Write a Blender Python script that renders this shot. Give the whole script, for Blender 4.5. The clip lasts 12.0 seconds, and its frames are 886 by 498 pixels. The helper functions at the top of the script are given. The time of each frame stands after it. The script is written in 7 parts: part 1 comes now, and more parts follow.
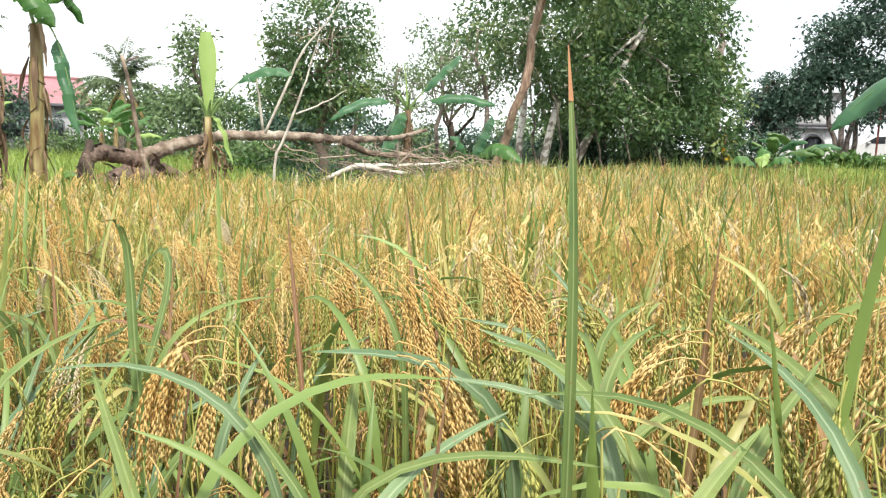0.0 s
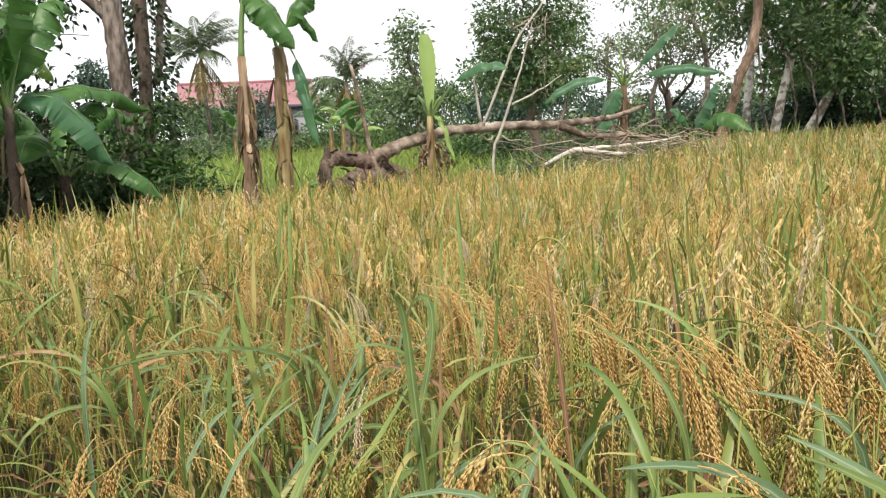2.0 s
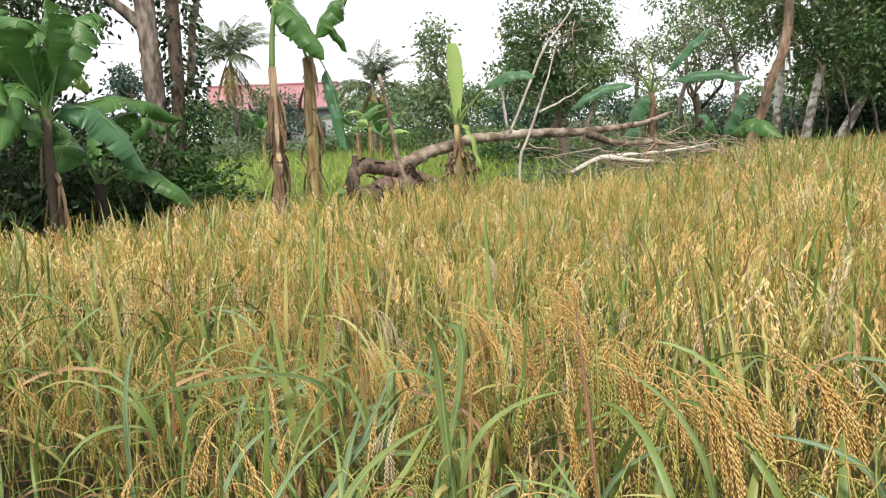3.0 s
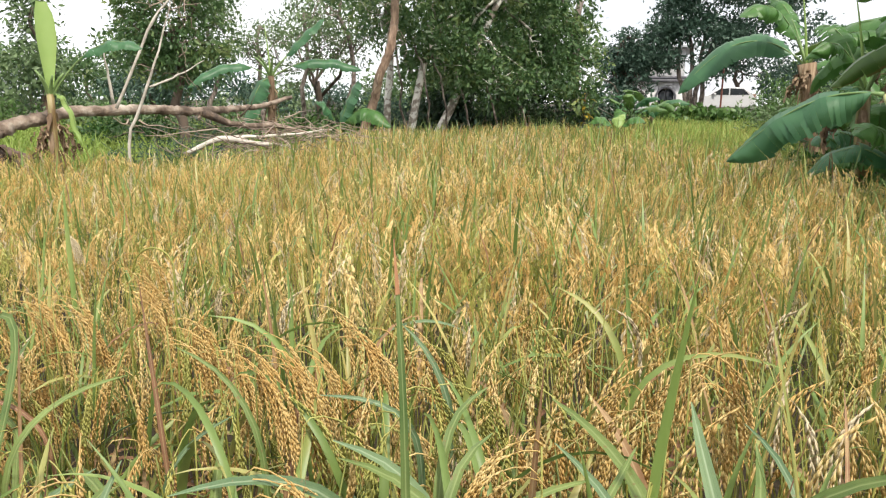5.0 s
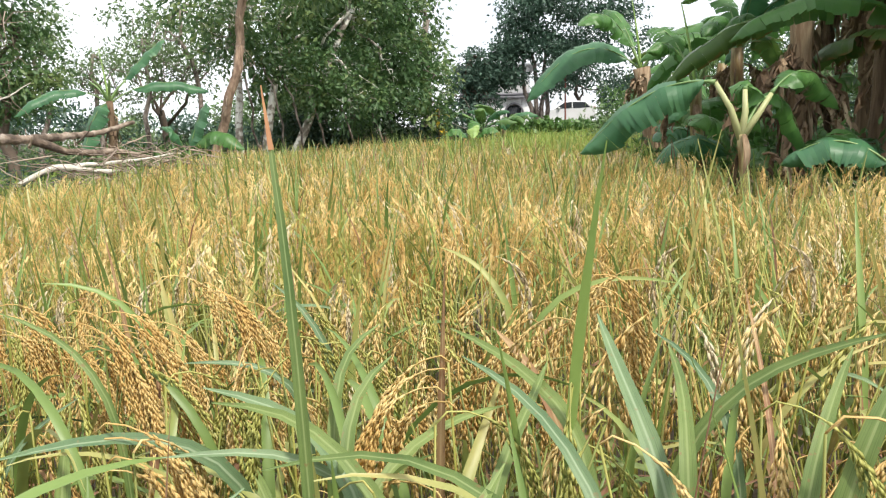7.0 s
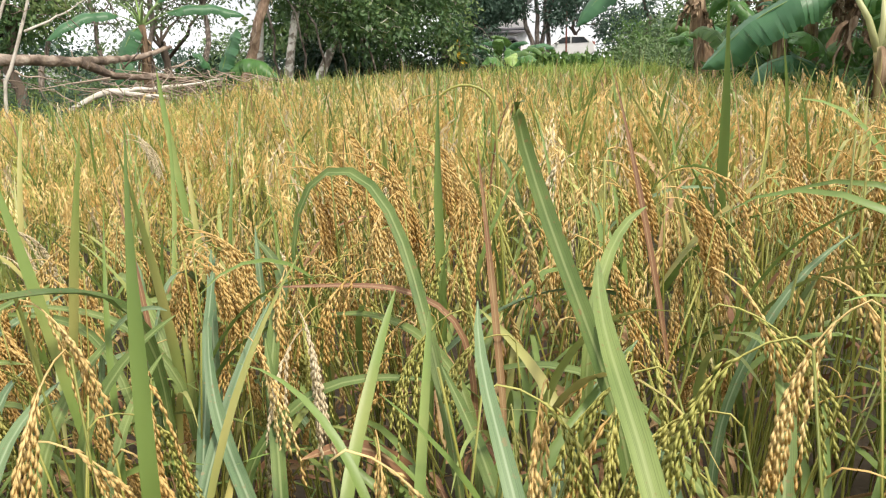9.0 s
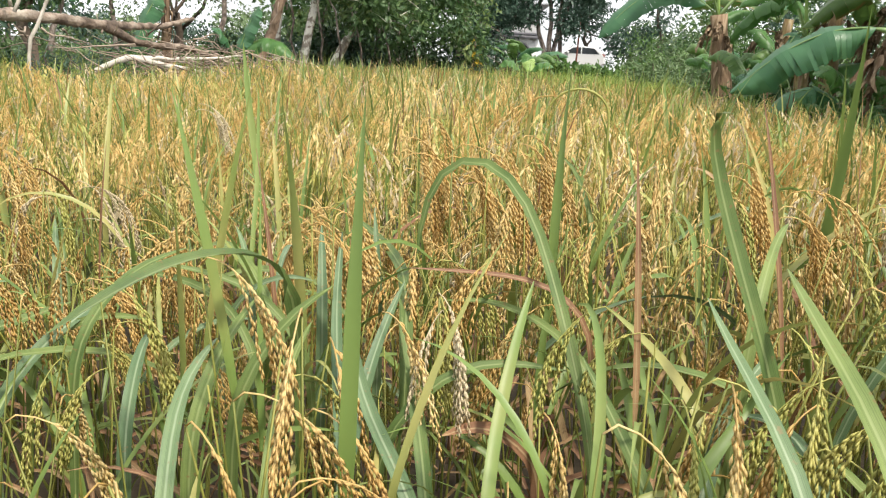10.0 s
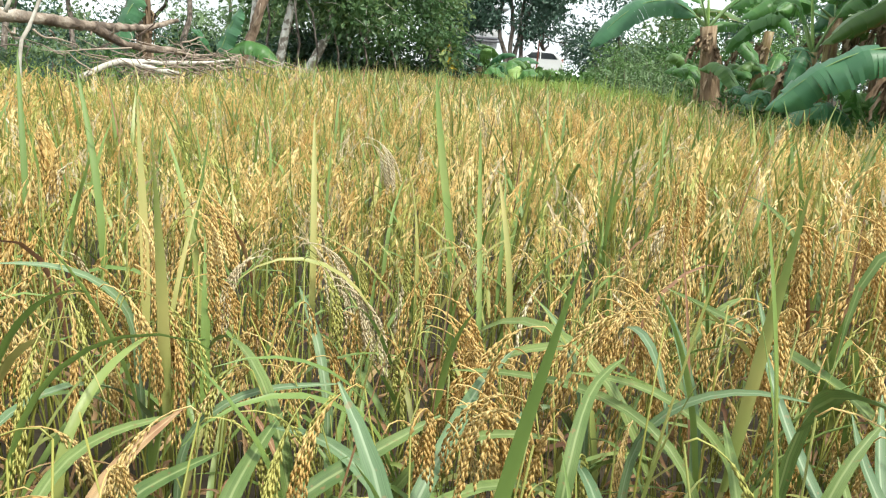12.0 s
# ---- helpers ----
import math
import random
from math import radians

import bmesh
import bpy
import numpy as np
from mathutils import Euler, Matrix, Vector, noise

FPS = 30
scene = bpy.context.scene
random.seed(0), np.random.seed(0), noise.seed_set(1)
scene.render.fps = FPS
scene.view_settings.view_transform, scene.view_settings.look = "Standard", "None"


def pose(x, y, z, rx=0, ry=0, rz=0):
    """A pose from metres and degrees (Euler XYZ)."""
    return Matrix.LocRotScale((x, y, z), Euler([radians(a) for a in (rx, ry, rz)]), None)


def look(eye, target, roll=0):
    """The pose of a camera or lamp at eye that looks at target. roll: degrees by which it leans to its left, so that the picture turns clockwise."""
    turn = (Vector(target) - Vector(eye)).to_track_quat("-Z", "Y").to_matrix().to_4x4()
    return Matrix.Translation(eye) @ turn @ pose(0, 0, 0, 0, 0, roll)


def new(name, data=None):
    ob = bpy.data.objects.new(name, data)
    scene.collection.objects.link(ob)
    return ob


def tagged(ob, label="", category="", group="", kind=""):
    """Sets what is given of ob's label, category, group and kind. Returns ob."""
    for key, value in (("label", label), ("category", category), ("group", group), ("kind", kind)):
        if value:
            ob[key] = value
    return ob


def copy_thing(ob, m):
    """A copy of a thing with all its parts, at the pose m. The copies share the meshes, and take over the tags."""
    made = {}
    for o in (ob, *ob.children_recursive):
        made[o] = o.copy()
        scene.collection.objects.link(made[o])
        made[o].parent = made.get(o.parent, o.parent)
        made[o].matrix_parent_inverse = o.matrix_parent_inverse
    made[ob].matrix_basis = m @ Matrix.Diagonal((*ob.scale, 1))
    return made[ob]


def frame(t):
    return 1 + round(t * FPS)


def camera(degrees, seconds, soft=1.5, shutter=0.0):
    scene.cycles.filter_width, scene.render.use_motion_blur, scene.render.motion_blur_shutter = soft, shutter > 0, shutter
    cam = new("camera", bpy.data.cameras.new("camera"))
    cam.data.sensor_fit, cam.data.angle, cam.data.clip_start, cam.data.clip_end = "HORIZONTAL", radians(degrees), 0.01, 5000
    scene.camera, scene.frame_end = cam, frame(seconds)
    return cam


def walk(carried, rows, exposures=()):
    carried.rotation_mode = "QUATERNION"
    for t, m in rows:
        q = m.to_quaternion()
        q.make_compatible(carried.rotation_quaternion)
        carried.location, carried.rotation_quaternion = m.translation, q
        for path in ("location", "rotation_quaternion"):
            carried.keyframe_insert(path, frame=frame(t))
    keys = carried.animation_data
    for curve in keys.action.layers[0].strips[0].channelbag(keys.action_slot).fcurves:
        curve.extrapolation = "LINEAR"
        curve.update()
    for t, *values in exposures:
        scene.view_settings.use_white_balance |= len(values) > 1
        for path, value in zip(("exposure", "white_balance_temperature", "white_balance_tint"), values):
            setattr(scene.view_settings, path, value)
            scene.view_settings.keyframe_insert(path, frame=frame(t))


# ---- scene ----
cam = camera(60.7, 12.0, soft=1.25)
PATH = [
    (0, (0.072, 0.151, 1.321), (-0.727, 1.965, 1.055), 1.5),
    (0.5, (0.02, 0.179, 1.34), (-1.031, 1.865, 1.12), 0.2),
    (1, (0.011, 0.171, 1.348), (-1.085, 1.818, 1.055), -0.4),
    (1.5, (-0.023, 0.155, 1.399), (-1.224, 1.729, 1.118), -0.8),
    (2, (-0.031, 0.13, 1.497), (-1.301, 1.64, 1.173), -3.2),
    (2.5, (-0.024, 0.099, 1.572), (-1.337, 1.573, 1.249), -3.2),
    (2.7, (-0.019, 0.096, 1.584), (-1.35, 1.555, 1.27), -3.4),
    (4.3, (0.038, 0.139, 1.579), (-0.87, 1.88, 1.199), 0.8),
    (4.5, (0.065, 0.159, 1.57), (-0.699, 1.966, 1.181), 1.0),
    (5, (0.116, 0.145, 1.568), (-0.364, 2.049, 1.187), 0.6),
    (5.5, (0.132, 0.181, 1.549), (-0.162, 2.108, 1.101), -0.8),
    (6, (0.124, 0.193, 1.52), (-0.091, 2.122, 1.036), -2.1),
    (6.5, (0.105, 0.215, 1.464), (-0.086, 2.16, 1.041), -3.0),
    (7, (0.069, 0.237, 1.384), (-0.061, 2.206, 1.062), -2.1),
    (7.5, (-0.04, 0.302, 1.398), (-0.29, 2.26, 1.072), -3.0),
    (7.7, (-0.121, 0.315, 1.364), (-0.403, 2.264, 1.009), -1.6),
    (9.5, (-1.321, 0.36, 1.205), (-1.215, 2.298, 0.722), 1.2),
    (9.7, (-1.299, 0.339, 1.219), (-1.118, 2.294, 0.837), 3.1),
    (10, (-1.382, 0.308, 1.206), (-1.428, 2.249, 0.725), 3.5),
    (10.5, (-1.717, 0.426, 1.172), (-1.673, 2.388, 0.787), 4.8),
    (11, (-2.088, 0.462, 1.235), (-2.022, 2.383, 0.682), 4.5),
    (11.5, (-2.084, 0.502, 1.233), (-2.046, 2.436, 0.725), 4.0),
    (12, (-2.132, 0.553, 1.245), (-2.042, 2.495, 0.777), 4.4),
]
walk(cam, [(t, look(eye, target, roll)) for t, eye, target, roll in PATH], [(0.0, 0.18, 6450, 9), (0.4, -0.32, 6650, 13), (1.5, -0.30, 6600, 12), (2.5, -0.22, 6600, 12), (4.5, -0.12, 6550, 12), (5.5, -0.05, 6550, 12), (6.5, 0.02, 6450, 10), (7.5, 0.06, 6400, 10), (9.5, -0.02, 6750, 12), (10.5, 0.12, 6350, 9), (12.0, 0.18, 6250, 4)])

# ---- light ----
SUN_ELEVATION, SUN_TURN = radians(54), radians(140)
world = bpy.data.worlds.new("sky")
scene.world = world
world.use_nodes = True
wn, wl = world.node_tree.nodes, world.node_tree.links
wn.clear()
sky = wn.new("ShaderNodeTexSky")
sky.sky_type, sky.sun_disc = "NISHITA", False
sky.sun_elevation, sky.sun_rotation = SUN_ELEVATION, SUN_TURN
sky.air_density, sky.dust_density = 1.0, 3.0
where = wn.new("ShaderNodeTexCoord")
cloud = wn.new("ShaderNodeTexNoise")
cloud.inputs["Scale"].default_value, cloud.inputs["Detail"].default_value = 2.2, 6
cover = wn.new("ShaderNodeValToRGB")
cover.color_ramp.elements[0].position, cover.color_ramp.elements[1].position = 0.24, 0.48
veil = wn.new("ShaderNodeMix")
veil.data_type = "RGBA"
veil.inputs["B"].default_value = (11.6, 11.8, 12.2, 1)
back = wn.new("ShaderNodeBackground")
back.inputs["Strength"].default_value = 0.125
out = wn.new("ShaderNodeOutputWorld")
wl.new(where.outputs["Generated"], cloud.inputs["Vector"])
wl.new(cloud.outputs["Fac"], cover.inputs["Fac"])
wl.new(cover.outputs["Color"], veil.inputs["Factor"])
wl.new(sky.outputs["Color"], veil.inputs["A"])
wl.new(veil.outputs["Result"], back.inputs["Color"])
wl.new(back.outputs["Background"], out.inputs["Surface"])
sun = new("sun", bpy.data.lights.new("sun", "SUN"))
sun.data.energy, sun.data.angle, sun.data.color = 4.6, radians(6), (1.0, 0.93, 0.82)
sun_from = Vector((math.sin(SUN_TURN) * math.cos(SUN_ELEVATION), math.cos(SUN_TURN) * math.cos(SUN_ELEVATION), math.sin(SUN_ELEVATION)))
sun.matrix_world = look(sun_from * 30, (0, 0, 0))

# ---- materials ----


def shade(name, low, high, scale=6.0, rough=0.6, bump=0.0, bump_scale=40.0, through_light=0.0, island=0.5, stops=None, metal=0.0, gloss=0.5, streak=1.0):
    """A material whose colour runs from low to high by noise and by a chance per piece."""
    m = bpy.data.materials.new(name)
    m.use_nodes = True
    n, l = m.node_tree.nodes, m.node_tree.links
    b = n["Principled BSDF"]
    tc = n.new("ShaderNodeTexCoord")
    co = n.new("ShaderNodeMapping")
    co.inputs["Scale"].default_value = (1, 1, streak)
    l.new(tc.outputs["Object"], co.inputs["Vector"])
    fine = n.new("ShaderNodeTexNoise")
    fine.inputs["Scale"].default_value, fine.inputs["Detail"].default_value = scale, 5
    l.new(co.outputs["Vector"], fine.inputs["Vector"])
    coarse = n.new("ShaderNodeTexNoise")
    coarse.inputs["Scale"].default_value, coarse.inputs["Detail"].default_value = scale * 0.13, 2
    l.new(co.outputs["Vector"], coarse.inputs["Vector"])
    geo = n.new("ShaderNodeNewGeometry")
    info = n.new("ShaderNodeObjectInfo")
    add = n.new("ShaderNodeMath")
    add.operation = "ADD"
    l.new(geo.outputs["Random Per Island"], add.inputs[0])
    l.new(info.outputs["Random"], add.inputs[1])
    wrap = n.new("ShaderNodeMath")
    wrap.operation = "FRACT"
    l.new(add.outputs[0], wrap.inputs[0])
    mix = n.new("ShaderNodeMix")
    mix.inputs["Factor"].default_value = 0.4
    l.new(fine.outputs["Fac"], mix.inputs["A"])
    l.new(coarse.outputs["Fac"], mix.inputs["B"])
    wide = n.new("ShaderNodeMapRange")
    wide.inputs["From Min"].default_value, wide.inputs["From Max"].default_value = 0.37, 0.63
    l.new(mix.outputs["Result"], wide.inputs["Value"])
    both = n.new("ShaderNodeMix")
    both.inputs["Factor"].default_value = island
    l.new(wide.outputs["Result"], both.inputs["A"])
    l.new(wrap.outputs[0], both.inputs["B"])
    ramp = n.new("ShaderNodeValToRGB")
    els = ramp.color_ramp.elements
    els[0].color, els[1].color = (*low, 1), (*high, 1)
    for at, c in stops or ():
        els.new(at).color = (*c, 1)
    l.new(both.outputs["Result"], ramp.inputs["Fac"])
    l.new(ramp.outputs["Color"], b.inputs["Base Color"])
    b.inputs["Roughness"].default_value, b.inputs["Metallic"].default_value = rough, metal
    b.inputs["Specular IOR Level"].default_value = gloss
    if bump:
        grain = n.new("ShaderNodeTexNoise")
        grain.inputs["Scale"].default_value, grain.inputs["Detail"].default_value = bump_scale, 6
        l.new(co.outputs["Vector"], grain.inputs["Vector"])
        rel = n.new("ShaderNodeBump")
        rel.inputs["Strength"].default_value, rel.inputs["Distance"].default_value = bump, 0.02
        l.new(grain.outputs["Fac"], rel.inputs["Height"])
        l.new(rel.outputs["Normal"], b.inputs["Normal"])
    if through_light:
        tl = n.new("ShaderNodeBsdfTranslucent")
        l.new(ramp.outputs["Color"], tl.inputs["Color"])
        mx = n.new("ShaderNodeMixShader")
        mx.inputs["Fac"].default_value = through_light
        l.new(b.outputs["BSDF"], mx.inputs[1])
        l.new(tl.outputs["BSDF"], mx.inputs[2])
        l.new(mx.outputs["Shader"], n["Material Output"].inputs["Surface"])
    return m


def veined(name, low, high, dry=None, dry_from=0.8):
    """Broad leaf: fine cross veins along its length and a dry rim, by its own UV."""
    m = shade(name, low, high, scale=2.5, rough=0.38, through_light=0.32, island=0.35)
    n, l = m.node_tree.nodes, m.node_tree.links
    b = n["Principled BSDF"]
    uv = n.new("ShaderNodeUVMap")
    wave = n.new("ShaderNodeTexWave")
    wave.bands_direction = "Y"
    wave.inputs["Scale"].default_value, wave.inputs["Distortion"].default_value = 34, 1.5
    l.new(uv.outputs["UV"], wave.inputs["Vector"])
    rel = n.new("ShaderNodeBump")
    rel.inputs["Strength"].default_value, rel.inputs["Distance"].default_value = 0.12, 0.01
    l.new(wave.outputs["Fac"], rel.inputs["Height"])
    l.new(rel.outputs["Normal"], b.inputs["Normal"])
    if dry:
        sep = n.new("ShaderNodeSeparateXYZ")
        l.new(uv.outputs["UV"], sep.inputs[0])
        away = n.new("ShaderNodeMath")
        away.operation = "ABSOLUTE"
        off = n.new("ShaderNodeMath")
        off.operation = "MULTIPLY_ADD"
        off.inputs[1].default_value, off.inputs[2].default_value = 2, -1
        l.new(sep.outputs["X"], off.inputs[0])
        l.new(off.outputs[0], away.inputs[0])
        ragged = n.new("ShaderNodeTexNoise")
        ragged.inputs["Scale"].default_value = 9
        l.new(uv.outputs["UV"], ragged.inputs["Vector"])
        plus = n.new("ShaderNodeMath")
        l.new(away.outputs[0], plus.inputs[0])
        l.new(ragged.outputs["Fac"], plus.inputs[1])
        rim = n.new("ShaderNodeMapRange")
        rim.inputs["From Min"].default_value, rim.inputs["From Max"].default_value = dry_from + 0.35, dry_from + 0.55
        l.new(plus.outputs[0], rim.inputs["Value"])
        mx = n.new("ShaderNodeMix")
        mx.data_type = "RGBA"
        l.new(rim.outputs["Result"], mx.inputs["Factor"])
        old = b.inputs["Base Color"].links[0].from_socket
        l.new(old, mx.inputs["A"])
        mx.inputs["B"].default_value = (*dry, 1)
        l.new(mx.outputs["Result"], b.inputs["Base Color"])
    return m


M_GRAIN = shade("ripe_grain", (0.50, 0.31, 0.105), (0.85, 0.71, 0.36), 7, 0.5, island=0.16, through_light=0.28, stops=[(0.3, (0.66, 0.44, 0.15)), (0.6, (0.75, 0.56, 0.235))])
# for empty ears near by, and for haze-paled ears further off
M_PALEGRAIN = shade("empty_and_hazed_grain", (0.44, 0.34, 0.20), (0.76, 0.67, 0.46), 9, 0.6, island=0.2, through_light=0.15)
M_GREENGRAIN = shade("green_grain", (0.26, 0.29, 0.06), (0.54, 0.49, 0.15), 8, 0.5, island=0.2, through_light=0.12)
M_CULM = shade("culm", (0.10, 0.135, 0.025), (0.32, 0.31, 0.065), 5, 0.5, island=0.7)
M_BLADE = shade("rice_blade", (0.12, 0.195, 0.045), (0.40, 0.45, 0.14), 4, 0.45, island=0.7, through_light=0.22, stops=[(0.6, (0.20, 0.29, 0.075)), (0.9, (0.46, 0.39, 0.14))])
M_WEED = shade("broad_blade", (0.065, 0.12, 0.03), (0.215, 0.28, 0.085), 14, 0.55, island=0.5, through_light=0.14, gloss=0.3)
M_BLUEWEED = shade("blue_green_blade", (0.08, 0.15, 0.07), (0.185, 0.265, 0.125), 14, 0.5, island=0.5, through_light=0.12, gloss=0.35)
M_DRYBLADE = shade("dry_blade", (0.17, 0.085, 0.055), (0.54, 0.40, 0.19), 12, 0.7, island=0.5, through_light=0.15, stops=[(0.4, (0.27, 0.14, 0.07))])
M_REDTIP = shade("reddish_dry_tip", (0.26, 0.11, 0.05), (0.44, 0.23, 0.10), 30, 0.7, island=0.3, through_light=0.15)
M_YOUNG = shade("young_rice", (0.16, 0.28, 0.045), (0.38, 0.47, 0.11), 1.2, 0.5, island=0.55, through_light=0.3)


def lengthwise(m, rib, fleck):
    """Parallel veins, a paler midrib and small brown flecks on a blade, by its own UV."""
    n, l = m.node_tree.nodes, m.node_tree.links
    b = n["Principled BSDF"]
    old = b.inputs["Base Color"].links[0].from_socket
    uv = n.new("ShaderNodeUVMap")
    co = n.new("ShaderNodeMapping")
    co.inputs["Scale"].default_value = (26, 1.2, 1)
    l.new(uv.outputs["UV"], co.inputs["Vector"])
    vein = n.new("ShaderNodeTexNoise")
    vein.inputs["Scale"].default_value, vein.inputs["Detail"].default_value = 1.0, 3
    l.new(co.outputs["Vector"], vein.inputs["Vector"])
    tone = n.new("ShaderNodeMapRange")
    tone.inputs["From Min"].default_value, tone.inputs["From Max"].default_value = 0.3, 0.7
    tone.inputs["To Min"].default_value, tone.inputs["To Max"].default_value = 0.55, 1.3
    l.new(vein.outputs["Fac"], tone.inputs["Value"])
    dark = n.new("ShaderNodeMix")
    dark.data_type, dark.blend_type = "RGBA", "MULTIPLY"
    dark.inputs["Factor"].default_value = 1.0
    l.new(old, dark.inputs["A"])
    l.new(tone.outputs["Result"], dark.inputs["B"])
    sep = n.new("ShaderNodeSeparateXYZ")
    l.new(uv.outputs["UV"], sep.inputs[0])
    off = n.new("ShaderNodeMath")
    off.operation = "SUBTRACT"
    off.inputs[1].default_value = 0.5
    l.new(sep.outputs["X"], off.inputs[0])
    away = n.new("ShaderNodeMath")
    away.operation = "ABSOLUTE"
    l.new(off.outputs[0], away.inputs[0])
    mid = n.new("ShaderNodeMapRange")
    mid.inputs["From Min"].default_value, mid.inputs["From Max"].default_value = 0.09, 0.04
    mid.inputs["To Max"].default_value = 0.55
    l.new(away.outputs[0], mid.inputs["Value"])
    pale = n.new("ShaderNodeMix")
    pale.data_type = "RGBA"
    l.new(mid.outputs["Result"], pale.inputs["Factor"])
    l.new(dark.outputs["Result"], pale.inputs["A"])
    pale.inputs["B"].default_value = (*rib, 1)
    spot = n.new("ShaderNodeTexNoise")
    spot.inputs["Scale"].default_value, spot.inputs["Detail"].default_value = 120, 2
    l.new(n["Texture Coordinate"].outputs["Object"], spot.inputs["Vector"])
    some = n.new("ShaderNodeMapRange")
    some.inputs["From Min"].default_value, some.inputs["From Max"].default_value = 0.64, 0.72
    some.inputs["To Max"].default_value = 0.7
    l.new(spot.outputs["Fac"], some.inputs["Value"])
    last = n.new("ShaderNodeMix")
    last.data_type = "RGBA"
    l.new(some.outputs["Result"], last.inputs["Factor"])
    l.new(pale.outputs["Result"], last.inputs["A"])
    last.inputs["B"].default_value = (*fleck, 1)
    l.new(last.outputs["Result"], b.inputs["Base Color"])


lengthwise(M_WEED, (0.30, 0.36, 0.15), (0.20, 0.12, 0.05))
lengthwise(M_BLUEWEED, (0.36, 0.44, 0.28), (0.24, 0.18, 0.09))
lengthwise(M_DRYBLADE, (0.52, 0.40, 0.22), (0.12, 0.06, 0.03))
M_MUD = shade("wet_soil", (0.025, 0.018, 0.010), (0.075, 0.055, 0.03), 3, 0.85, 0.6, 14)
M_BANANA = veined("banana_leaf", (0.05, 0.15, 0.035), (0.115, 0.26, 0.06))
M_BANANABLUE = veined("banana_leaf_waxy", (0.045, 0.145, 0.065), (0.095, 0.235, 0.10))
M_BANANAYOUNG = veined("young_banana_leaf", (0.26, 0.42, 0.10), (0.40, 0.54, 0.18))
M_BANANADRY = veined("drying_banana_leaf", (0.06, 0.14, 0.03), (0.13, 0.21, 0.05), dry=(0.24, 0.12, 0.04), dry_from=1.0)
M_RIB = shade("leaf_rib", (0.12, 0.22, 0.07), (0.25, 0.35, 0.13), 6, 0.45)
M_STALK = shade("pale_leaf_stalk", (0.30, 0.33, 0.14), (0.52, 0.52, 0.27), 9, 0.45, 0.2, 20, streak=0.3)
M_STEM = shade("banana_stem", (0.22, 0.20, 0.07), (0.48, 0.44, 0.20), 16, 0.5, 0.4, 18, island=0.1, streak=0.2, stops=[(0.25, (0.16, 0.09, 0.035))])
M_DEADSHEATH = shade("dead_sheath", (0.06, 0.038, 0.024), (0.50, 0.39, 0.26), 26, 0.85, 0.7, 40, island=0.55, streak=0.12, stops=[(0.55, (0.22, 0.145, 0.085))])
M_BARK = shade("grey_bark", (0.05, 0.04, 0.033), (0.36, 0.31, 0.27), 17, 0.9, 1.0, 34, island=0.1, streak=0.35, stops=[(0.35, (0.14, 0.11, 0.09)), (0.6, (0.25, 0.21, 0.18))])
M_BARKDARK = shade("dark_bark", (0.05, 0.038, 0.03), (0.16, 0.12, 0.09), 5, 0.9, 0.9, 25)
M_BARKRED = shade("peeling_bark", (0.15, 0.095, 0.065), (0.52, 0.38, 0.27), 14, 0.9, 1.0, 24, island=0.1, streak=0.3)
M_LICHEN = shade("lichen_bark", (0.18, 0.15, 0.12), (0.78, 0.76, 0.70), 9, 0.9, 0.5, 25, island=0.05, stops=[(0.38, (0.34, 0.30, 0.25)), (0.48, (0.68, 0.66, 0.60))])
M_DEADWOOD = shade("dead_wood", (0.06, 0.045, 0.035), (0.52, 0.46, 0.38), 6, 0.85, 1.0, 30, island=0.2, stops=[(0.35, (0.15, 0.11, 0.08)), (0.62, (0.30, 0.235, 0.18))])
M_PALEWOOD = shade("bare_pale_wood", (0.34, 0.31, 0.26), (0.72, 0.68, 0.60), 6, 0.85, 0.5, 30, island=0.2)
M_STUMP = shade("broken_wood", (0.03, 0.022, 0.018), (0.26, 0.18, 0.14), 16, 0.9, 1.0, 30, island=0.3, stops=[(0.5, (0.13, 0.092, 0.072))])
M_TWIG = shade("twigs", (0.12, 0.085, 0.065), (0.46, 0.37, 0.29), 6, 0.9, island=0.8)
# a little blue in the leaf colour stands in for haze over the trees
M_LEAF = shade("hazy_tree_leaf", (0.05, 0.105, 0.042), (0.30, 0.41, 0.165), 0.9, 0.42, island=0.34, through_light=0.34, stops=[(0.5, (0.09, 0.175, 0.06)), (0.93, (0.30, 0.37, 0.13))])
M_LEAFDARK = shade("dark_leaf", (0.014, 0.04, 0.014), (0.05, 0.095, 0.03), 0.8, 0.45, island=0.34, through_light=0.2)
M_LEAFFAR = shade("far_leaf", (0.08, 0.14, 0.055), (0.21, 0.30, 0.13), 0.5, 0.55, island=0.34, through_light=0.2)
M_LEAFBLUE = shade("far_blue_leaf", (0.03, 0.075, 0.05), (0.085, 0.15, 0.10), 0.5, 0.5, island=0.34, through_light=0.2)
M_FERN = shade("fern_leaf", (0.018, 0.065, 0.012), (0.07, 0.16, 0.03), 1.5, 0.45, island=0.6, through_light=0.25)
M_HEDGE = shade("hedge_leaf", (0.05, 0.13, 0.03), (0.15, 0.26, 0.06), 1.2, 0.45, island=0.34, through_light=0.25)
M_YELLOW = shade("yellow_leaf", (0.55, 0.36, 0.03), (0.75, 0.55, 0.06), 8, 0.45, through_light=0.25)
M_FROND = shade("palm_frond", (0.11, 0.18, 0.085), (0.27, 0.34, 0.17), 1, 0.45, island=0.4, through_light=0.2)
M_FRONDDRY = shade("dry_frond", (0.20, 0.17, 0.06), (0.38, 0.30, 0.11), 1, 0.6, island=0.6, through_light=0.2)
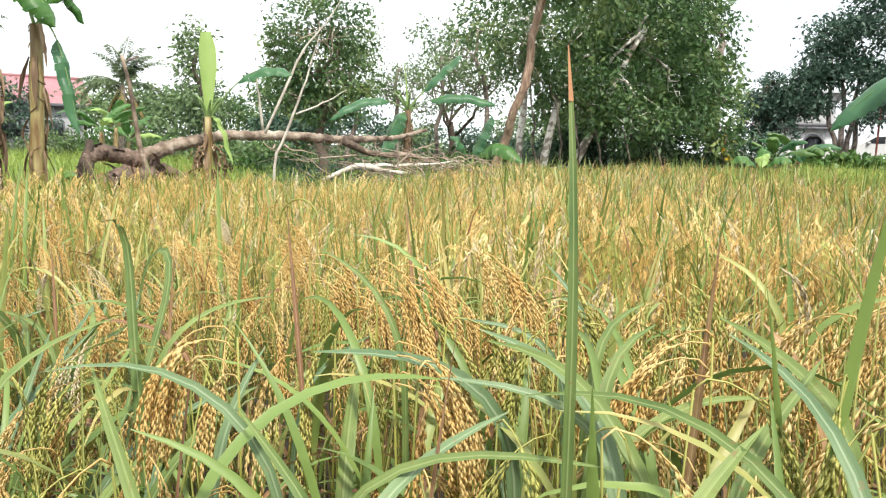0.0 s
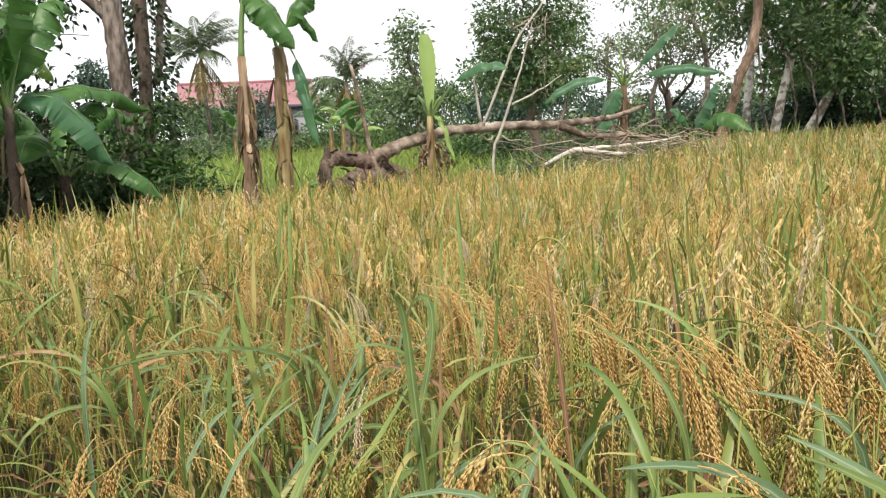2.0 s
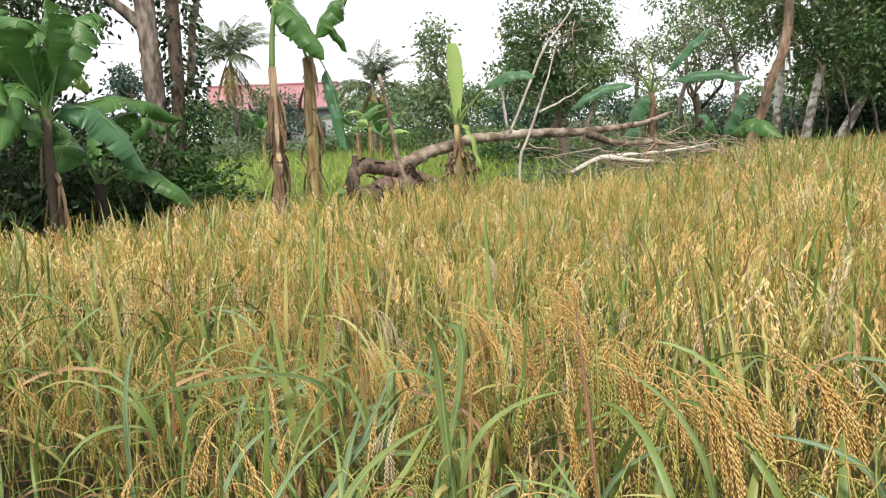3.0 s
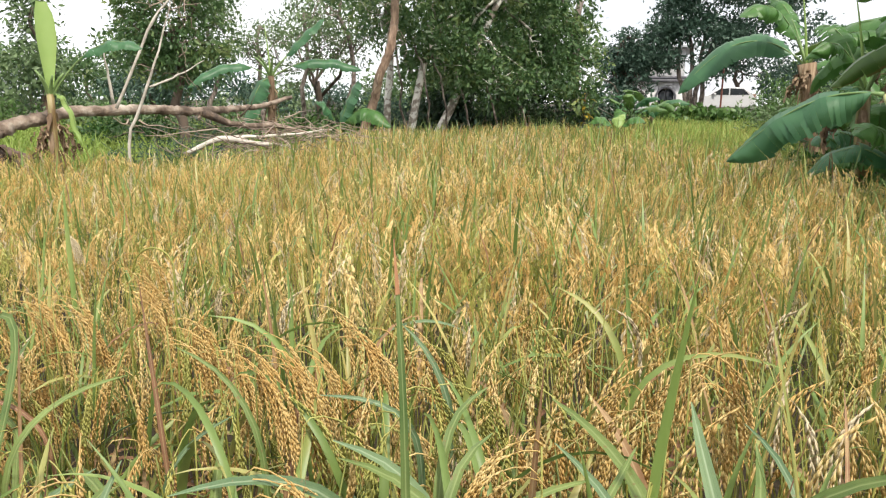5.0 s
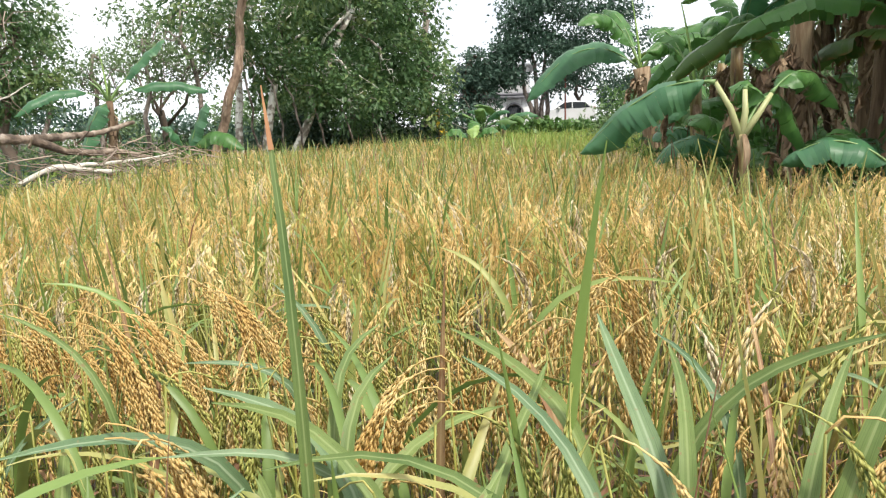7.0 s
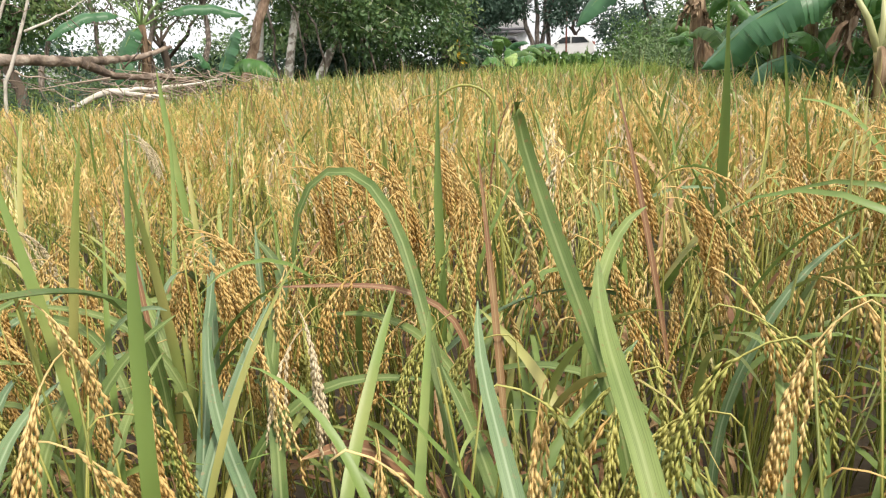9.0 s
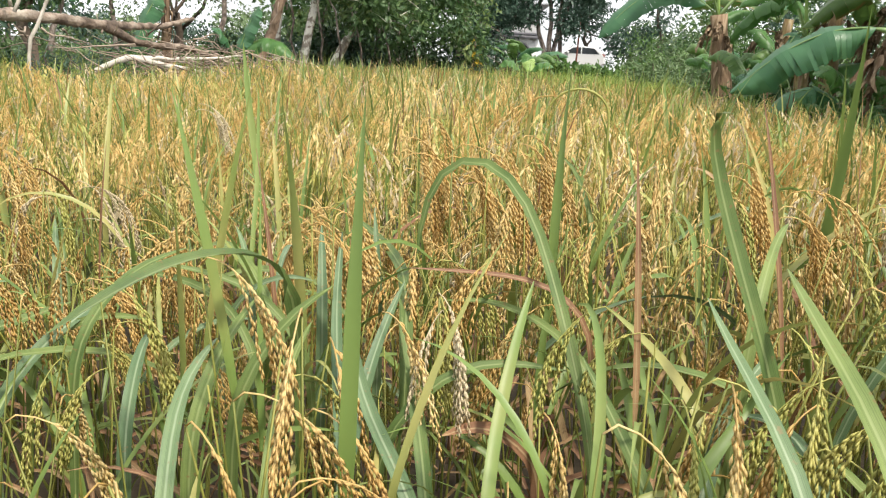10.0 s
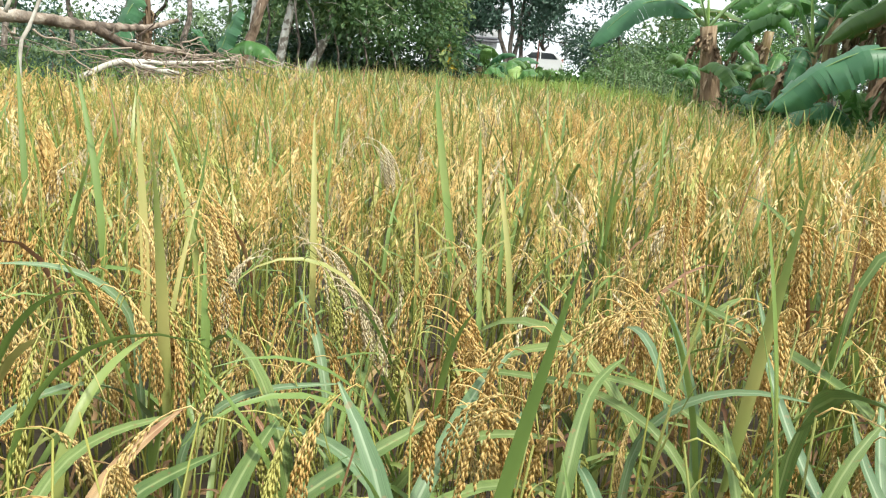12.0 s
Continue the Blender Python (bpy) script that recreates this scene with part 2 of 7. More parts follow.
M_ROOF = shade("red_roof_sheet", (0.30, 0.135, 0.15), (0.38, 0.19, 0.20), 0.8, 0.5, island=0.1)
M_PLASTER = shade("white_plaster", (0.66, 0.66, 0.66), (0.82, 0.82, 0.83), 0.7, 0.8, 0.1, 30, island=0.0)
M_GREYWALL = shade("grey_wall", (0.36, 0.37, 0.40), (0.52, 0.53, 0.56), 0.7, 0.8, island=0.0)
M_TRIM = shade("grey_trim", (0.10, 0.105, 0.12), (0.17, 0.17, 0.19), 2, 0.6, island=0.0)
M_GLASS = shade("dark_pane", (0.02, 0.025, 0.03), (0.04, 0.045, 0.05), 2, 0.08, island=0.0)
M_CARWHITE = shade("white_car_paint", (0.74, 0.75, 0.76), (0.80, 0.81, 0.82), 1, 0.2, island=0.0)
M_TYRE = shade("tyre_rubber", (0.015, 0.015, 0.015), (0.03, 0.03, 0.03), 8, 0.8, island=0.0)
M_RIM = shade("wheel_metal", (0.45, 0.45, 0.46), (0.6, 0.6, 0.62), 8, 0.3, island=0.0, metal=0.9)
M_LAMP = shade("lamp_glass", (0.6, 0.6, 0.62), (0.75, 0.75, 0.76), 8, 0.15, island=0.0)
M_REDPOLE = shade("rusty_pole", (0.20, 0.06, 0.04), (0.34, 0.13, 0.09), 3, 0.7, island=0.0)
M_ZINC = shade("zinc_sheet", (0.40, 0.43, 0.46), (0.58, 0.61, 0.64), 1, 0.45, island=0.0)

# ---- building helpers ----


def fast_mesh(name, verts, tris, mats, index=None, uvs=None, smooth=True):
    """A mesh from arrays of vertices and triangles."""
    me = bpy.data.meshes.new(name)
    verts, tris = np.asarray(verts, np.float32), np.asarray(tris, np.int32)
    me.vertices.add(len(verts))
    me.vertices.foreach_set("co", verts.ravel())
    me.loops.add(tris.size)
    me.loops.foreach_set("vertex_index", tris.ravel())
    me.polygons.add(len(tris))
    me.polygons.foreach_set("loop_start", np.arange(0, tris.size, 3, dtype=np.int32))
    if index is not None:
        me.polygons.foreach_set("material_index", np.asarray(index, np.int32))
    me.polygons.foreach_set("use_smooth", np.full(len(tris), smooth))
    for m in mats if isinstance(mats, (list, tuple)) else [mats]:
        me.materials.append(m)
    if uvs is not None:
        layer = me.uv_layers.new(name="UVMap")
        layer.data.foreach_set("uv", np.asarray(uvs, np.float32)[tris.ravel()].ravel())
    me.update(calc_edges=True)
    return me


class Geo:
    """Collects pieces of one mesh."""

    def __init__(self):
        self.v, self.f, self.t, self.k = [], [], [], 0

    def add(self, piece):
        v, f = np.asarray(piece[0], float), np.asarray(piece[1], int)
        self.v.append(v)
        self.f.append(f + self.k)
        self.t.append(np.asarray(piece[2], float) if len(piece) > 2 else np.zeros((len(v), 2)))
        self.k += len(v)
        return self

    def data(self):
        return np.concatenate(self.v), np.concatenate(self.f), np.concatenate(self.t)


def part(name, piece, material, parent=None, label="", smooth=True):
    """Links a piece of geometry as one mesh object under a thing or a part."""
    v, f, t = piece.data() if isinstance(piece, Geo) else (*piece[:2], piece[2] if len(piece) > 2 else None)
    ob = new(name, fast_mesh(name, v, f, material, uvs=t, smooth=smooth))
    if parent is not None:
        ob.parent = parent
    return tagged(ob, label)


def thing(name, label, category, x=0.0, y=0.0, z=0.0, group="", turn=0.0):
    """An empty at a thing's base, to hold its parts."""
    ob = new(name)
    ob.matrix_world = pose(x, y, z, 0, 0, turn)
    ob.empty_display_size = 0.1
    return tagged(ob, label, category, group)


def unit(v):
    v = np.asarray(v, float)
    return v / np.maximum(np.linalg.norm(v, axis=-1, keepdims=True), 1e-9)


def tube(path, radii, sides=7, rough=0.0, rng=None):
    """A round limb along a path, closed at both ends."""
    path = np.asarray(path, float)
    n = len(path)
    radii = np.broadcast_to(np.asarray(radii, float), (n,))
    tang = unit(np.gradient(path, axis=0))
    ref = np.array([0.0, 0.0, 1.0]) if abs(tang[:, 2]).mean() < 0.9 else np.array([1.0, 0.0, 0.0])
    a = unit(np.cross(tang, ref))
    b = np.cross(tang, a)
    ang = np.arange(sides) * 2 * np.pi / sides
    r = radii[:, None] * (1 + (rng.uniform(-rough, rough, (n, sides)) if rough and rng is not None else 0))
    v = path[:, None] + r[..., None] * (np.cos(ang)[None, :, None] * a[:, None] + np.sin(ang)[None, :, None] * b[:, None])
    v = np.concatenate([v.reshape(-1, 3), path[:1], path[-1:]])
    i, j = np.meshgrid(np.arange(n - 1), np.arange(sides), indexing="ij")
    p, q = (i * sides + j).ravel(), (i * sides + (j + 1) % sides).ravel()
    f = [np.stack([p, q, q + sides], 1), np.stack([p, q + sides, p + sides], 1)]
    e = np.arange(sides)
    f.append(np.stack([(e + 1) % sides, e, np.full(sides, n * sides)], 1))
    f.append(np.stack([(n - 1) * sides + e, (n - 1) * sides + (e + 1) % sides, np.full(sides, n * sides + 1)], 1))
    return v, np.concatenate(f)


def arc(start, turn, rise, length, bend, n, power=1.3, sway=0.0):
    """A path that leaves start at an angle of rise, heading turn (radians), and bends down as it goes."""
    s = np.linspace(0, 1, n)
    el = rise - bend * s**power
    az = turn + sway * s
    step = np.stack([np.cos(el) * np.cos(az), np.cos(el) * np.sin(az), np.sin(el)], 1) * (length / (n - 1))
    return np.asarray(start, float) + np.concatenate([np.zeros((1, 3)), np.cumsum((step[1:] + step[:-1]) / 2, axis=0)])


def ribbon(path, widths, fold=0.25, twist=0.0):
    """A blade along a path, with a crease down its middle."""
    path, widths = np.asarray(path, float), np.asarray(widths, float)
    n = len(path)
    tang = unit(np.gradient(path, axis=0))
    side = np.cross(tang, [0, 0, 1.0])
    weak = np.linalg.norm(side, axis=1) < 0.15
    flat = unit(np.append((path[-1] - path[0])[:2], 0) + 1e-6)
    side[weak] = np.cross(flat, [0, 0, 1.0]) if weak.any() else 0
    side = unit(side)
    up = np.cross(side, tang)
    tw = twist * np.linspace(0, 1, n)[:, None]
    side, up = side * np.cos(tw) + up * np.sin(tw), up * np.cos(tw) - side * np.sin(tw)
    half = widths[:, None] / 2
    v = np.stack([path - side * half + up * half * fold, path, path + side * half + up * half * fold], 1).reshape(-1, 3)
    f = []
    for c in (0, 1):
        p = np.arange(n - 1) * 3 + c
        f += [np.stack([p, p + 1, p + 4], 1), np.stack([p, p + 4, p + 3], 1)]
    t = np.stack([np.tile([0, 0.5, 1.0], n), np.repeat(np.linspace(0, 1, n), 3)], 1)
    return v, np.concatenate(f), t


def strip(path, widths, twist=0.0):
    """A narrow flat strand along a path, two triangles a step."""
    path, widths = np.asarray(path, float), np.asarray(widths, float)
    n = len(path)
    side = np.array([math.cos(twist), math.sin(twist), 0.0])
    v = np.stack([path - side * widths[:, None] / 2, path + side * widths[:, None] / 2], 1).reshape(-1, 3)
    p = np.arange(n - 1) * 2
    return v, np.concatenate([np.stack([p, p + 1, p + 3], 1), np.stack([p, p + 3, p + 2], 1)])


def box(lo, hi):
    """A block with its corners slightly broken."""
    bm = bmesh.new()
    bmesh.ops.create_cube(bm, size=1)
    size, mid = np.subtract(hi, lo), np.add(hi, lo) / 2
    bmesh.ops.scale(bm, vec=size, verts=bm.verts)
    bmesh.ops.bevel(bm, geom=bm.edges[:], offset=min(0.012, min(size) * 0.2), segments=1, affect="EDGES")
    bmesh.ops.triangulate(bm, faces=bm.faces)
    v = np.array([q.co for q in bm.verts]) + mid
    f = np.array([[q.index for q in p.verts] for p in bm.faces])
    bm.free()
    return v, f


def kernels(at, way, length, width, sides=4):
    """Grains: small pointed spindles at the given places."""
    at, way = np.asarray(at, float), unit(way)
    n = len(at)
    ref = np.where(abs(way[:, 2:3]) < 0.9, [[0, 0, 1.0]], [[1.0, 0, 0]])
    a = unit(np.cross(way, ref))
    b = np.cross(way, a)
    ang = np.arange(sides) * 2 * np.pi / sides
    ring = at[:, None] + (width / 2) * (np.cos(ang)[None, :, None] * a[:, None] + np.sin(ang)[None, :, None] * b[:, None])
    v = np.concatenate([(at - way * length / 2)[:, None], ring, (at + way * length / 2)[:, None]], 1)
    e = np.arange(sides)
    one = np.concatenate([np.stack([np.zeros(sides, int), 1 + (e + 1) % sides, 1 + e], 1), np.stack([np.full(sides, sides + 1), 1 + e, 1 + (e + 1) % sides], 1)])
    return v.reshape(-1, 3), (one[None] + (np.arange(n) * (sides + 2))[:, None, None]).reshape(-1, 3)


def leaflets(at, way, size, rng, slim=0.45, fold=0.3):
    """Small creased leaves, two triangles each."""
    at, way = np.asarray(at, float), unit(way)
    n = len(at)
    side = unit(np.cross(way, unit(rng.normal(size=(n, 3)))))
    nor = np.cross(side, way)
    ln = size * rng.uniform(0.6, 1.3, (n, 1))
    v = np.stack([at, at + way * ln * 0.45 - side * ln * slim / 2 + nor * ln * fold * 0.3, at + way * ln, at + way * ln * 0.45 + side * ln * slim / 2 + nor * ln * fold * 0.3], 1)
    k = (np.arange(n) * 4)[:, None]
    return v.reshape(-1, 3), np.concatenate([k + [[0, 1, 2]], k + [[0, 2, 3]]])


def leaf_cloud(rng, clumps, count, size, slim=0.45, droop=0.4, spread=0.22, shell=0.55, per=18):
    """Leaves in sprays over the outside of several uneven clumps."""
    clumps = np.asarray(clumps, float)
    weight = (clumps[:, 3] * clumps[:, 4] * clumps[:, 5]) ** (2 / 3)
    pick = rng.choice(len(clumps), max(1, count // per), p=weight / weight.sum())
    d = unit(rng.normal(size=(len(pick), 3)))
    rad = rng.uniform(shell, 1.05, (len(pick), 1)) * (1 + 0.22 * np.sin(d[:, :1] * 5 + pick[:, None]) * np.cos(d[:, 1:2] * 4 + pick[:, None] * 2))
    mid = clumps[pick, :3] + d * rad * clumps[pick, 3:6]
    c = np.repeat(mid, per, axis=0) + rng.normal(size=(len(mid) * per, 3)) * spread * np.array([1, 1, 0.7])
    w = np.repeat(d, per, axis=0) * 0.6 + rng.normal(size=c.shape) * 0.6 - [0, 0, droop]
    return leaflets(c, w, size, rng, slim)


def bent(a, b, n, rng, wob=0.05):
    """A slightly crooked path from a to b."""
    a, b = np.asarray(a, float), np.asarray(b, float)
    s = np.linspace(0, 1, n)[:, None]
    p = a + (b - a) * s
    w = np.cumsum(rng.normal(size=(n, 3)), axis=0) * wob * np.linalg.norm(b - a) / n
    w -= w[:1] + (w[-1:] - w[:1]) * s
    return p + w


# ---- ground ----
def rise(x, y):
    return 0.03 * np.sin(x * 0.7 + 1) * np.cos(y * 0.5)


def ground():
    """Low bumpy soil near by, flat out to the horizon."""
    r = np.concatenate([[0.0], np.geomspace(0.6, 3000, 60)])
    a = np.linspace(0, 2 * np.pi, 97)[:-1]
    x, y = (r[:, None] * np.cos(a)).ravel(), (r[:, None] * np.sin(a)).ravel()
    fade = np.clip(1 - np.hypot(x, y) / 60, 0, 1)
    v = np.stack([x, y, rise(x, y) * fade], 1)
    i, j = np.meshgrid(np.arange(len(r) - 1), np.arange(96), indexing="ij")
    p, q = (i * 96 + j).ravel(), (i * 96 + (j + 1) % 96).ravel()
    f = np.concatenate([np.stack([p, p + 96, q + 96], 1), np.stack([p, q + 96, q], 1)])
    ob = part("ground", (v, f), M_MUD)
    tagged(ob, "dark damp soil of the paddy and its banks", "ground", kind="structure")


ground()

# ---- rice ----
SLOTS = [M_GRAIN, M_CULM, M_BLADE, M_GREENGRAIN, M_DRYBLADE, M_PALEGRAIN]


def panicle(rng, neck, turn, branches, per, length, width, sides, strand=False):
    """A nodding ear: an arched axis and close-set branches, heavy with grain, that hang down like cords."""
    g = Geo()
    size = rng.uniform(0.85, 1.2)
    axis = arc(neck, turn, radians(rng.uniform(72, 88)), 0.225 * size, radians(rng.uniform(158, 176)), 12, rng.uniform(0.24, 0.42))
    tang = unit(np.gradient(axis, axis=0))
    at, way = [], []
    for k in range(branches):
        s = 0.24 + 0.44 * (k + rng.uniform(0, 0.6)) / branches
        u = s * 11
        i = int(u)
        p = axis[i] * (1 - u + i) + axis[i + 1] * (u - i)
        ln = rng.uniform(0.12, 0.165) * size * (1.1 - 0.35 * s)
        el = math.asin(max(-1.0, min(1.0, tang[i][2]))) + rng.uniform(-0.15, 0.2)
        br = arc(p, turn + rng.normal() * 0.2, el, ln, el + radians(rng.uniform(78, 90)), 9 if not strand else 5, 0.24)
        if strand:
            el = rng.uniform(-1.1, -0.4)
            br = arc(p, turn + rng.normal() * 0.5, el, ln, el + radians(rng.uniform(82, 90)), 5, 0.3)
        if k == branches - 1:
            br = axis[5:]
        if strand:
            u = np.linspace(0, len(br) - 1, per)
            q = np.stack([np.interp(u, range(len(br)), br[:, d]) for d in range(3)], 1) + rng.normal(size=(per, 3)) * width * 0.3
            at.append(q)
            way.append(np.gradient(q, axis=0) + rng.normal(size=(per, 3)) * 0.0025)
        else:
            ss = np.linspace(0.05, 1, per) * (len(br) - 1)
            ii = np.minimum(ss.astype(int), len(br) - 2)
            c = br[ii] + (br[ii + 1] - br[ii]) * (ss - ii)[:, None]
            t = unit(br[ii + 1] - br[ii])
            spin = np.arange(per) * 2.4 + rng.uniform(0, 6)
            off = np.stack([np.cos(spin), np.sin(spin), 0 * spin], 1) + rng.normal(size=c.shape) * 0.2
            at.append(c + off * width * 0.42)
            way.append(t + off * 0.12)
    if strand:
        g.add(leaflets(np.concatenate(at), np.concatenate(way), length, rng, width / length))
        g.add(strip(axis[::3], np.full(4, width * 0.35), turn))
    else:
        g.add(kernels(np.concatenate(at), np.concatenate(way), length, width, sides))
        g.add(tube(axis, np.linspace(0.0014, 0.0007, 12), 3) if per > 15 else strip(axis, np.full(12, 0.0024), turn))
    return g.data()[:2]


def hill(rng, culms, leaves, lod):
    """One clump of rice, as lists of pieces: culms, blades, ears, withered lower leaves."""
    stalks, blades, ears, low = Geo(), [], [], []
    nod = rng.uniform(0, 2 * np.pi)
    for c in range(culms):
        a = nod + rng.normal() * 0.9
        out = rng.uniform(0.005, 0.05)
        foot = [out * math.cos(a), out * math.sin(a), -0.03]
        lean = radians(rng.uniform(76, 88))
        path = arc(foot, a, lean, rng.uniform(0.78, 0.98), radians(rng.uniform(2, 14)), (6, 4, 3, 3)[lod], 1.5)
        if lod < 2:
            stalks.add(tube(path, np.linspace(0.0030, 0.0015, len(path)), 3))
        else:
            stalks.add(strip(path, np.full(len(path), 0.0048 if lod == 2 else 0.008), rng.uniform(0, 3)))
        spin = nod + rng.normal() * 0.5
        if lod == 0 and c >= 5:
            continue
        if lod == 0:
            ears.append(panicle(rng, path[-1], spin, 6, 23, 0.0158, 0.0044, 3))
        elif lod == 1:
            ears.append(panicle(rng, path[-1], spin, 5, 9, 0.027, 0.0056, 3))
        elif lod == 2:
            ears.append(panicle(rng, path[-1], spin, 5, 9, 0.026, 0.0066, 0, True))
        else:
            ears.append(panicle(rng, path[-1], spin, 3, 5, 0.046, 0.0105, 0, True))
    for c in range(4 if lod < 2 else 0):
        a = rng.uniform(0, 2 * np.pi)
        path = arc([0.03 * math.cos(a), 0.03 * math.sin(a), rng.uniform(0.18, 0.5)], a, radians(rng.uniform(20, 70)), rng.uniform(0.2, 0.36), radians(rng.uniform(90, 150)), 6, 0.9, rng.uniform(-0.5, 0.5))
        low.append(ribbon(path, rng.uniform(0.012, 0.022) * np.array([0.5, 1, 0.9, 0.8, 0.5, 0.1]), 0.6, rng.uniform(-1.5, 1.5)))
    for c in range(leaves):
        a = rng.uniform(0, 2 * np.pi)
        n = (11, 7, 5, 4)[lod]
        flag = c < 2 and rng.random() < (0.35, 0.35, 0.6, 0.6)[lod]
        top = rng.uniform(0.55, 0.7) if flag else rng.uniform(0.2, 0.68)
        rise_to, bend = (rng.uniform(78, 88), rng.uniform(5, 45)) if flag else (rng.uniform(45, 84), rng.uniform(35, 140))
        path = arc([0.03 * math.cos(a), 0.03 * math.sin(a), top], a, radians(rise_to), rng.uniform(0.34, 0.5) if flag else rng.uniform(0.28, 0.52), radians(bend), n, 1.6, rng.uniform(-0.4, 0.4))
        w = rng.uniform(0.010, 0.020) * (1, 1, 0.85, 1.0)[lod]
        wide = w * np.interp(np.linspace(0, 1, n), [0, 0.15, 0.55, 1], [0.5, 1, 0.9, 0.06])
        blades.append(ribbon(path, wide, 0.35, rng.uniform(-1.2, 1.2)) if lod < 2 else strip(path, wide, a + 1.57 + rng.uniform(-0.5, 0.5)))
    return stalks.data()[:2], blades, ears, low


def joined(rng, culms, leaves, lod, green=0.0):
    """A clump in one set of arrays with a material number for each triangle."""
    stalks, blades, ears, low = hill(rng, culms, leaves, lod)
    g, idx = Geo(), []
    # pale ears more frequent in far clumps: distance haze put into the colour
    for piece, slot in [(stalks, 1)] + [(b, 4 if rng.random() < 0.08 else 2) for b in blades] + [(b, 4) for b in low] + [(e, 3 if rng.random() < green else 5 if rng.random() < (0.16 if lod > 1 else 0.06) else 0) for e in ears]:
        g.add(piece[:2])
        idx.append(np.full(len(piece[1]), slot))
    v, f, _ = g.data()
    return v, f, np.concatenate(idx)


def sown(rng, clumps, x, y, size, base=0.0):
    """Many clumps at the given places as one set of arrays."""
    pick = rng.integers(0, len(clumps), len(x))
    spin, tip = rng.uniform(0, 2 * np.pi, len(x)), rng.normal(size=(len(x), 2)) * 0.05
    vs, fs, ms, k = [], [], [], 0
    for c, (v, f, m) in enumerate(clumps):
        w = np.where(pick == c)[0]
        if not len(w):
            continue
        co, si = np.cos(spin[w])[:, None], np.sin(spin[w])[:, None]
        s = size[w][:, None]
        px, py, pz = (v[None, :, 0] * co - v[None, :, 1] * si) * s, (v[None, :, 0] * si + v[None, :, 1] * co) * s, v[None, :, 2] * s
        p = np.stack([px + x[w][:, None] + pz * tip[w, :1], py + y[w][:, None] + pz * tip[w, 1:], pz + base], 2)
        vs.append(p.reshape(-1, 3))
        fs.append((f[None] + (np.arange(len(w)) * len(v))[:, None, None] + k).reshape(-1, 3))
        ms.append(np.tile(m, len(w)))
        k += p.shape[0] * p.shape[1]
    return np.concatenate(vs), np.concatenate(fs), np.concatenate(ms)


def plots(rng, x0, x1, y0, y1, step):
    gx, gy = np.meshgrid(np.arange(x0, x1, step), np.arange(y0, y1, step))
    n = gx.size
    return gx.ravel() + rng.uniform(-0.4, 0.4, n) * step, gy.ravel() + rng.uniform(-0.4, 0.4, n) * step


def left_bank(y):
    return np.interp(y, [-4, 2.0, 3.0, 4.4, 5.6, 6.8, 9, 11, 14, 17, 18.8, 20, 23, 30], [-6.8, -6.8, -7.0, -7.5, -7.2, -6.5, -6.1, -5.2, -5.3, -5.6, -5.1, -4.2, -2.2, -0.6])


def right_bank(y):
    return np.interp(y, [-4, 3, 5.5, 7, 9, 12, 14, 20, 35], [5.2, 4.8, 3.6, 2.1, 2.2, 2.6, 2.9, 3.8, 6.0])


def from_walk(x, y):
    """Distance in plan from the line along which one walks."""
    t = np.clip((x - 0.12) / (-2.13 - 0.12), 0, 1)
    return np.hypot(x - (0.12 - 2.25 * t), y - (0.16 + 0.36 * t))


def in_paddy(x, y):
    return (x > left_bank(y)) & (x < right_bank(y))


def greener(x, y):
    """How unripe the rice stands: greener towards its far right end."""
    return np.clip((y - 8.5) / 7, 0, 1) * np.clip((x + 1.3) / 2.0, 0, 1)


def swell(x, y):
    return 1 + 0.07 * np.clip((y - 9) / 4, 0, 1) + 0.05 * np.sin(x * 1.3 + 0.6 * y) + 0.04 * np.sin(2.1 * y - x * 0.8)


def stand(x, y):
    """How tall the crop stands beside the path: lower towards the far end of the walk."""
    near = np.clip((4.5 - y) / 2.5, 0, 1)
    return 1 + (np.interp(x, [-5.0, -3.4, -2.4, -1.3, -0.7, 0.4], [1.05, 1.0, 0.88, 0.93, 1.06, 1.08]) - 1) * near


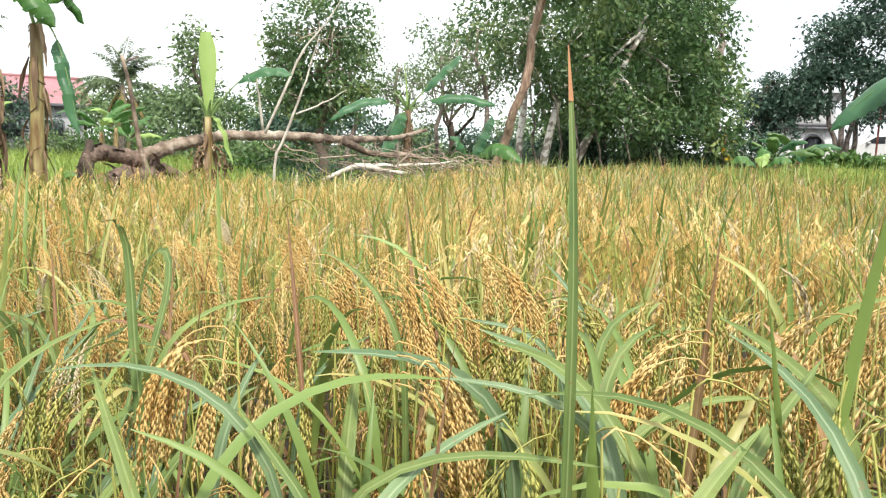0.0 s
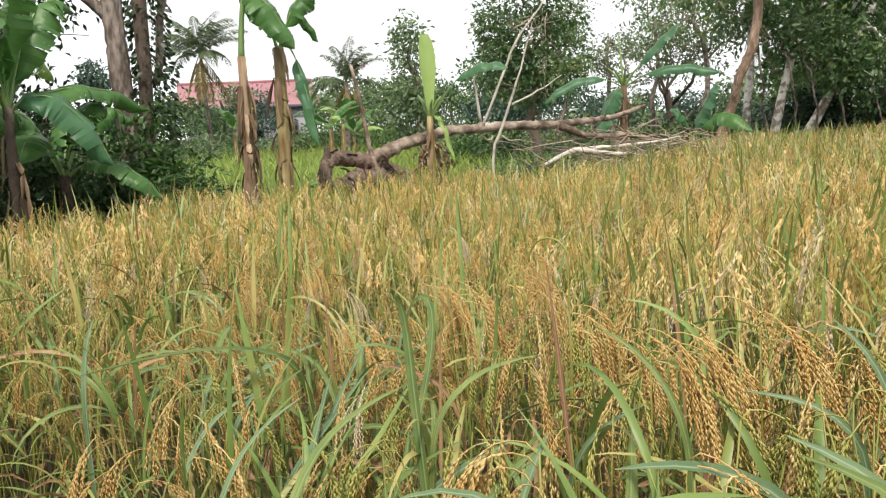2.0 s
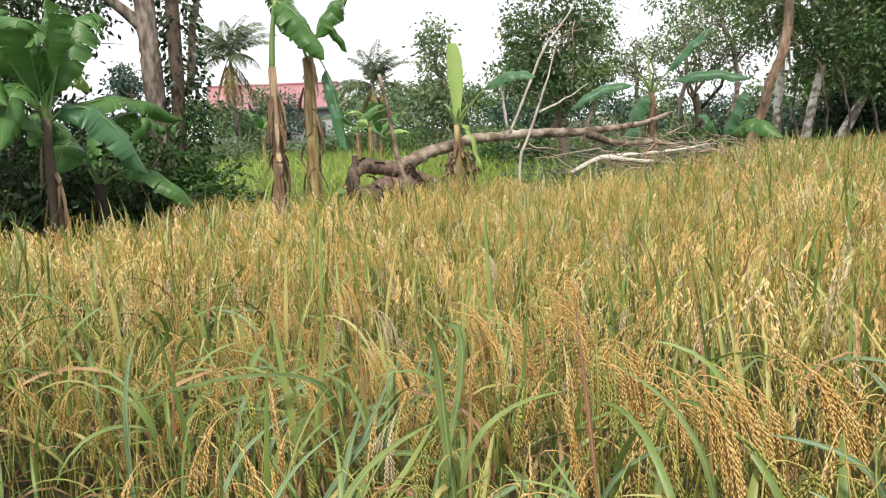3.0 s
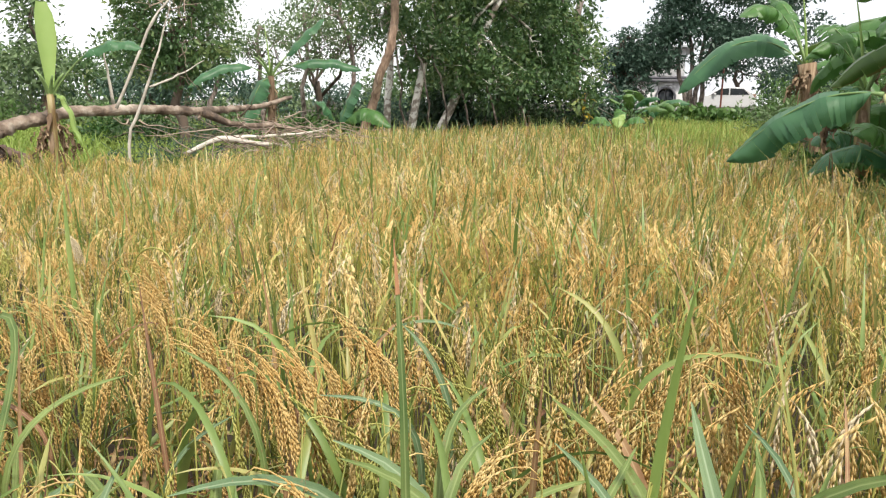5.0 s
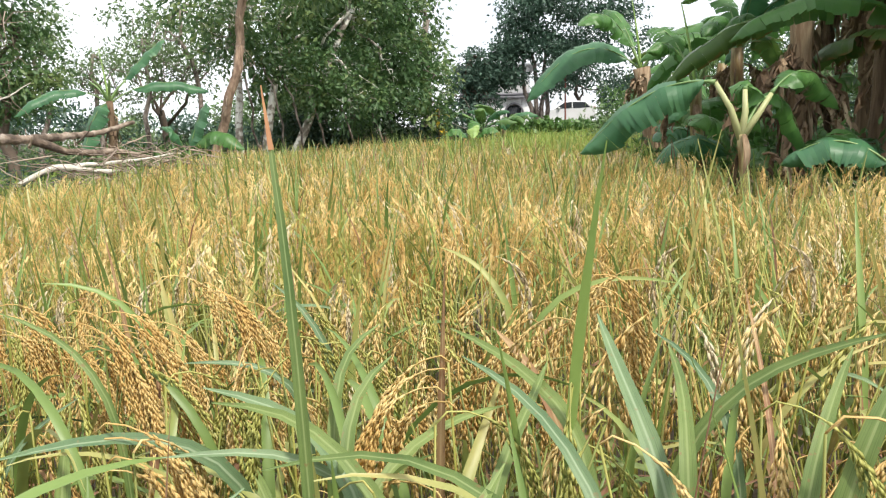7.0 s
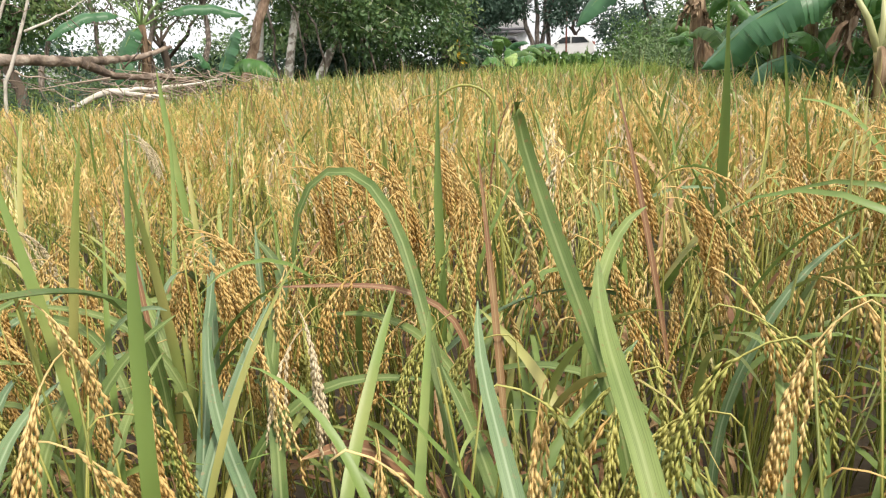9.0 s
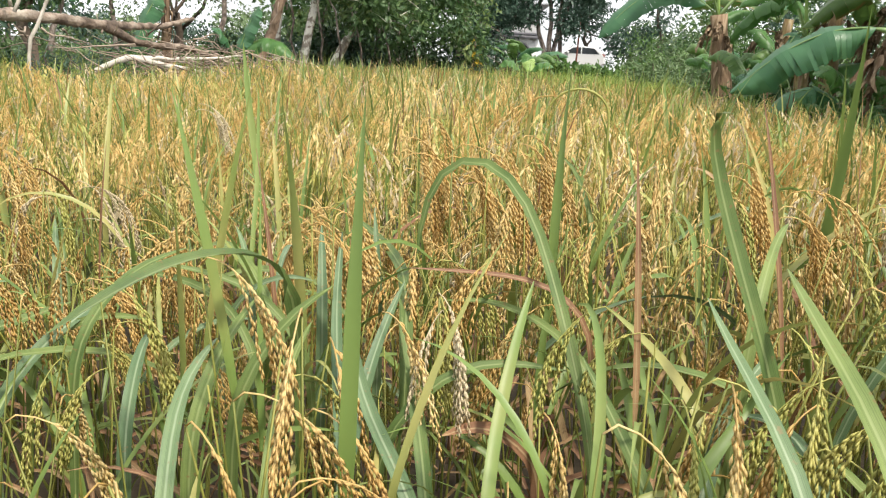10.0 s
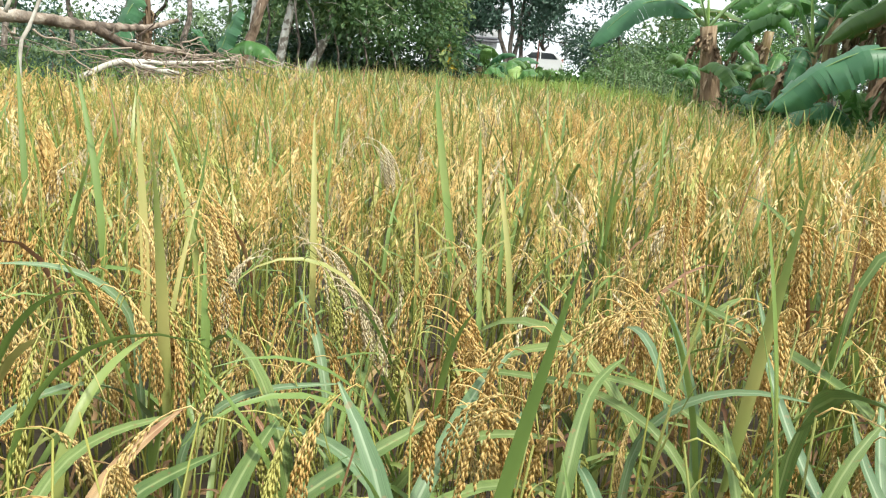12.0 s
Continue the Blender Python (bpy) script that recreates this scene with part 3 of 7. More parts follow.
def rice():
    rng = np.random.default_rng(11)
    # the nearest clumps are plants of their own
    x, y = plots(rng, -7.6, 4.6, -1.4, 14, 0.205)
    d = from_walk(x, y)
    keep = in_paddy(x, y) & (d > 0.5)
    x, y, d = x[keep], y[keep], d[keep]
    ahead = y > np.minimum(0.45 - 0.13 * x, 1.0)
    near = np.where((d < 1.9) & ahead)[0]
    near = near[np.argsort(d[near])][:125]
    masters = []
    for k in range(7):
        stalks, blades, ears, low = hill(rng, 6, 7, 0)
        top = part("rice_plant", stalks, M_CULM)
        tagged(top, "ripe rice plant with drooping golden ears and green blades", "rice plant", "ripe rice near the path")
        for b in blades:
            old = rng.random() < 0.07
            part("blade", b, M_DRYBLADE if old else M_BLADE, top)
        for b in low:
            part("blade", b, M_DRYBLADE, top, "withered brown lower leaf")
        for e in ears:
            part("ear", e, M_GREENGRAIN if rng.random() < 0.22 else M_GRAIN, top)
        masters.append(top)
    for n, k in enumerate(near):
        m = pose(x[k], y[k], 0, rng.normal() * 3, rng.normal() * 3, rng.uniform(0, 360)) @ Matrix.Scale(stand(x[k], y[k]), 4)
        if n < len(masters):
            masters[n].matrix_basis = m
        else:
            copy_thing(masters[n % len(masters)], m)
    rest = np.ones(len(x), bool)
    rest[near] = False
    # the rest, simpler with distance; more pale and green ears further off for haze
    for lod, lo, hi, thin, culms, leaves in ((1, 0, 2.35, 1.0, 6, 5), (2, 2.35, 8.0, 0.97, 6, 4)):
        w = np.where(rest & (d >= lo) & (d < hi) & (ahead | (d < 0.9)) & (rng.random(len(x)) < thin))[0]
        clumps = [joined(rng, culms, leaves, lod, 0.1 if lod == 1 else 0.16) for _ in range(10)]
        v, f, m = sown(rng, clumps, x[w], y[w], stand(x[w], y[w]) * swell(x[w], y[w]) * (rng.uniform(0.92, 1.07, len(w)) if lod == 1 else rng.uniform(0.86, 1.12, len(w))))
        ob = new("rice_crop", fast_mesh("rice_crop", v, f, SLOTS, m))
        tagged(ob, "dense ripe golden rice crop with green blades", "rice", kind="stuff")
    x, y = plots(rng, -6.5, 6.5, 7, 34, 0.26)
    d = from_walk(x, y)
    keep = in_paddy(x, y) & (d >= 8.0) & (rng.random(len(x)) < np.interp(y, [12, 20, 30], [1.0, 0.75, 0.6]))
    x, y = x[keep], y[keep]
    g = greener(x, y) > rng.random(len(x))
    for mask, green, nm, lab in ((~g, 0.1, "rice_crop", "ripe golden rice crop further down the paddy"), (g, 1.0, "unripe_rice", "unripe green rice at the far end of the paddy")):
        if green < 1:
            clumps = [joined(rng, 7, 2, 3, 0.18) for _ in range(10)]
            slots = SLOTS
        else:
            clumps = [joined(rng, 3, 6, 3, green) for _ in range(10)]
            slots = [M_GREENGRAIN, M_YOUNG, M_YOUNG, M_GREENGRAIN, M_YOUNG, M_GREENGRAIN]
        v, f, m = sown(rng, clumps, x[mask], y[mask], swell(x[mask], y[mask]) * rng.uniform(0.92, 1.07, mask.sum()))
        ob = new(nm, fast_mesh(nm, v, f, slots, m))
        tagged(ob, lab, "rice", kind="stuff")
    # young green paddy beyond the left bank
    x, y = plots(rng, -40, -6, 3, 34, 0.54)
    keep = (x < left_bank(y) - 0.5) & (rng.random(len(x)) < np.clip(14 / np.hypot(x, y), 0.25, 0.9)) & (np.arctan2(-x, y) > 0.18) & ~((x > -11) & (y < 5.6))
    x, y = x[keep], y[keep]
    clumps = [young(rng) for _ in range(8)]
    v, f, m = sown(rng, clumps, x, y, rng.uniform(0.85, 1.15, len(x)) * (1 + 0.012 * np.hypot(x, y)))
    ob = new("green_paddy", fast_mesh("green_paddy", v, f, [M_YOUNG], m))
    tagged(ob, "young green rice in the paddy beyond the fallen tree", "rice", kind="stuff")


def young(rng, tall=0.55):
    g = Geo()
    for _ in range(12):
        a = rng.uniform(0, 6.28)
        o = rng.uniform(0, 0.14)
        g.add(strip(arc([o * math.cos(a), o * math.sin(a), 0], a, radians(rng.uniform(66, 88)), rng.uniform(0.7, 1.2) * tall, radians(rng.uniform(10, 70)), 4, 1.7), [0.02, 0.024, 0.018, 0.003], rng.uniform(0, 3)))
    v, f, _ = g.data()
    return v, f, np.zeros(len(f), int)


rice()


def through_blade(label, stops, width, material, tip=None):
    """A broad blade that runs smoothly through a few places, its face turned up and to the path."""
    stops = np.asarray(stops, float)
    low = 0 if stops[0, 2] <= stops[-1, 2] else len(stops) - 1
    inward = unit(stops[low] - stops[1 if low == 0 else -2])
    root = np.array([stops[low] + inward * 0.09 - [0, 0, 0.06], stops[low] + inward * 0.11 - [0, 0, max(0.2, stops[low, 2] - 0.35)]])
    stops = np.concatenate([root[::-1], stops]) if low == 0 else np.concatenate([stops, root])[::-1]
    far = np.concatenate([[0], np.cumsum(np.linalg.norm(np.diff(stops, axis=0), axis=1))])
    u = np.linspace(0, far[-1], 21)
    path = np.stack([np.interp(u, far, stops[:, k]) for k in range(3)], 1)
    for _ in range(4):
        path[1:-1] = (path[:-2] + 2 * path[1:-1] + path[2:]) / 4
    tang = unit(np.gradient(path, axis=0))
    out = np.stack([np.clip(path[:, 0], -2.0, 0.0), np.full(len(path), 0.1), 0 * path[:, 0]], 1) - path
    out[:, 2] = 0
    face = unit(unit(out) * 0.7 + [0, 0, 0.75])
    side = unit(np.cross(tang, face))
    up = np.cross(side, tang)
    s = np.linspace(0, 1, 21)
    half = (width / 2 * np.interp(s, [0, 0.3, 0.45, 0.75, 0.93, 1], [0.2, 0.4, 0.62, 0.6, 0.36, 0.05]))[:, None]
    v = np.stack([path - side * half + up * half * 0.4, path, path + side * half + up * half * 0.4], 1).reshape(-1, 3)
    f = []
    for c in (0, 1):
        p = np.arange(20) * 3 + c
        f += [np.stack([p, p + 1, p + 4], 1), np.stack([p, p + 4, p + 3], 1)]
    ob = part("grass_blade", (v, np.concatenate(f), np.stack([np.tile([0, 0.5, 1.0], 21), np.repeat(s, 3)], 1)), material)
    tagged(ob, label, "grass blade")
    part("sheath", tube(path[:7] - up[:7] * 0.001, np.linspace(0.0032, 0.0022, 7), 5), M_CULM, ob)
    if tip:
        lift = path[19:] + up[19:] * 0.0012
        part("tip", ribbon(lift, half[19:, 0] * 2.1, 0.3, 0.0), tip, ob, "dried reddish tip")
    return ob


# ---- broad-leaved plants ----
def banana_blade(rng, path, width, torn=0.0, sag=0.25, face=None, roll=0.0):
    """The blade of a banana leaf in cross strips on both sides of its rib; torn strips hang lower."""
    path = np.asarray(path, float)
    n = len(path)
    tang = unit(np.gradient(path, axis=0))
    side = np.cross(tang, [0, 0, 1.0])
    bad = np.linalg.norm(side, axis=1) < 0.2
    if bad.any():
        side[bad] = np.cross(unit(np.append((path[-1] - path[0])[:2] + 1e-4, 0)), [0, 0, 1.0])
    side = unit(side)
    up = np.cross(side, tang)
    if face is not None and roll:
        q = np.append(np.asarray(face, float)[:2], 0.25)
        q = unit(q - tang * (tang @ q)[:, None])
        up = unit(up * math.cos(roll) + q * math.sin(roll))
        side = np.cross(tang, up)
    s = np.linspace(0, 1, n)
    prof = np.interp(s, [0, 0.04, 0.15, 0.45, 0.8, 0.94, 1], [0.1, 0.45, 0.86, 1.0, 0.86, 0.5, 0.04]) * width / 2
    path = path + up * (0.012 * np.sin(s * 19 + rng.uniform(0, 6)))[:, None]
    g = Geo()
    for sg in (-1, 1):
        hang = sag
        for i in range(n - 1):
            if rng.random() < torn:
                hang = sag + rng.uniform(0.0, 0.9)
            rows, uv = [], []
            edge = rng.uniform(0.9, 1.05)
            fold = hang + rng.normal() * 0.07
            for q in (i, i + 1):
                for c in (0, 0.35, 0.7, 1.0):
                    dip = fold * c if q == i else (hang + 0.02) * c
                    w = prof[q] * c * (edge if c == 1.0 else 1.0)
                    rows.append(path[q] + sg * side[q] * w * math.cos(dip) + up[q] * (0.045 * prof[q] * math.sin(c * 2.6) - w * math.sin(dip)))
                    uv.append([0.5 + 0.5 * sg * c, s[q]])
            f = []
            for c in range(3):
                f += [[c, c + 1, c + 5], [c, c + 5, c + 4]] if sg > 0 else [[c, c + 5, c + 1], [c, c + 4, c + 5]]
            g.add((rows, f, uv))
    return g


def banana_leaf(rng, plant, start, turn, rise_deg, length, width, bend, material=None, torn=0.12, stalk=0.35, sag=0.25, sway=0.0, label=""):
    """A leaf stalk that runs on as the rib, and its blade."""
    n = 26
    full = arc(start, turn, radians(rise_deg), length + stalk, radians(bend), n, 1.35, sway)
    k = max(2, int(n * stalk / (length + stalk)))
    blade = part("leaf", banana_blade(rng, full[k:], width, torn, sag), material or M_BANANA, plant, label)
    rad = np.interp(np.arange(n), [0, k, n - 1], [0.028, 0.010, 0.002]) * max(0.6, min(1.0, width / 0.5))
    part("rib", tube(full - [0, 0, 0.004], rad, 6), M_RIB, blade)
    return blade


def banana_to(rng, plant, start, tip, arch, width, material=None, torn=0.1, sag=0.25, stalk=0.2, label="", roll=0.55, thick=0.028, rib=None):
    """A leaf from a stalk's start to a given tip, arched up between by so many metres; plant-local places."""
    start, tip = np.asarray(start, float), np.asarray(tip, float)
    n = 26
    s = np.linspace(0, 1, n)[:, None]
    mid = (start + tip) / 2 + np.array([0, 0, 2 * arch])
    full = start * (1 - s) ** 2 + 2 * mid * s * (1 - s) + tip * s**2
    k = max(2, int(n * stalk))
    at = plant.matrix_world.translation
    blade = part("leaf", banana_blade(rng, full[k:], width, torn, sag, unit((-0.8 - at.x, 0.1 - at.y)), roll), material or M_BANANA, plant, label)
    rad = np.interp(np.arange(n), [0, k, n - 1], [thick, thick * 0.42, 0.002]) * max(0.6, min(1.0, width / 0.5))
    part("rib", tube(full, rad, 6), rib or M_RIB, blade)
    return blade


def banana_stem(rng, plant, height, r0, r1, lean=(0.0, 0.0), dead=6, material=None):
    """The false stem of leaf sheaths, with dead sheaths hanging down it."""
    path = bent((0, 0, -0.05), (lean[0], lean[1], height), 9, rng, 0.02)
    part("stem", tube(path, np.linspace(r0, r1, 9) * rng.uniform(0.9, 1.1, 9), 12, 0.10, rng), material or M_STEM, plant)
    for k in range(dead):
        a, h = rng.uniform(0, 6.28), rng.uniform(0.45, 1.02)
        base = path[min(8, int(h * 8))]
        rr = r0 + (r1 - r0) * h
        ln = rng.uniform(0.2, 0.6) * min(1.0, height * h)
        s = np.linspace(0, 1, 8)
        out = rr * 1.05 + rng.uniform(0.0, 0.05) * np.sin(s * rng.uniform(2, 5)) + rng.uniform(0.0, 0.10) * s ** 2
        p = np.stack([base[0] + out * math.cos(a), base[1] + out * math.sin(a), base[2] - ln * s], 1)
        w = rng.uniform(0.025, 0.065) * np.interp(s, [0, 0.2, 0.7, 1], [0.7, 1, 0.8, 0.2]) * (1 + rng.uniform(-0.3, 0.3, 8))
        v, f, t = ribbon(p, w, 0.5, rng.uniform(-0.8, 0.8))
        part("dead_sheath", (v, f, t), M_DEADSHEATH, plant)
    return path[-1]


def scars(rng, plant, height, r0, r1, lean, count):
    """Dark rims of old leaf bases that ring a stem."""
    for k in range(count):
        h = (k + rng.uniform(0.2, 0.8)) / count
        rr, a0 = (r0 + (r1 - r0) * h) * 1.04, rng.uniform(0, 6.28)
        q = a0 + np.linspace(0, rng.uniform(2.2, 3.6), 10)
        z = height * h + 0.07 * np.sin(np.linspace(0, np.pi, 10)) * rng.choice([-1, 1])
        part("leaf_scar", tube(np.stack([lean[0] * h + rr * np.cos(q), lean[1] * h + rr * np.sin(q), z], 1), rng.uniform(0.004, 0.008), 5), M_DEADSHEATH, plant)


def dead_leaf(rng, plant, start, turn, length, width=0.3):
    """A brown leaf hanging in crumpled shreds from its rib."""
    path = arc(start, turn, radians(30), length, radians(120), 12, 0.5)
    g = Geo()
    for k in range(20):
        i = rng.integers(2, 12)
        q = arc(path[i] + rng.normal(size=3) * 0.02, turn + rng.uniform(-2, 2), radians(rng.uniform(-85, -45)), rng.uniform(0.2, 0.5) * length, radians(rng.uniform(0, 35)), 7, 0.6)
        q[1:] += rng.normal(size=(6, 3)) * 0.012
        g.add(ribbon(q, width * rng.uniform(0.12, 0.3) * np.array([0.5, 0.9, 1, 0.8, 0.9, 0.5, 0.15]), rng.uniform(0.3, 1.0), rng.uniform(-2.5, 2.5)))
    g.add((*tube(path, np.linspace(0.012, 0.004, 12), 5), np.zeros((12 * 5 + 2, 2))))
    part("dead_leaf", g, M_DEADSHEATH, plant, "brown shredded hanging leaf")


# ---- trees ----
def tree(name, label, base, top, r0, clumps, count, size, leaf, bark, seed, slim=0.45, r1=None, limbs=True, spread=0.19, wob=0.25, shell=0.5, droop=0.4, category="tree", sides=9, craggy=0.0):
    rng = np.random.default_rng(seed)
    t = thing(name, label, category, *base)
    b = np.asarray(base, float)
    path = bent((0, 0, -0.1), np.subtract(top, b), 9, rng, wob)
    if craggy:
        fine = np.stack([np.interp(np.linspace(0, 8, 90), range(9), path[:, k]) for k in range(3)], 1)
        part("trunk", tube(fine, np.linspace(r0, r1 or r0 * 0.55, 90), 34, craggy, rng), bark, t)
    else:
        part("trunk", tube(path, np.linspace(r0, r1 or r0 * 0.55, 9), sides, 0.07, rng), bark, t)
    local = np.array(clumps, float)
    if limbs:
        for c in clumps:
            s = path[rng.integers(5, 9)]
            e = np.subtract(c[:3], b)
            part("limb", tube(bent(s, e, 7, rng, 0.5), np.linspace(r0 * 0.42, r0 * 0.08, 7), 6), bark, t)
            for _ in range(3):
                m = e + rng.normal(size=3) * np.array(c[3:6]) * 0.6
                part("limb", tube(bent(s + (e - s) * rng.uniform(0.4, 0.8), m, 5, rng, 0.5), np.linspace(r0 * 0.16, r0 * 0.04, 5), 5), bark, t)
    local[:, :3] -= b
    v, f = leaf_cloud(rng, local, count, size, slim, droop, spread, shell)
    part("crown", (v, f), leaf, t)
    return t


def bush(name, label, x, y, clumps, count, size, leaf, seed, slim=0.45, spread=0.2, category="bush", shell=0.4, droop=0.2):
    rng = np.random.default_rng(seed)
    t = thing(name, label, category, x, y, 0)
    g = Geo()
    for c in clumps:
        for _ in range(3):
            e = np.array(c[:3]) + rng.normal(size=3) * np.array(c[3:6]) * 0.5
            g.add(tube(bent((c[0] * 0.6, c[1] * 0.6, -0.05), e, 5, rng, 0.4), np.linspace(0.02, 0.005, 5), 4))
    tagged(part("stem_tangle", g, M_BARKDARK, t), kind="stuff")
    v, f = leaf_cloud(rng, clumps, count, size, slim, droop, spread, shell)
    part("foliage", (v, f), leaf, t)
    return t


def palm(label, x, y, neck, r, fronds, length, seed, dry=3):
    rng = np.random.default_rng(seed)
    t = thing("coconut_palm", label, "palm", x, y, 0)
    path = bent((0, 0, -0.1), (rng.uniform(-0.2, 0.2), rng.uniform(-0.2, 0.2), neck), 10, rng, 0.06)
    part("trunk", tube(path, np.linspace(r * 1.3, r * 0.8, 10), 9, 0.04, rng), M_BARK, t)
    top = path[-1]
    for k in range(fronds + dry):
        a = k * 2.399 + rng.uniform(-0.2, 0.2)
        if k < fronds:
            el, be = rng.uniform(12, 86), rng.uniform(55, 95)
        else:
            el, be = rng.uniform(-72, -50), rng.uniform(12, 25)
        ln = length * rng.uniform(0.85, 1.1)
        rib = arc(top, a, radians(el), ln, radians(be), 16, 1.4)
        g = Geo()
        g.add(tube(rib, np.linspace(0.035, 0.008, 16), 4))
        tang = unit(np.gradient(rib, axis=0))
        for sg in (-1, 1):
            u = np.linspace(2.5, 15, 56)
            i = np.minimum(u.astype(int), 14)
            c = rib[i] + (rib[i + 1] - rib[i]) * (u - i)[:, None]
            sd = unit(np.cross(tang[i], [0, 0, 1.0]) + 1e-6) * sg
            w = sd * 0.75 + tang[i] * 0.5 - [0, 0, 0.65]
            ll = 0.22 * length * np.interp(u, [2.5, 7, 15], [0.7, 1, 0.4])
            v, f = leaflets(c, w, 1.0, rng, 0.036)
            v = v.reshape(-1, 4, 3)
            v = c[:, None] + (v - c[:, None]) * ll[:, None, None]
            g.add((v.reshape(-1, 3), f))
        part("frond", g, M_FROND if k < fronds else M_FRONDDRY, t)
    return t


# ---- right bank: banana clump ----
def banana(label, x, y, group="banana plants"):
    return thing("banana_plant", label, "banana plant", x, y, 0, group)


def right_clump():
    rng = np.random.default_rng(21)
    p = banana("young banana plant with one long arching leaf over the rice", 2.3, 6.76)
    banana_stem(rng, p, 1.22, 0.05, 0.036, (-0.13, 0.02), 10)
    fork = (-0.13, 0.02, 1.18)
    for tip in ((-0.33, 0.09, 1.66), (-0.09, 0.07, 1.59), (0.12, 0.05, 1.55)):
        mid = ((fork[0] + tip[0]) / 2 + 0.02, (fork[1] + tip[1]) / 2, (fork[2] + tip[2]) / 2 + 0.02)
        part("leaf_stalk", tube((fork, mid, tip), (0.034, 0.027, 0.02), 8), M_STALK, p)
    banana_to(rng, p, (-0.33, 0.09, 1.66), (-1.41, 0.41, 1.08), 0.20, 0.54, M_BANANABLUE, 0.16, 0.45, 0.03, "long arching blue-green leaf", 0.75)
    banana_to(rng, p, (-0.09, 0.07, 1.59), (0.16, 0.42, 1.22), 0.18, 0.42, M_BANANA, 0.05, 0.4, 0.05, "", 0.8)
    banana_to(rng, p, (0.12, 0.05, 1.55), (0.85, 0.45, 1.40), 0.25, 0.40, M_BANANA, 0.1, 0.5, 0.06)
    banana_to(rng, p, fork, (0.62, 0.55, 1.0), 0.45, 0.36, M_BANANA, 0.1, 0.6, 0.3)
    dead_leaf(rng, p, (0.05, 0, 1.05), 0.4, 0.6)

    p = banana("low banana sucker with a broad drooping leaf", 3.15, 5.85)
    banana_stem(rng, p, 0.85, 0.06, 0.04, (-0.05, 0), 2)
    banana_to(rng, p, (-0.05, 0, 0.8), (-0.9, 0.27, 1.0), 0.26, 0.42, M_BANANABLUE, 0.05, 0.45)
    banana_to(rng, p, (0, 0, 0.8), (0.6, 0.5, 1.1), 0.3, 0.4, M_BANANA, 0.1, 0.4)
    banana_to(rng, p, (0, 0, 0.8), (0.1, -0.5, 0.9), 0.3, 0.35, M_BANANABLUE, 0.1, 0.4)

    p = banana("tall banana plant wrapped in dead brown sheaths", 3.16, 8.24)
    banana_stem(rng, p, 2.35, 0.15, 0.11, (0.05, 0), 40, M_DEADSHEATH)
    banana_to(rng, p, (0.05, 0, 2.3), (-1.25, 0.17, 1.75), 0.24, 0.46, M_BANANADRY, 0.25, 0.55, 0.12, "green leaf with a dried brown rim")
    banana_to(rng, p, (0.05, 0, 2.3), (-1.3, -0.7, 2.6), 0.4, 0.55, M_BANANA, 0.25, 0.4)
    banana_to(rng, p, (0.05, 0, 2.3), (0.9, -0.9, 2.2), 0.6, 0.55, M_BANANA, 0.3, 0.4)
    banana_to(rng, p, (0.05, 0, 2.3), (1.2, 0.9, 2.4), 0.6, 0.55, M_BANANA, 0.3, 0.4)
    banana_to(rng, p, (0.05, 0, 2.3), (-0.8, 1.4, 2.7), 0.5, 0.55, M_BANANA, 0.3, 0.4)
    for a in (2.6, 3.6, 4.4, 5.6, 1.2, 0.3):
        dead_leaf(rng, p, (0.05, 0, rng.uniform(1.6, 2.2)), a, rng.uniform(0.6, 1.0), 0.36)

    p = banana("banana plant with a wide drooping leaf and brown dead leaves", 3.16, 13.9)
    banana_stem(rng, p, 2.25, 0.19, 0.13, (-0.42, 0.05), 26, M_DEADSHEATH)
    c = (-0.42, 0.05, 2.2)
    banana_to(rng, p, c, (-2.4, 0.1, 1.75), 0.62, 0.66, M_BANANABLUE, 0.05, 0.35, 0.14, "", 0.9)
    banana_to(rng, p, c, (-1.6, -0.8, 2.9), 0.5, 0.55, M_BANANA, 0.15, 0.4)
    banana_to(rng, p, c, (0.9, -0.9, 2.5), 0.5, 0.6, M_BANANA, 0.2, 0.4)
    banana_to(rng, p, c, (1.3, 0.4, 2.2), 0.7, 0.6, M_BANANA, 0.2, 0.4)
    banana_to(rng, p, c, (-0.9, 1.2, 3.4), 0.3, 0.55, M_BANANA, 0.2, 0.35)
    part("furled_leaf", tube(arc(c, 2.5, radians(84), 1.3, radians(6), 8), np.linspace(0.03, 0.006, 8), 6), M_BANANAYOUNG, p)
    for a in (2.9, 4.3, 5.2, 0.2):
        dead_leaf(rng, p, (-0.40, 0.05, rng.uniform(1.8, 2.15)), a, rng.uniform(0.4, 0.65), 0.3)

    p = banana("slim banana plant with pale upright leaf stalks", 2.72, 10.0)
    banana_stem(rng, p, 1.75, 0.10, 0.07, (-0.08, 0.0), 8)
    c = (-0.08, 0, 1.7)
    for tip, arch, mat in (((-0.75, -0.35, 2.15), 0.3, M_BANANA), ((0.45, -0.5, 2.5), 0.3, M_BANANA), ((0.9, 0.3, 2.3), 0.4, M_BANANA), ((-0.55, 0.7, 2.5), 0.3, M_BANANA), ((-0.45, -0.2, 1.3), 0.25, M_BANANABLUE)):
        banana_to(rng, p, c, tip, arch, 0.42, mat, 0.12, 0.4, 0.28)
    part("furled_leaf", tube(arc(c, 2.5, radians(82), 1.1, radians(6), 8), np.linspace(0.028, 0.006, 8), 6), M_BANANAYOUNG, p)
    dead_leaf(rng, p, c, 3.3, 0.7)

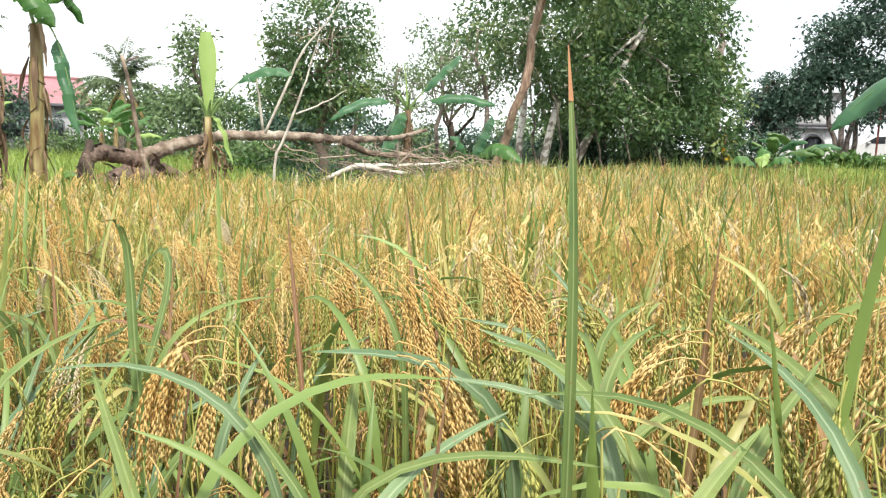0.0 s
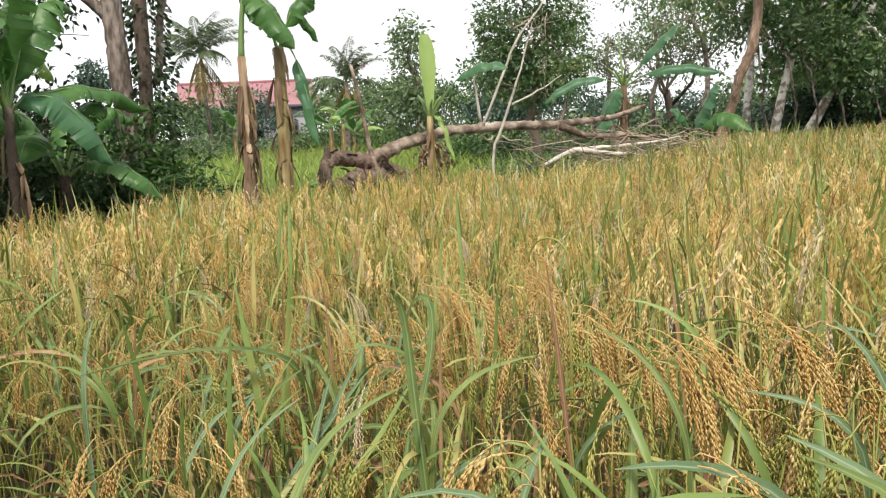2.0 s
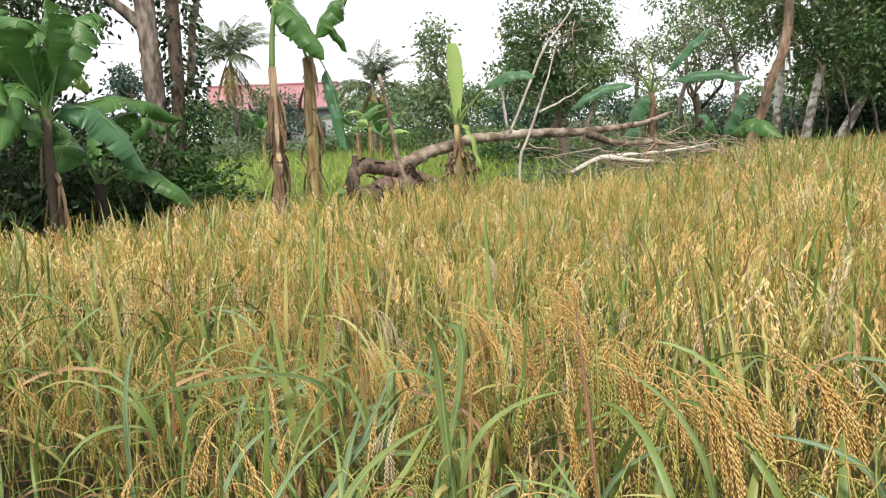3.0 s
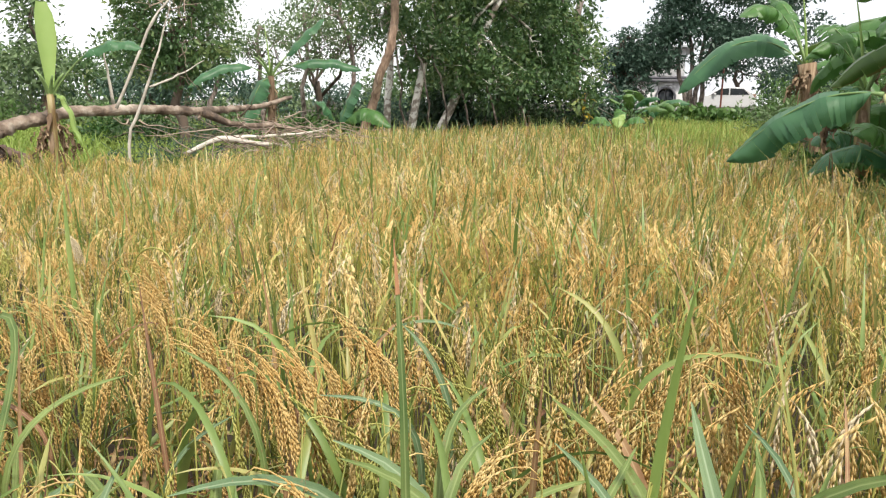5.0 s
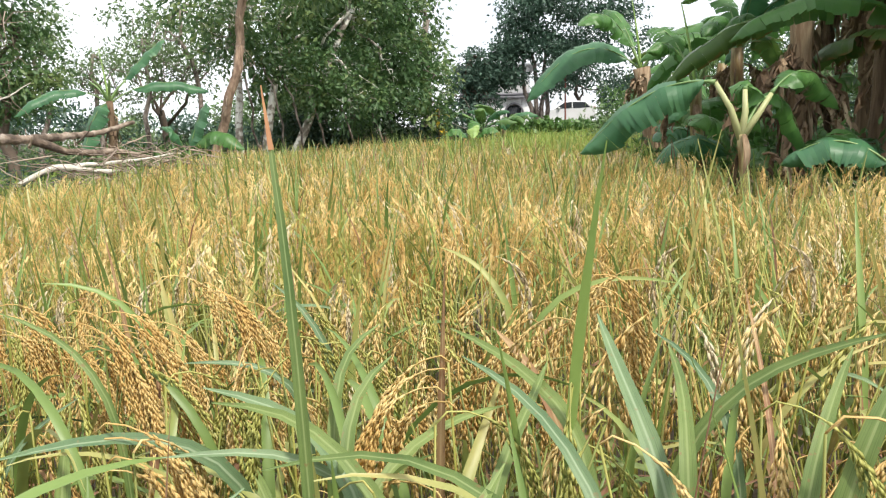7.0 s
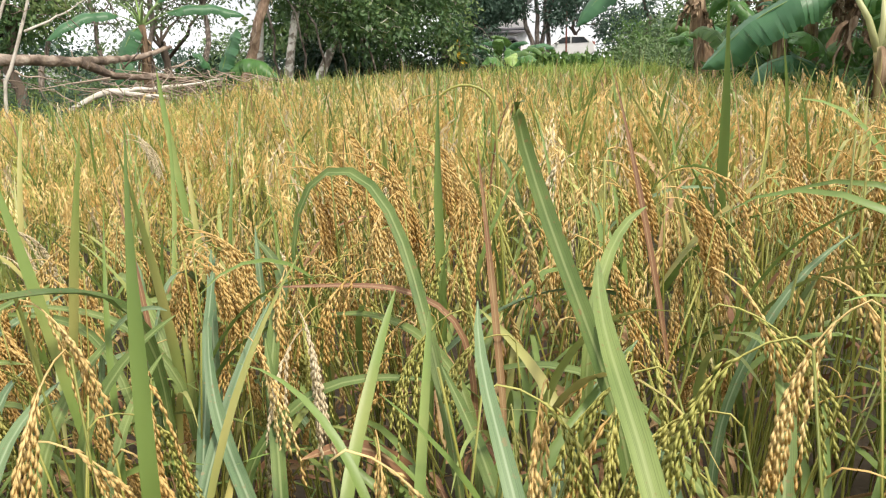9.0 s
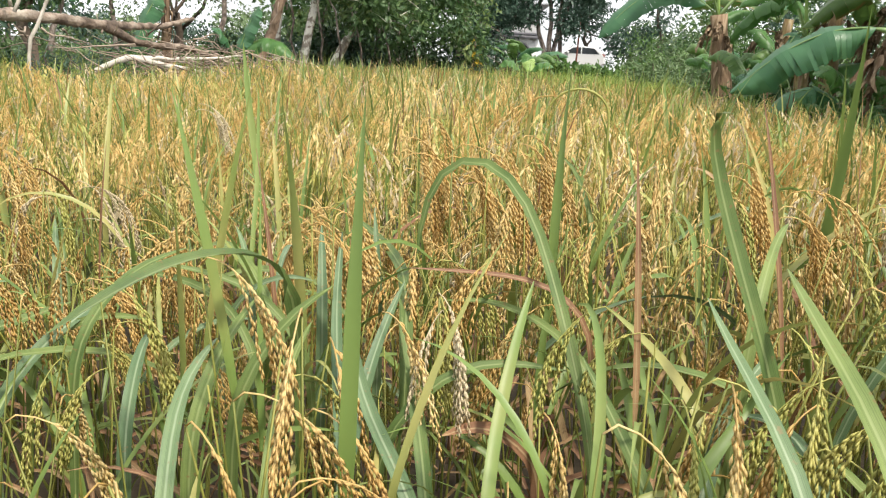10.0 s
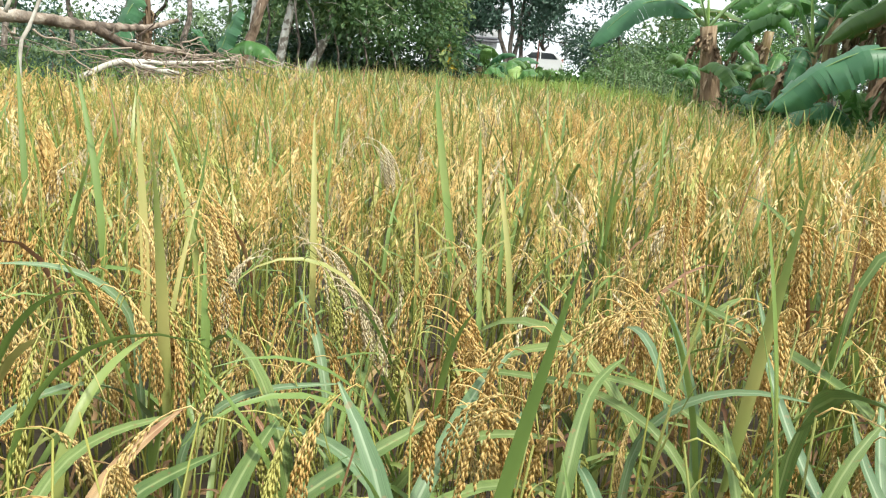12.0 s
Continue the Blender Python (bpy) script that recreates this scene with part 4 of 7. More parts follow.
    # plants deeper in the clump
    for k, (x, y, h) in enumerate(((4.1, 7.4, 2.0), (4.5, 9.4, 2.6), (3.6, 11.4, 2.3), (4.9, 12.2, 2.7), (4.6, 16.2, 2.4), (5.6, 6.4, 2.2))):
        p = banana("banana plant in the thick of the clump with ragged leaves", x, y)
        banana_stem(rng, p, h, 0.13, 0.09, (rng.uniform(-0.2, 0.2), rng.uniform(-0.2, 0.2)), 12, M_DEADSHEATH if k % 2 else None)
        a0 = rng.uniform(0, 6.28)
        for q in range(7):
            banana_leaf(rng, p, (0, 0, h - 0.05), a0 + q * 2.4, rng.uniform(25, 75), rng.uniform(1.2, 1.8), 0.5, rng.uniform(70, 120), (M_BANANA, M_BANANABLUE, M_BANANADRY)[q % 3 if q % 5 else 0], 0.25)
        for q in range(3):
            dead_leaf(rng, p, (0, 0, h * 0.9), rng.uniform(0, 6.28), rng.uniform(0.7, 1.0), 0.35)
    # added plants with crowns above the view, to throw shade into the clump
    for k, (x, y, h) in enumerate(((4.3, 8.3, 3.1), (5.0, 10.6, 3.3), (5.4, 7.6, 3.0), (4.6, 6.3, 2.7))):
        p = banana("added tall banana plant, its crown over the clump for shade", x, y)
        banana_stem(rng, p, h, 0.15, 0.10, (rng.uniform(-0.2, 0.2), rng.uniform(-0.2, 0.2)), 18, M_DEADSHEATH if k % 2 else None)
        a0 = rng.uniform(0, 6.28)
        for q in range(9):
            banana_leaf(rng, p, (0, 0, h - 0.05), a0 + q * 2.4, rng.uniform(15, 60), rng.uniform(1.7, 2.3), 0.66, rng.uniform(60, 110), (M_BANANA, M_BANANABLUE)[q % 2], 0.2)
        for q in range(4):
            dead_leaf(rng, p, (0, 0, h * 0.9), rng.uniform(0, 6.28), rng.uniform(0.9, 1.3), 0.4)
    # leafy suckers between them
    for x, y, h in ((3.25, 11.5, 0.9), (3.4, 15.2, 1.1), (3.15, 12.7, 0.8), (3.7, 9.5, 1.0), (4.2, 14.6, 1.4), (3.6, 7.4, 0.8), (4.0, 17.6, 1.2), (2.95, 9.0, 0.7)):
        p = banana("leafy banana sucker between the tall plants", x, y)
        banana_stem(rng, p, h, 0.07, 0.05, (0, 0), 4)
        a0 = rng.uniform(0, 6.28)
        for q in range(6):
            a = a0 + q * 2.4
            r = rng.uniform(0.6, 1.1)
            banana_to(rng, p, (0, 0, h - 0.05), (r * math.cos(a), r * math.sin(a), h + rng.uniform(-0.1, 0.7)), rng.uniform(0.2, 0.4), rng.uniform(0.34, 0.5), (M_BANANA, M_BANANABLUE, M_BANANA, M_HEDGE)[q % 4], 0.12, 0.35, 0.2, "", rng.uniform(0.3, 0.9))
    # weeds under them
    for x, y, s in ((2.9, 7.6, 5), (3.3, 9.4, 6), (3.0, 11.4, 7), (3.9, 6.2, 8), (3.7, 13.2, 9), (4.4, 10.6, 10), (4.3, 18.0, 12)):
        cl = [(rng.uniform(-0.6, 0.6), rng.uniform(-0.6, 0.6), rng.uniform(0.3, 0.7), 0.6, 0.6, 0.45) for _ in range(4)]
        bush("undergrowth", "low tangled green weeds below the banana plants", x, y, cl, 1500, 0.14, M_FERN if s % 2 else M_HEDGE, s, 0.3)


right_clump()


def field_sucker():
    rng = np.random.default_rng(33)
    p = banana("small bright banana sucker standing in the rice", -0.3, 16.3, "")
    banana_stem(rng, p, 0.95, 0.05, 0.035, (0, 0), 1)
    for tip, a in (((-0.55, -0.05, 1.16), 0.22), ((0.55, -0.15, 1.20), 0.20), ((0.05, -0.45, 1.10), 0.30), ((0.1, 0.4, 1.35), 0.25)):
        banana_to(rng, p, (0, 0, 0.92), tip, a, 0.30, M_BANANAYOUNG if tip[1] < -0.3 else M_BANANA, 0.0, 0.3)


field_sucker()


# ---- left bank ----
def left_bananas():
    rng = np.random.default_rng(41)
    p = banana("dark-stemmed banana plant with large drooping leaves", -7.08, 2.78)
    banana_stem(rng, p, 1.85, 0.05, 0.04, (0.03, 0.05), 14, M_BARKDARK)
    c = (0.03, 0.05, 1.8)
    banana_to(rng, p, c, (0.36, 0.76, 1.30), 0.34, 0.52, M_BANANABLUE, 0.05, 0.4, 0.1)
    banana_to(rng, p, c, (0.25, 0.10, 2.82), 0.12, 0.58, M_BANANA, 0.1, 0.3, 0.1)
    banana_to(rng, p, c, (-0.05, 0.75, 2.7), 0.4, 0.52, M_BANANA, 0.2, 0.5, 0.15)
    banana_to(rng, p, c, (-0.1, 1.42, 1.80), 0.22, 0.34, M_BANANA, 0.15, 0.5, 0.15)
    banana_to(rng, p, c, (0.45, -0.25, 2.55), 0.35, 0.55, M_BANANA, 0.1, 0.4, 0.15)
    banana_to(rng, p, c, (0.3, -0.9, 2.2), 0.5, 0.5, M_BANANA, 0.15, 0.4)
    banana_to(rng, p, c, (0.5, -0.5, 1.6), 0.4, 0.45, M_BANANA, 0.15, 0.4)
    banana_to(rng, p, c, (-0.9, -0.3, 2.5), 0.4, 0.5, M_BANANA, 0.15, 0.4)
    banana_to(rng, p, c, (-0.5, 0.7, 2.1), 0.4, 0.4, M_BANANAYOUNG, 0.1, 0.35)

    for x, y, h in ((-7.5, 1.9, 1.9), (-8.3, 2.3, 2.2), (-7.9, 3.6, 1.2)):
        p = banana("banana plant among the dark growth of the bank", x, y)
        banana_stem(rng, p, h, 0.09, 0.06, (0, 0), 10, M_BARKDARK)
        a0 = rng.uniform(0, 6.28)
        for q in range(8):
            a, r = a0 + q * 2.4, rng.uniform(0.7, 1.2)
            banana_to(rng, p, (0, 0, h - 0.05), (r * math.cos(a), r * math.sin(a), h + rng.uniform(-0.3, 0.9)), rng.uniform(0.2, 0.45), rng.uniform(0.38, 0.5), M_BANANA, 0.15, 0.4, 0.2, "", rng.uniform(0.2, 0.8))

    p = banana("banana plant with a shaggy brown stem and one big leaf", -6.71, 4.98)
    banana_stem(rng, p, 2.30, 0.06, 0.045, (0.02, 0.02), 60, M_DEADSHEATH)
    c = (0.02, 0.02, 2.25)
    part("leaf_stalk", tube(arc(c, 0.5, radians(86), 0.75, radians(10), 8), np.linspace(0.035, 0.022, 8), 7), M_RIB, p)
    banana_to(rng, p, (0.05, 0.05, 2.95), (0.50, 0.34, 2.34), 0.16, 0.46, M_BANANA, 0.12, 0.35, 0.06)
    banana_to(rng, p, (0.05, 0.05, 2.95), (-0.55, -0.25, 3.3), 0.2, 0.45, M_BANANA, 0.2, 0.35)
    banana_to(rng, p, (0.05, 0.05, 2.95), (0.3, -0.7, 3.5), 0.2, 0.45, M_BANANA, 0.2, 0.35)

    p = banana("banana plant with a yellowish ringed stem and a broken hanging leaf", -6.65, 5.40)
    banana_stem(rng, p, 2.4, 0.075, 0.06, (0.03, 0.03), 22)
    scars(rng, p, 2.4, 0.078, 0.062, (0.03, 0.03), 13)
    c = (0.03, 0.03, 2.35)
    banana_to(rng, p, c, (0.48, 0.10, 1.35), 0.42, 0.20, M_BANANABLUE, 0.1, 0.6, 0.5, "broken leaf hanging down")
    banana_to(rng, p, c, (0.25, 0.42, 2.45), 0.32, 0.22, M_BANANA, 0.15, 0.8, 0.4)
    banana_to(rng, p, c, (0.32, 0.4, 3.0), 0.2, 0.4, M_BANANA, 0.2, 0.4)
    banana_to(rng, p, c, (-0.35, -0.1, 3.3), 0.1, 0.42, M_BANANA, 0.1, 0.35)
    for tip in ((0.45, 0.25, 0.75), (0.3, -0.3, 0.8), (0.55, -0.02, 0.95)):
        banana_to(rng, p, (0.1, 0, 0.35), tip, 0.25, 0.24, M_HEDGE, 0.05, 0.4)

    p = banana("banana sprout with a pale furled leaf standing upright", -6.2, 7.35)
    banana_stem(rng, p, 1.62, 0.05, 0.04, (0.0, 0.0), 14)
    for q in (0.4, 1.7, 2.9, 4.6):
        dead_leaf(rng, p, (0, 0, rng.uniform(1.25, 1.5)), q, rng.uniform(0.35, 0.5), 0.14)
    c = (0, 0, 1.55)
    furled = arc(c, 2.6, radians(89), 1.05, radians(7), 12)
    v, f, t = ribbon(furled, 0.21 * np.interp(np.linspace(0, 1, 12), [0, 0.3, 0.6, 0.85, 1], [0.2, 0.6, 1.0, 0.95, 0.5]), 0.7)
    part("furled_leaf", (v, f, t), M_BANANAYOUNG, p, "pale yellow-green furled leaf")
    banana_to(rng, p, c, (0.98, 0.33, 2.12), 0.28, 0.26, M_BANANABLUE, 0.0, 0.5, 0.35)
    for a in (0.2, 2.2, 3.0, -0.6, -1.4):
        part("leaf_stalk", tube(arc(c, a, radians(72), rng.uniform(0.25, 0.45), radians(30), 6), np.linspace(0.025, 0.012, 6), 6), M_RIB, p)
    banana_to(rng, p, c, (0.28, 0.1, 1.05), 0.25, 0.1, M_BANANAYOUNG, 0, 0.5)

    p = banana("banana plant with spread leaves behind the dead branch", -6.6, 13.45)
    banana_stem(rng, p, 2.02, 0.085, 0.065, (0, 0), 26, M_DEADSHEATH)
    c = (0, 0, 1.98)
    banana_to(rng, p, c, (1.58, 0.62, 2.14), 0.26, 0.36, M_BANANABLUE, 0.03, 0.6, 0.25)
    banana_to(rng, p, c, (0.92, 0.40, 3.08), 0.12, 0.34, M_BANANABLUE, 0.03, 0.5, 0.3)
    banana_to(rng, p, c, (-1.12, -1.04, 1.78), 0.32, 0.34, M_BANANABLUE, 0.03, 0.6, 0.25)
    banana_to(rng, p, c, (-0.42, -0.3, 1.05), 0.25, 0.5, M_BANANABLUE, 0.03, 0.3, 0.15)
    part("furled_leaf", tube(arc(c, 2.5, radians(80), 1.0, radians(4), 8), np.linspace(0.025, 0.006, 8), 6), M_BANANAYOUNG, p)
    for a in (0.3, 1.9, 3.3, 4.4, 5.3):
        part("leaf_stalk", tube(arc(c, a, radians(65), 0.5, radians(30), 6), np.linspace(0.03, 0.014, 6), 6), M_RIB, p)

    p = banana("low banana plant with broad leaves by the leaning trunk", -5.9, 15.0)
    banana_stem(rng, p, 1.0, 0.08, 0.05, (0, 0), 3)
    banana_to(rng, p, (0, 0, 0.95), (0.42, 0.1, 2.0), 0.1, 0.62, M_BANANABLUE, 0.05, 0.2, 0.15)
    banana_to(rng, p, (0, 0, 0.95), (1.25, -0.25, 1.05), 0.42, 0.62, M_BANANA, 0.05, 0.5, 0.12)
    banana_to(rng, p, (0, 0, 0.95), (-0.3, -0.35, 1.5), 0.2, 0.4, M_BANANABLUE, 0.05, 0.3)


left_bananas()


def fallen_tree():
    rng = np.random.default_rng(51)
    t = thing("fallen_tree", "fallen dead tree with a broken base and bare forked branches", "fallen tree", -6.9, 6.9, 0)
    o = np.array((-6.9, 6.9, 0))

    def limb(name, stops, radii, n=44, mat=M_DEADWOOD, label="", parent=t, rough=0.14):
        stops = np.array(stops) - o
        u = np.linspace(0, len(stops) - 1, n)
        path = np.stack([np.interp(u, range(len(stops)), stops[:, k]) for k in range(3)], 1)
        path[1:-1] = (path[:-2] + path[1:-1] * 2 + path[2:]) / 4 + rng.normal(size=(n - 2, 3)) * 0.006
        return part(name, tube(path, np.interp(u, np.linspace(0, len(stops) - 1, len(radii)), radii) * rng.uniform(0.9, 1.1, n), 12, rough, rng), mat, parent, label)

    log = limb("trunk", [(-6.9, 6.95, 1.10), (-6.84, 7.5, 1.27), (-6.70, 8.2, 1.40), (-6.42, 9.4, 1.43), (-6.16, 10.3, 1.40)], [0.095, 0.08, 0.072, 0.066, 0.062], 70)
    limb("broken_base", [(-6.86, 6.15, 1.08), (-6.97, 6.45, 1.17), (-6.93, 6.85, 1.10), (-6.88, 7.2, 0.98), (-6.75, 7.6, 0.85)], [0.05, 0.085, 0.095, 0.09, 0.05], 60, M_STUMP, "torn dark-brown base of the trunk", t, 0.24)
    limb("broken_base", [(-6.80, 6.2, 0.78), (-6.84, 6.6, 0.86), (-6.82, 7.1, 0.84), (-6.74, 7.6, 0.74)], [0.10, 0.14, 0.13, 0.09], 40, M_STUMP, "", t, 0.24)
    limb("broken_base", [(-6.82, 6.05, 0.55), (-6.86, 6.16, 0.95), (-6.93, 6.28, 1.30)], [0.05, 0.09, 0.03], 16, M_STUMP, "", t, 0.35)
    for k in range(22):
        p0 = np.array((-6.92 + rng.uniform(-0.08, 0.16), 6.05 + rng.uniform(0.0, 1.25), rng.uniform(0.85, 1.25)))
        p = bent(p0 - o, p0 - o + [rng.uniform(-0.06, 0.14), rng.uniform(-0.25, 0.3), rng.uniform(-0.35, 0.1)], 7, rng, 0.2)
        part("bark_slab", ribbon(p, rng.uniform(0.04, 0.11) * np.array([0.4, 1, 0.9, 1.0, 0.8, 0.6, 0.15]) * rng.uniform(0.7, 1.2, 7), 0.8, rng.uniform(-1.5, 1.5)), M_STUMP, t)
    limb("branch", [(-6.16, 10.3, 1.40), (-6.2, 11.2, 1.42), (-6.1, 12.0, 1.46), (-5.94, 12.9, 1.63)], [0.065, 0.05, 0.045, 0.03])
    limb("branch", [(-6.16, 10.3, 1.40), (-5.98, 10.75, 1.22), (-5.75, 10.9, 1.18), (-5.45, 11.5, 1.17), (-5.2, 12.0, 1.02), (-4.9, 12.6, 0.9)], [0.06, 0.05, 0.045, 0.04, 0.03, 0.02], 18)
    limb("branch", [(-6.08, 9.7, 0.80), (-5.85, 10.2, 1.02), (-5.55, 10.7, 0.93), (-5.2, 11.4, 0.84)], [0.03, 0.04, 0.035, 0.015], 14, M_PALEWOOD)
    limb("branch", [(-5.85, 10.2, 1.02), (-5.6, 10.9, 1.0), (-5.2, 11.3, 1.05), (-4.8, 12.0, 1.1)], [0.03, 0.025, 0.02, 0.01], 12, M_PALEWOOD)
    for k in range(10):
        s = np.array((-6.3 + rng.uniform(-0.3, 0.9), 10.2 + rng.uniform(-1.6, 1.6), 1.3))
        e = s + [rng.uniform(-0.3, 0.4), rng.uniform(-0.5, 0.5), rng.uniform(-0.25, 0.35)]
        part("twig", tube(bent(s - o, e - o, 6, rng, 0.3), np.linspace(0.014, 0.004, 6), 5), M_TWIG, t)
    # heap of brushwood under the branches
    g = Geo()
    for k in range(280):
        a = np.array((rng.normal() * 0.5 - 0.1, rng.normal() * 0.9, rng.uniform(0.4, 1.22)))
        q = rng.uniform(0, 6.28)
        ln = rng.uniform(0.3, 0.95)
        g.add(tube(bent(a, a + [ln * math.cos(q), ln * math.sin(q), rng.uniform(-0.25, 0.30)], 5, rng, 0.35), np.linspace(0.009, 0.003, 5), 4))
    h = part("brushwood", g, M_TWIG)
    h.location = (-5.3, 11.3, 0)
    tagged(h, "heap of dry twigs under the fallen branches", "brushwood", kind="stuff")

    b = thing("bare_sapling", "bare pale sapling with forked leafless branches", "sapling", -6.31, 8.77, 0)
    o = np.array((-6.31, 8.77, 0))
    limb("stem", [(-6.31, 8.77, 0), (-6.30, 8.77, 1.08), (-6.09, 8.92, 1.68), (-5.90, 9.02, 2.3), (-5.78, 9.10, 2.8)], [0.022, 0.02, 0.017, 0.012, 0.006], 18, M_PALEWOOD, "", b)
    limb("branch", [(-6.33, 8.62, 1.45), (-6.20, 8.78, 1.9), (-5.98, 8.93, 2.5), (-5.70, 9.12, 2.95), (-5.52, 9.26, 3.3)], [0.02, 0.019, 0.016, 0.011, 0.005], 18, M_PALEWOOD, "", b)
    limb("branch", [(-6.05, 8.94, 1.72), (-5.80, 9.15, 1.85), (-5.52, 9.39, 2.08)], [0.015, 0.012, 0.005], 10, M_PALEWOOD, "", b)
    limb("branch", [(-6.35, 8.60, 1.50), (-6.38, 8.55, 1.9), (-6.36, 8.5, 2.2)], [0.02, 0.015, 0.007], 8, M_PALEWOOD, "", b)
    for k in range(26):
        s = np.array((-5.9, 9.0, 2.2)) + [rng.uniform(-0.2, 0.35), rng.uniform(-0.1, 0.2), rng.uniform(-0.4, 0.8)]
        part("twig", tube(bent(s - o, s - o + rng.normal(size=3) * [0.22, 0.22, 0.18] + [0, 0, 0.05], 5, rng, 0.4), np.linspace(0.007, 0.002, 5), 4), M_TWIG, b)

    s = thing("stake", "slanting grey broken stake beside the trunk", "stake", -6.72, 7.04, 0)
    part("shaft", tube(bent((0.02, 0.02, -0.1), (-0.24, -0.24, 2.28), 8, rng, 0.05), np.linspace(0.042, 0.02, 8), 8, 0.2, rng), M_DEADWOOD, s)
    part("shaft_stub", tube(bent((-0.225, -0.225, 2.2), (-0.10, -0.13, 2.27), 4, rng, 0.05), 0.013, 6), M_BARK, s)


fallen_tree()


def left_trees():
    rng = np.random.default_rng(61)
    tree("bank_tree", "thick grey-barked tree on the field bank", (-8.62, 4.80, 0), (-8.69, 4.73, 5.6), 0.125,
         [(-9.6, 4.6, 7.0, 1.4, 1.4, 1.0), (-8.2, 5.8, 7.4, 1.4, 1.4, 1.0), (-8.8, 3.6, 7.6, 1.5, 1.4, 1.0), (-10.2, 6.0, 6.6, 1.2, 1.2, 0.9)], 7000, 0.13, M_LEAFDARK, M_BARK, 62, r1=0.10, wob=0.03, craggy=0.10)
    t = thing("vine_tree", "slim dark tree trunk wrapped in leafy vines", "tree", -8.64, 4.99, 0)
    path = bent((0, 0, -0.1), (0.06, 0.06, 5.2), 10, rng, 0.05)
    part("trunk", tube(path, np.linspace(0.085, 0.07, 10), 14, 0.12, rng), M_BARKDARK, t)
    part("limb", tube(bent((0.07, 0.12, 2.15), (0.30, 0.36, 3.9), 8, rng, 0.1), np.linspace(0.05, 0.035, 8), 8), M_BARK, t)
    z = rng.uniform(0.3, 4.6, 2600)
    a = rng.uniform(0, 6.28, 2600)
    c = np.stack([0.05 + 0.15 * np.cos(a), 0.1 + 0.17 * np.sin(a), z], 1) + rng.normal(size=(2600, 3)) * 0.07
    part("vine_leaves", leaflets(c, np.stack([np.cos(a), np.sin(a), -0.8 + 0 * a], 1), 0.075, rng, 0.7), M_LEAFDARK, t)
    part("limb", tube(bent((-0.02, -0.26, 2.85), (-0.25, -0.95, 3.5), 7, rng, 0.2), np.linspace(0.08, 0.04, 7), 8), M_BARK, t)
    # the bank's canopy shade is put into the dark leaf colour of these trees
    tree("bank_tree", "leafy tree behind the banana plant, leaves coloured dark for shade", (-9.9, 3.6, 0), (-9.8, 3.6, 2.9), 0.08, [(-9.6, 3.5, 2.9, 0.7, 0.6, 0.5), (-9.3, 3.9, 3.5, 0.6, 0.6, 0.4), (-10.1, 3.2, 2.2, 0.7, 0.6, 0.6), (-9.2, 4.4, 3.3, 0.4, 0.4, 0.3), (-9.8, 2.9, 3.2, 0.7, 0.6, 0.5)], 3600, 0.10, M_LEAFDARK, M_BARKDARK, 64)
    tree("bank_tree", "small tree behind the bank, leaves coloured dark for shade", (-11.2, 3.4, 0), (-11.1, 3.5, 2.6), 0.12, [(-11.0, 3.4, 2.6, 1.1, 1.0, 0.9), (-11.6, 4.2, 3.2, 1.0, 1.0, 0.8), (-10.6, 2.6, 2.0, 1.0, 1.0, 0.9), (-11.4, 2.4, 3.4, 1.0, 1.0, 0.8)], 3600, 0.13, M_LEAFDARK, M_BARKDARK, 65)
    # undergrowth round the trunks, its leaf colour dark for the shade under the canopy
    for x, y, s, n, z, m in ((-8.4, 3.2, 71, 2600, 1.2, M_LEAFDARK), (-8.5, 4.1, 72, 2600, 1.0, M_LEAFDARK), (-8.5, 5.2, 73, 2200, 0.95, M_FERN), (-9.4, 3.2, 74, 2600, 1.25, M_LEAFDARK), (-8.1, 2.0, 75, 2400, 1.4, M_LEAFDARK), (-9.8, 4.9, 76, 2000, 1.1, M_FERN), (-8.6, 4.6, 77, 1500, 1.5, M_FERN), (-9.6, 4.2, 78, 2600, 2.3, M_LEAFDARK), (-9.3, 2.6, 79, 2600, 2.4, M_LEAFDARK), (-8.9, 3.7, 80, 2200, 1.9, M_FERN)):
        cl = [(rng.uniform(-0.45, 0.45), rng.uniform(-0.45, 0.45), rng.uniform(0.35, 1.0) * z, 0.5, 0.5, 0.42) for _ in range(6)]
        bush("thicket", "leafy thicket at the foot of the trees, coloured dark for shade", x, y, cl, n, 0.085, m, s, 0.5, 0.14)
    for k in range(9):
        f = thing("fern", "green fern with feathery arching fronds", "fern", -8.35 + rng.uniform(-0.3, 0.35), 4.7 + rng.uniform(-0.5, 0.75), 0, "ferns under the trees")
        for q in range(7):
            a = rng.uniform(-2.2, 1.2)
            st = (0, 0, rng.uniform(0.3, 1.1))
            rib = arc(st, a, radians(rng.uniform(30, 65)), rng.uniform(0.5, 0.8), radians(rng.uniform(60, 110)), 12)
            u = np.repeat(np.arange(2, 12), 2)
            sd = np.tile([1.0, -1.0], 10)[:, None] * np.array([-math.sin(a), math.cos(a), 0]) + [0, 0, -0.25]
            g = Geo().add(tube(rib, 0.004, 3)).add(leaflets(rib[u], sd, 0.14, rng, 0.22))
            part("frond", g, M_FERN, f)


left_trees()


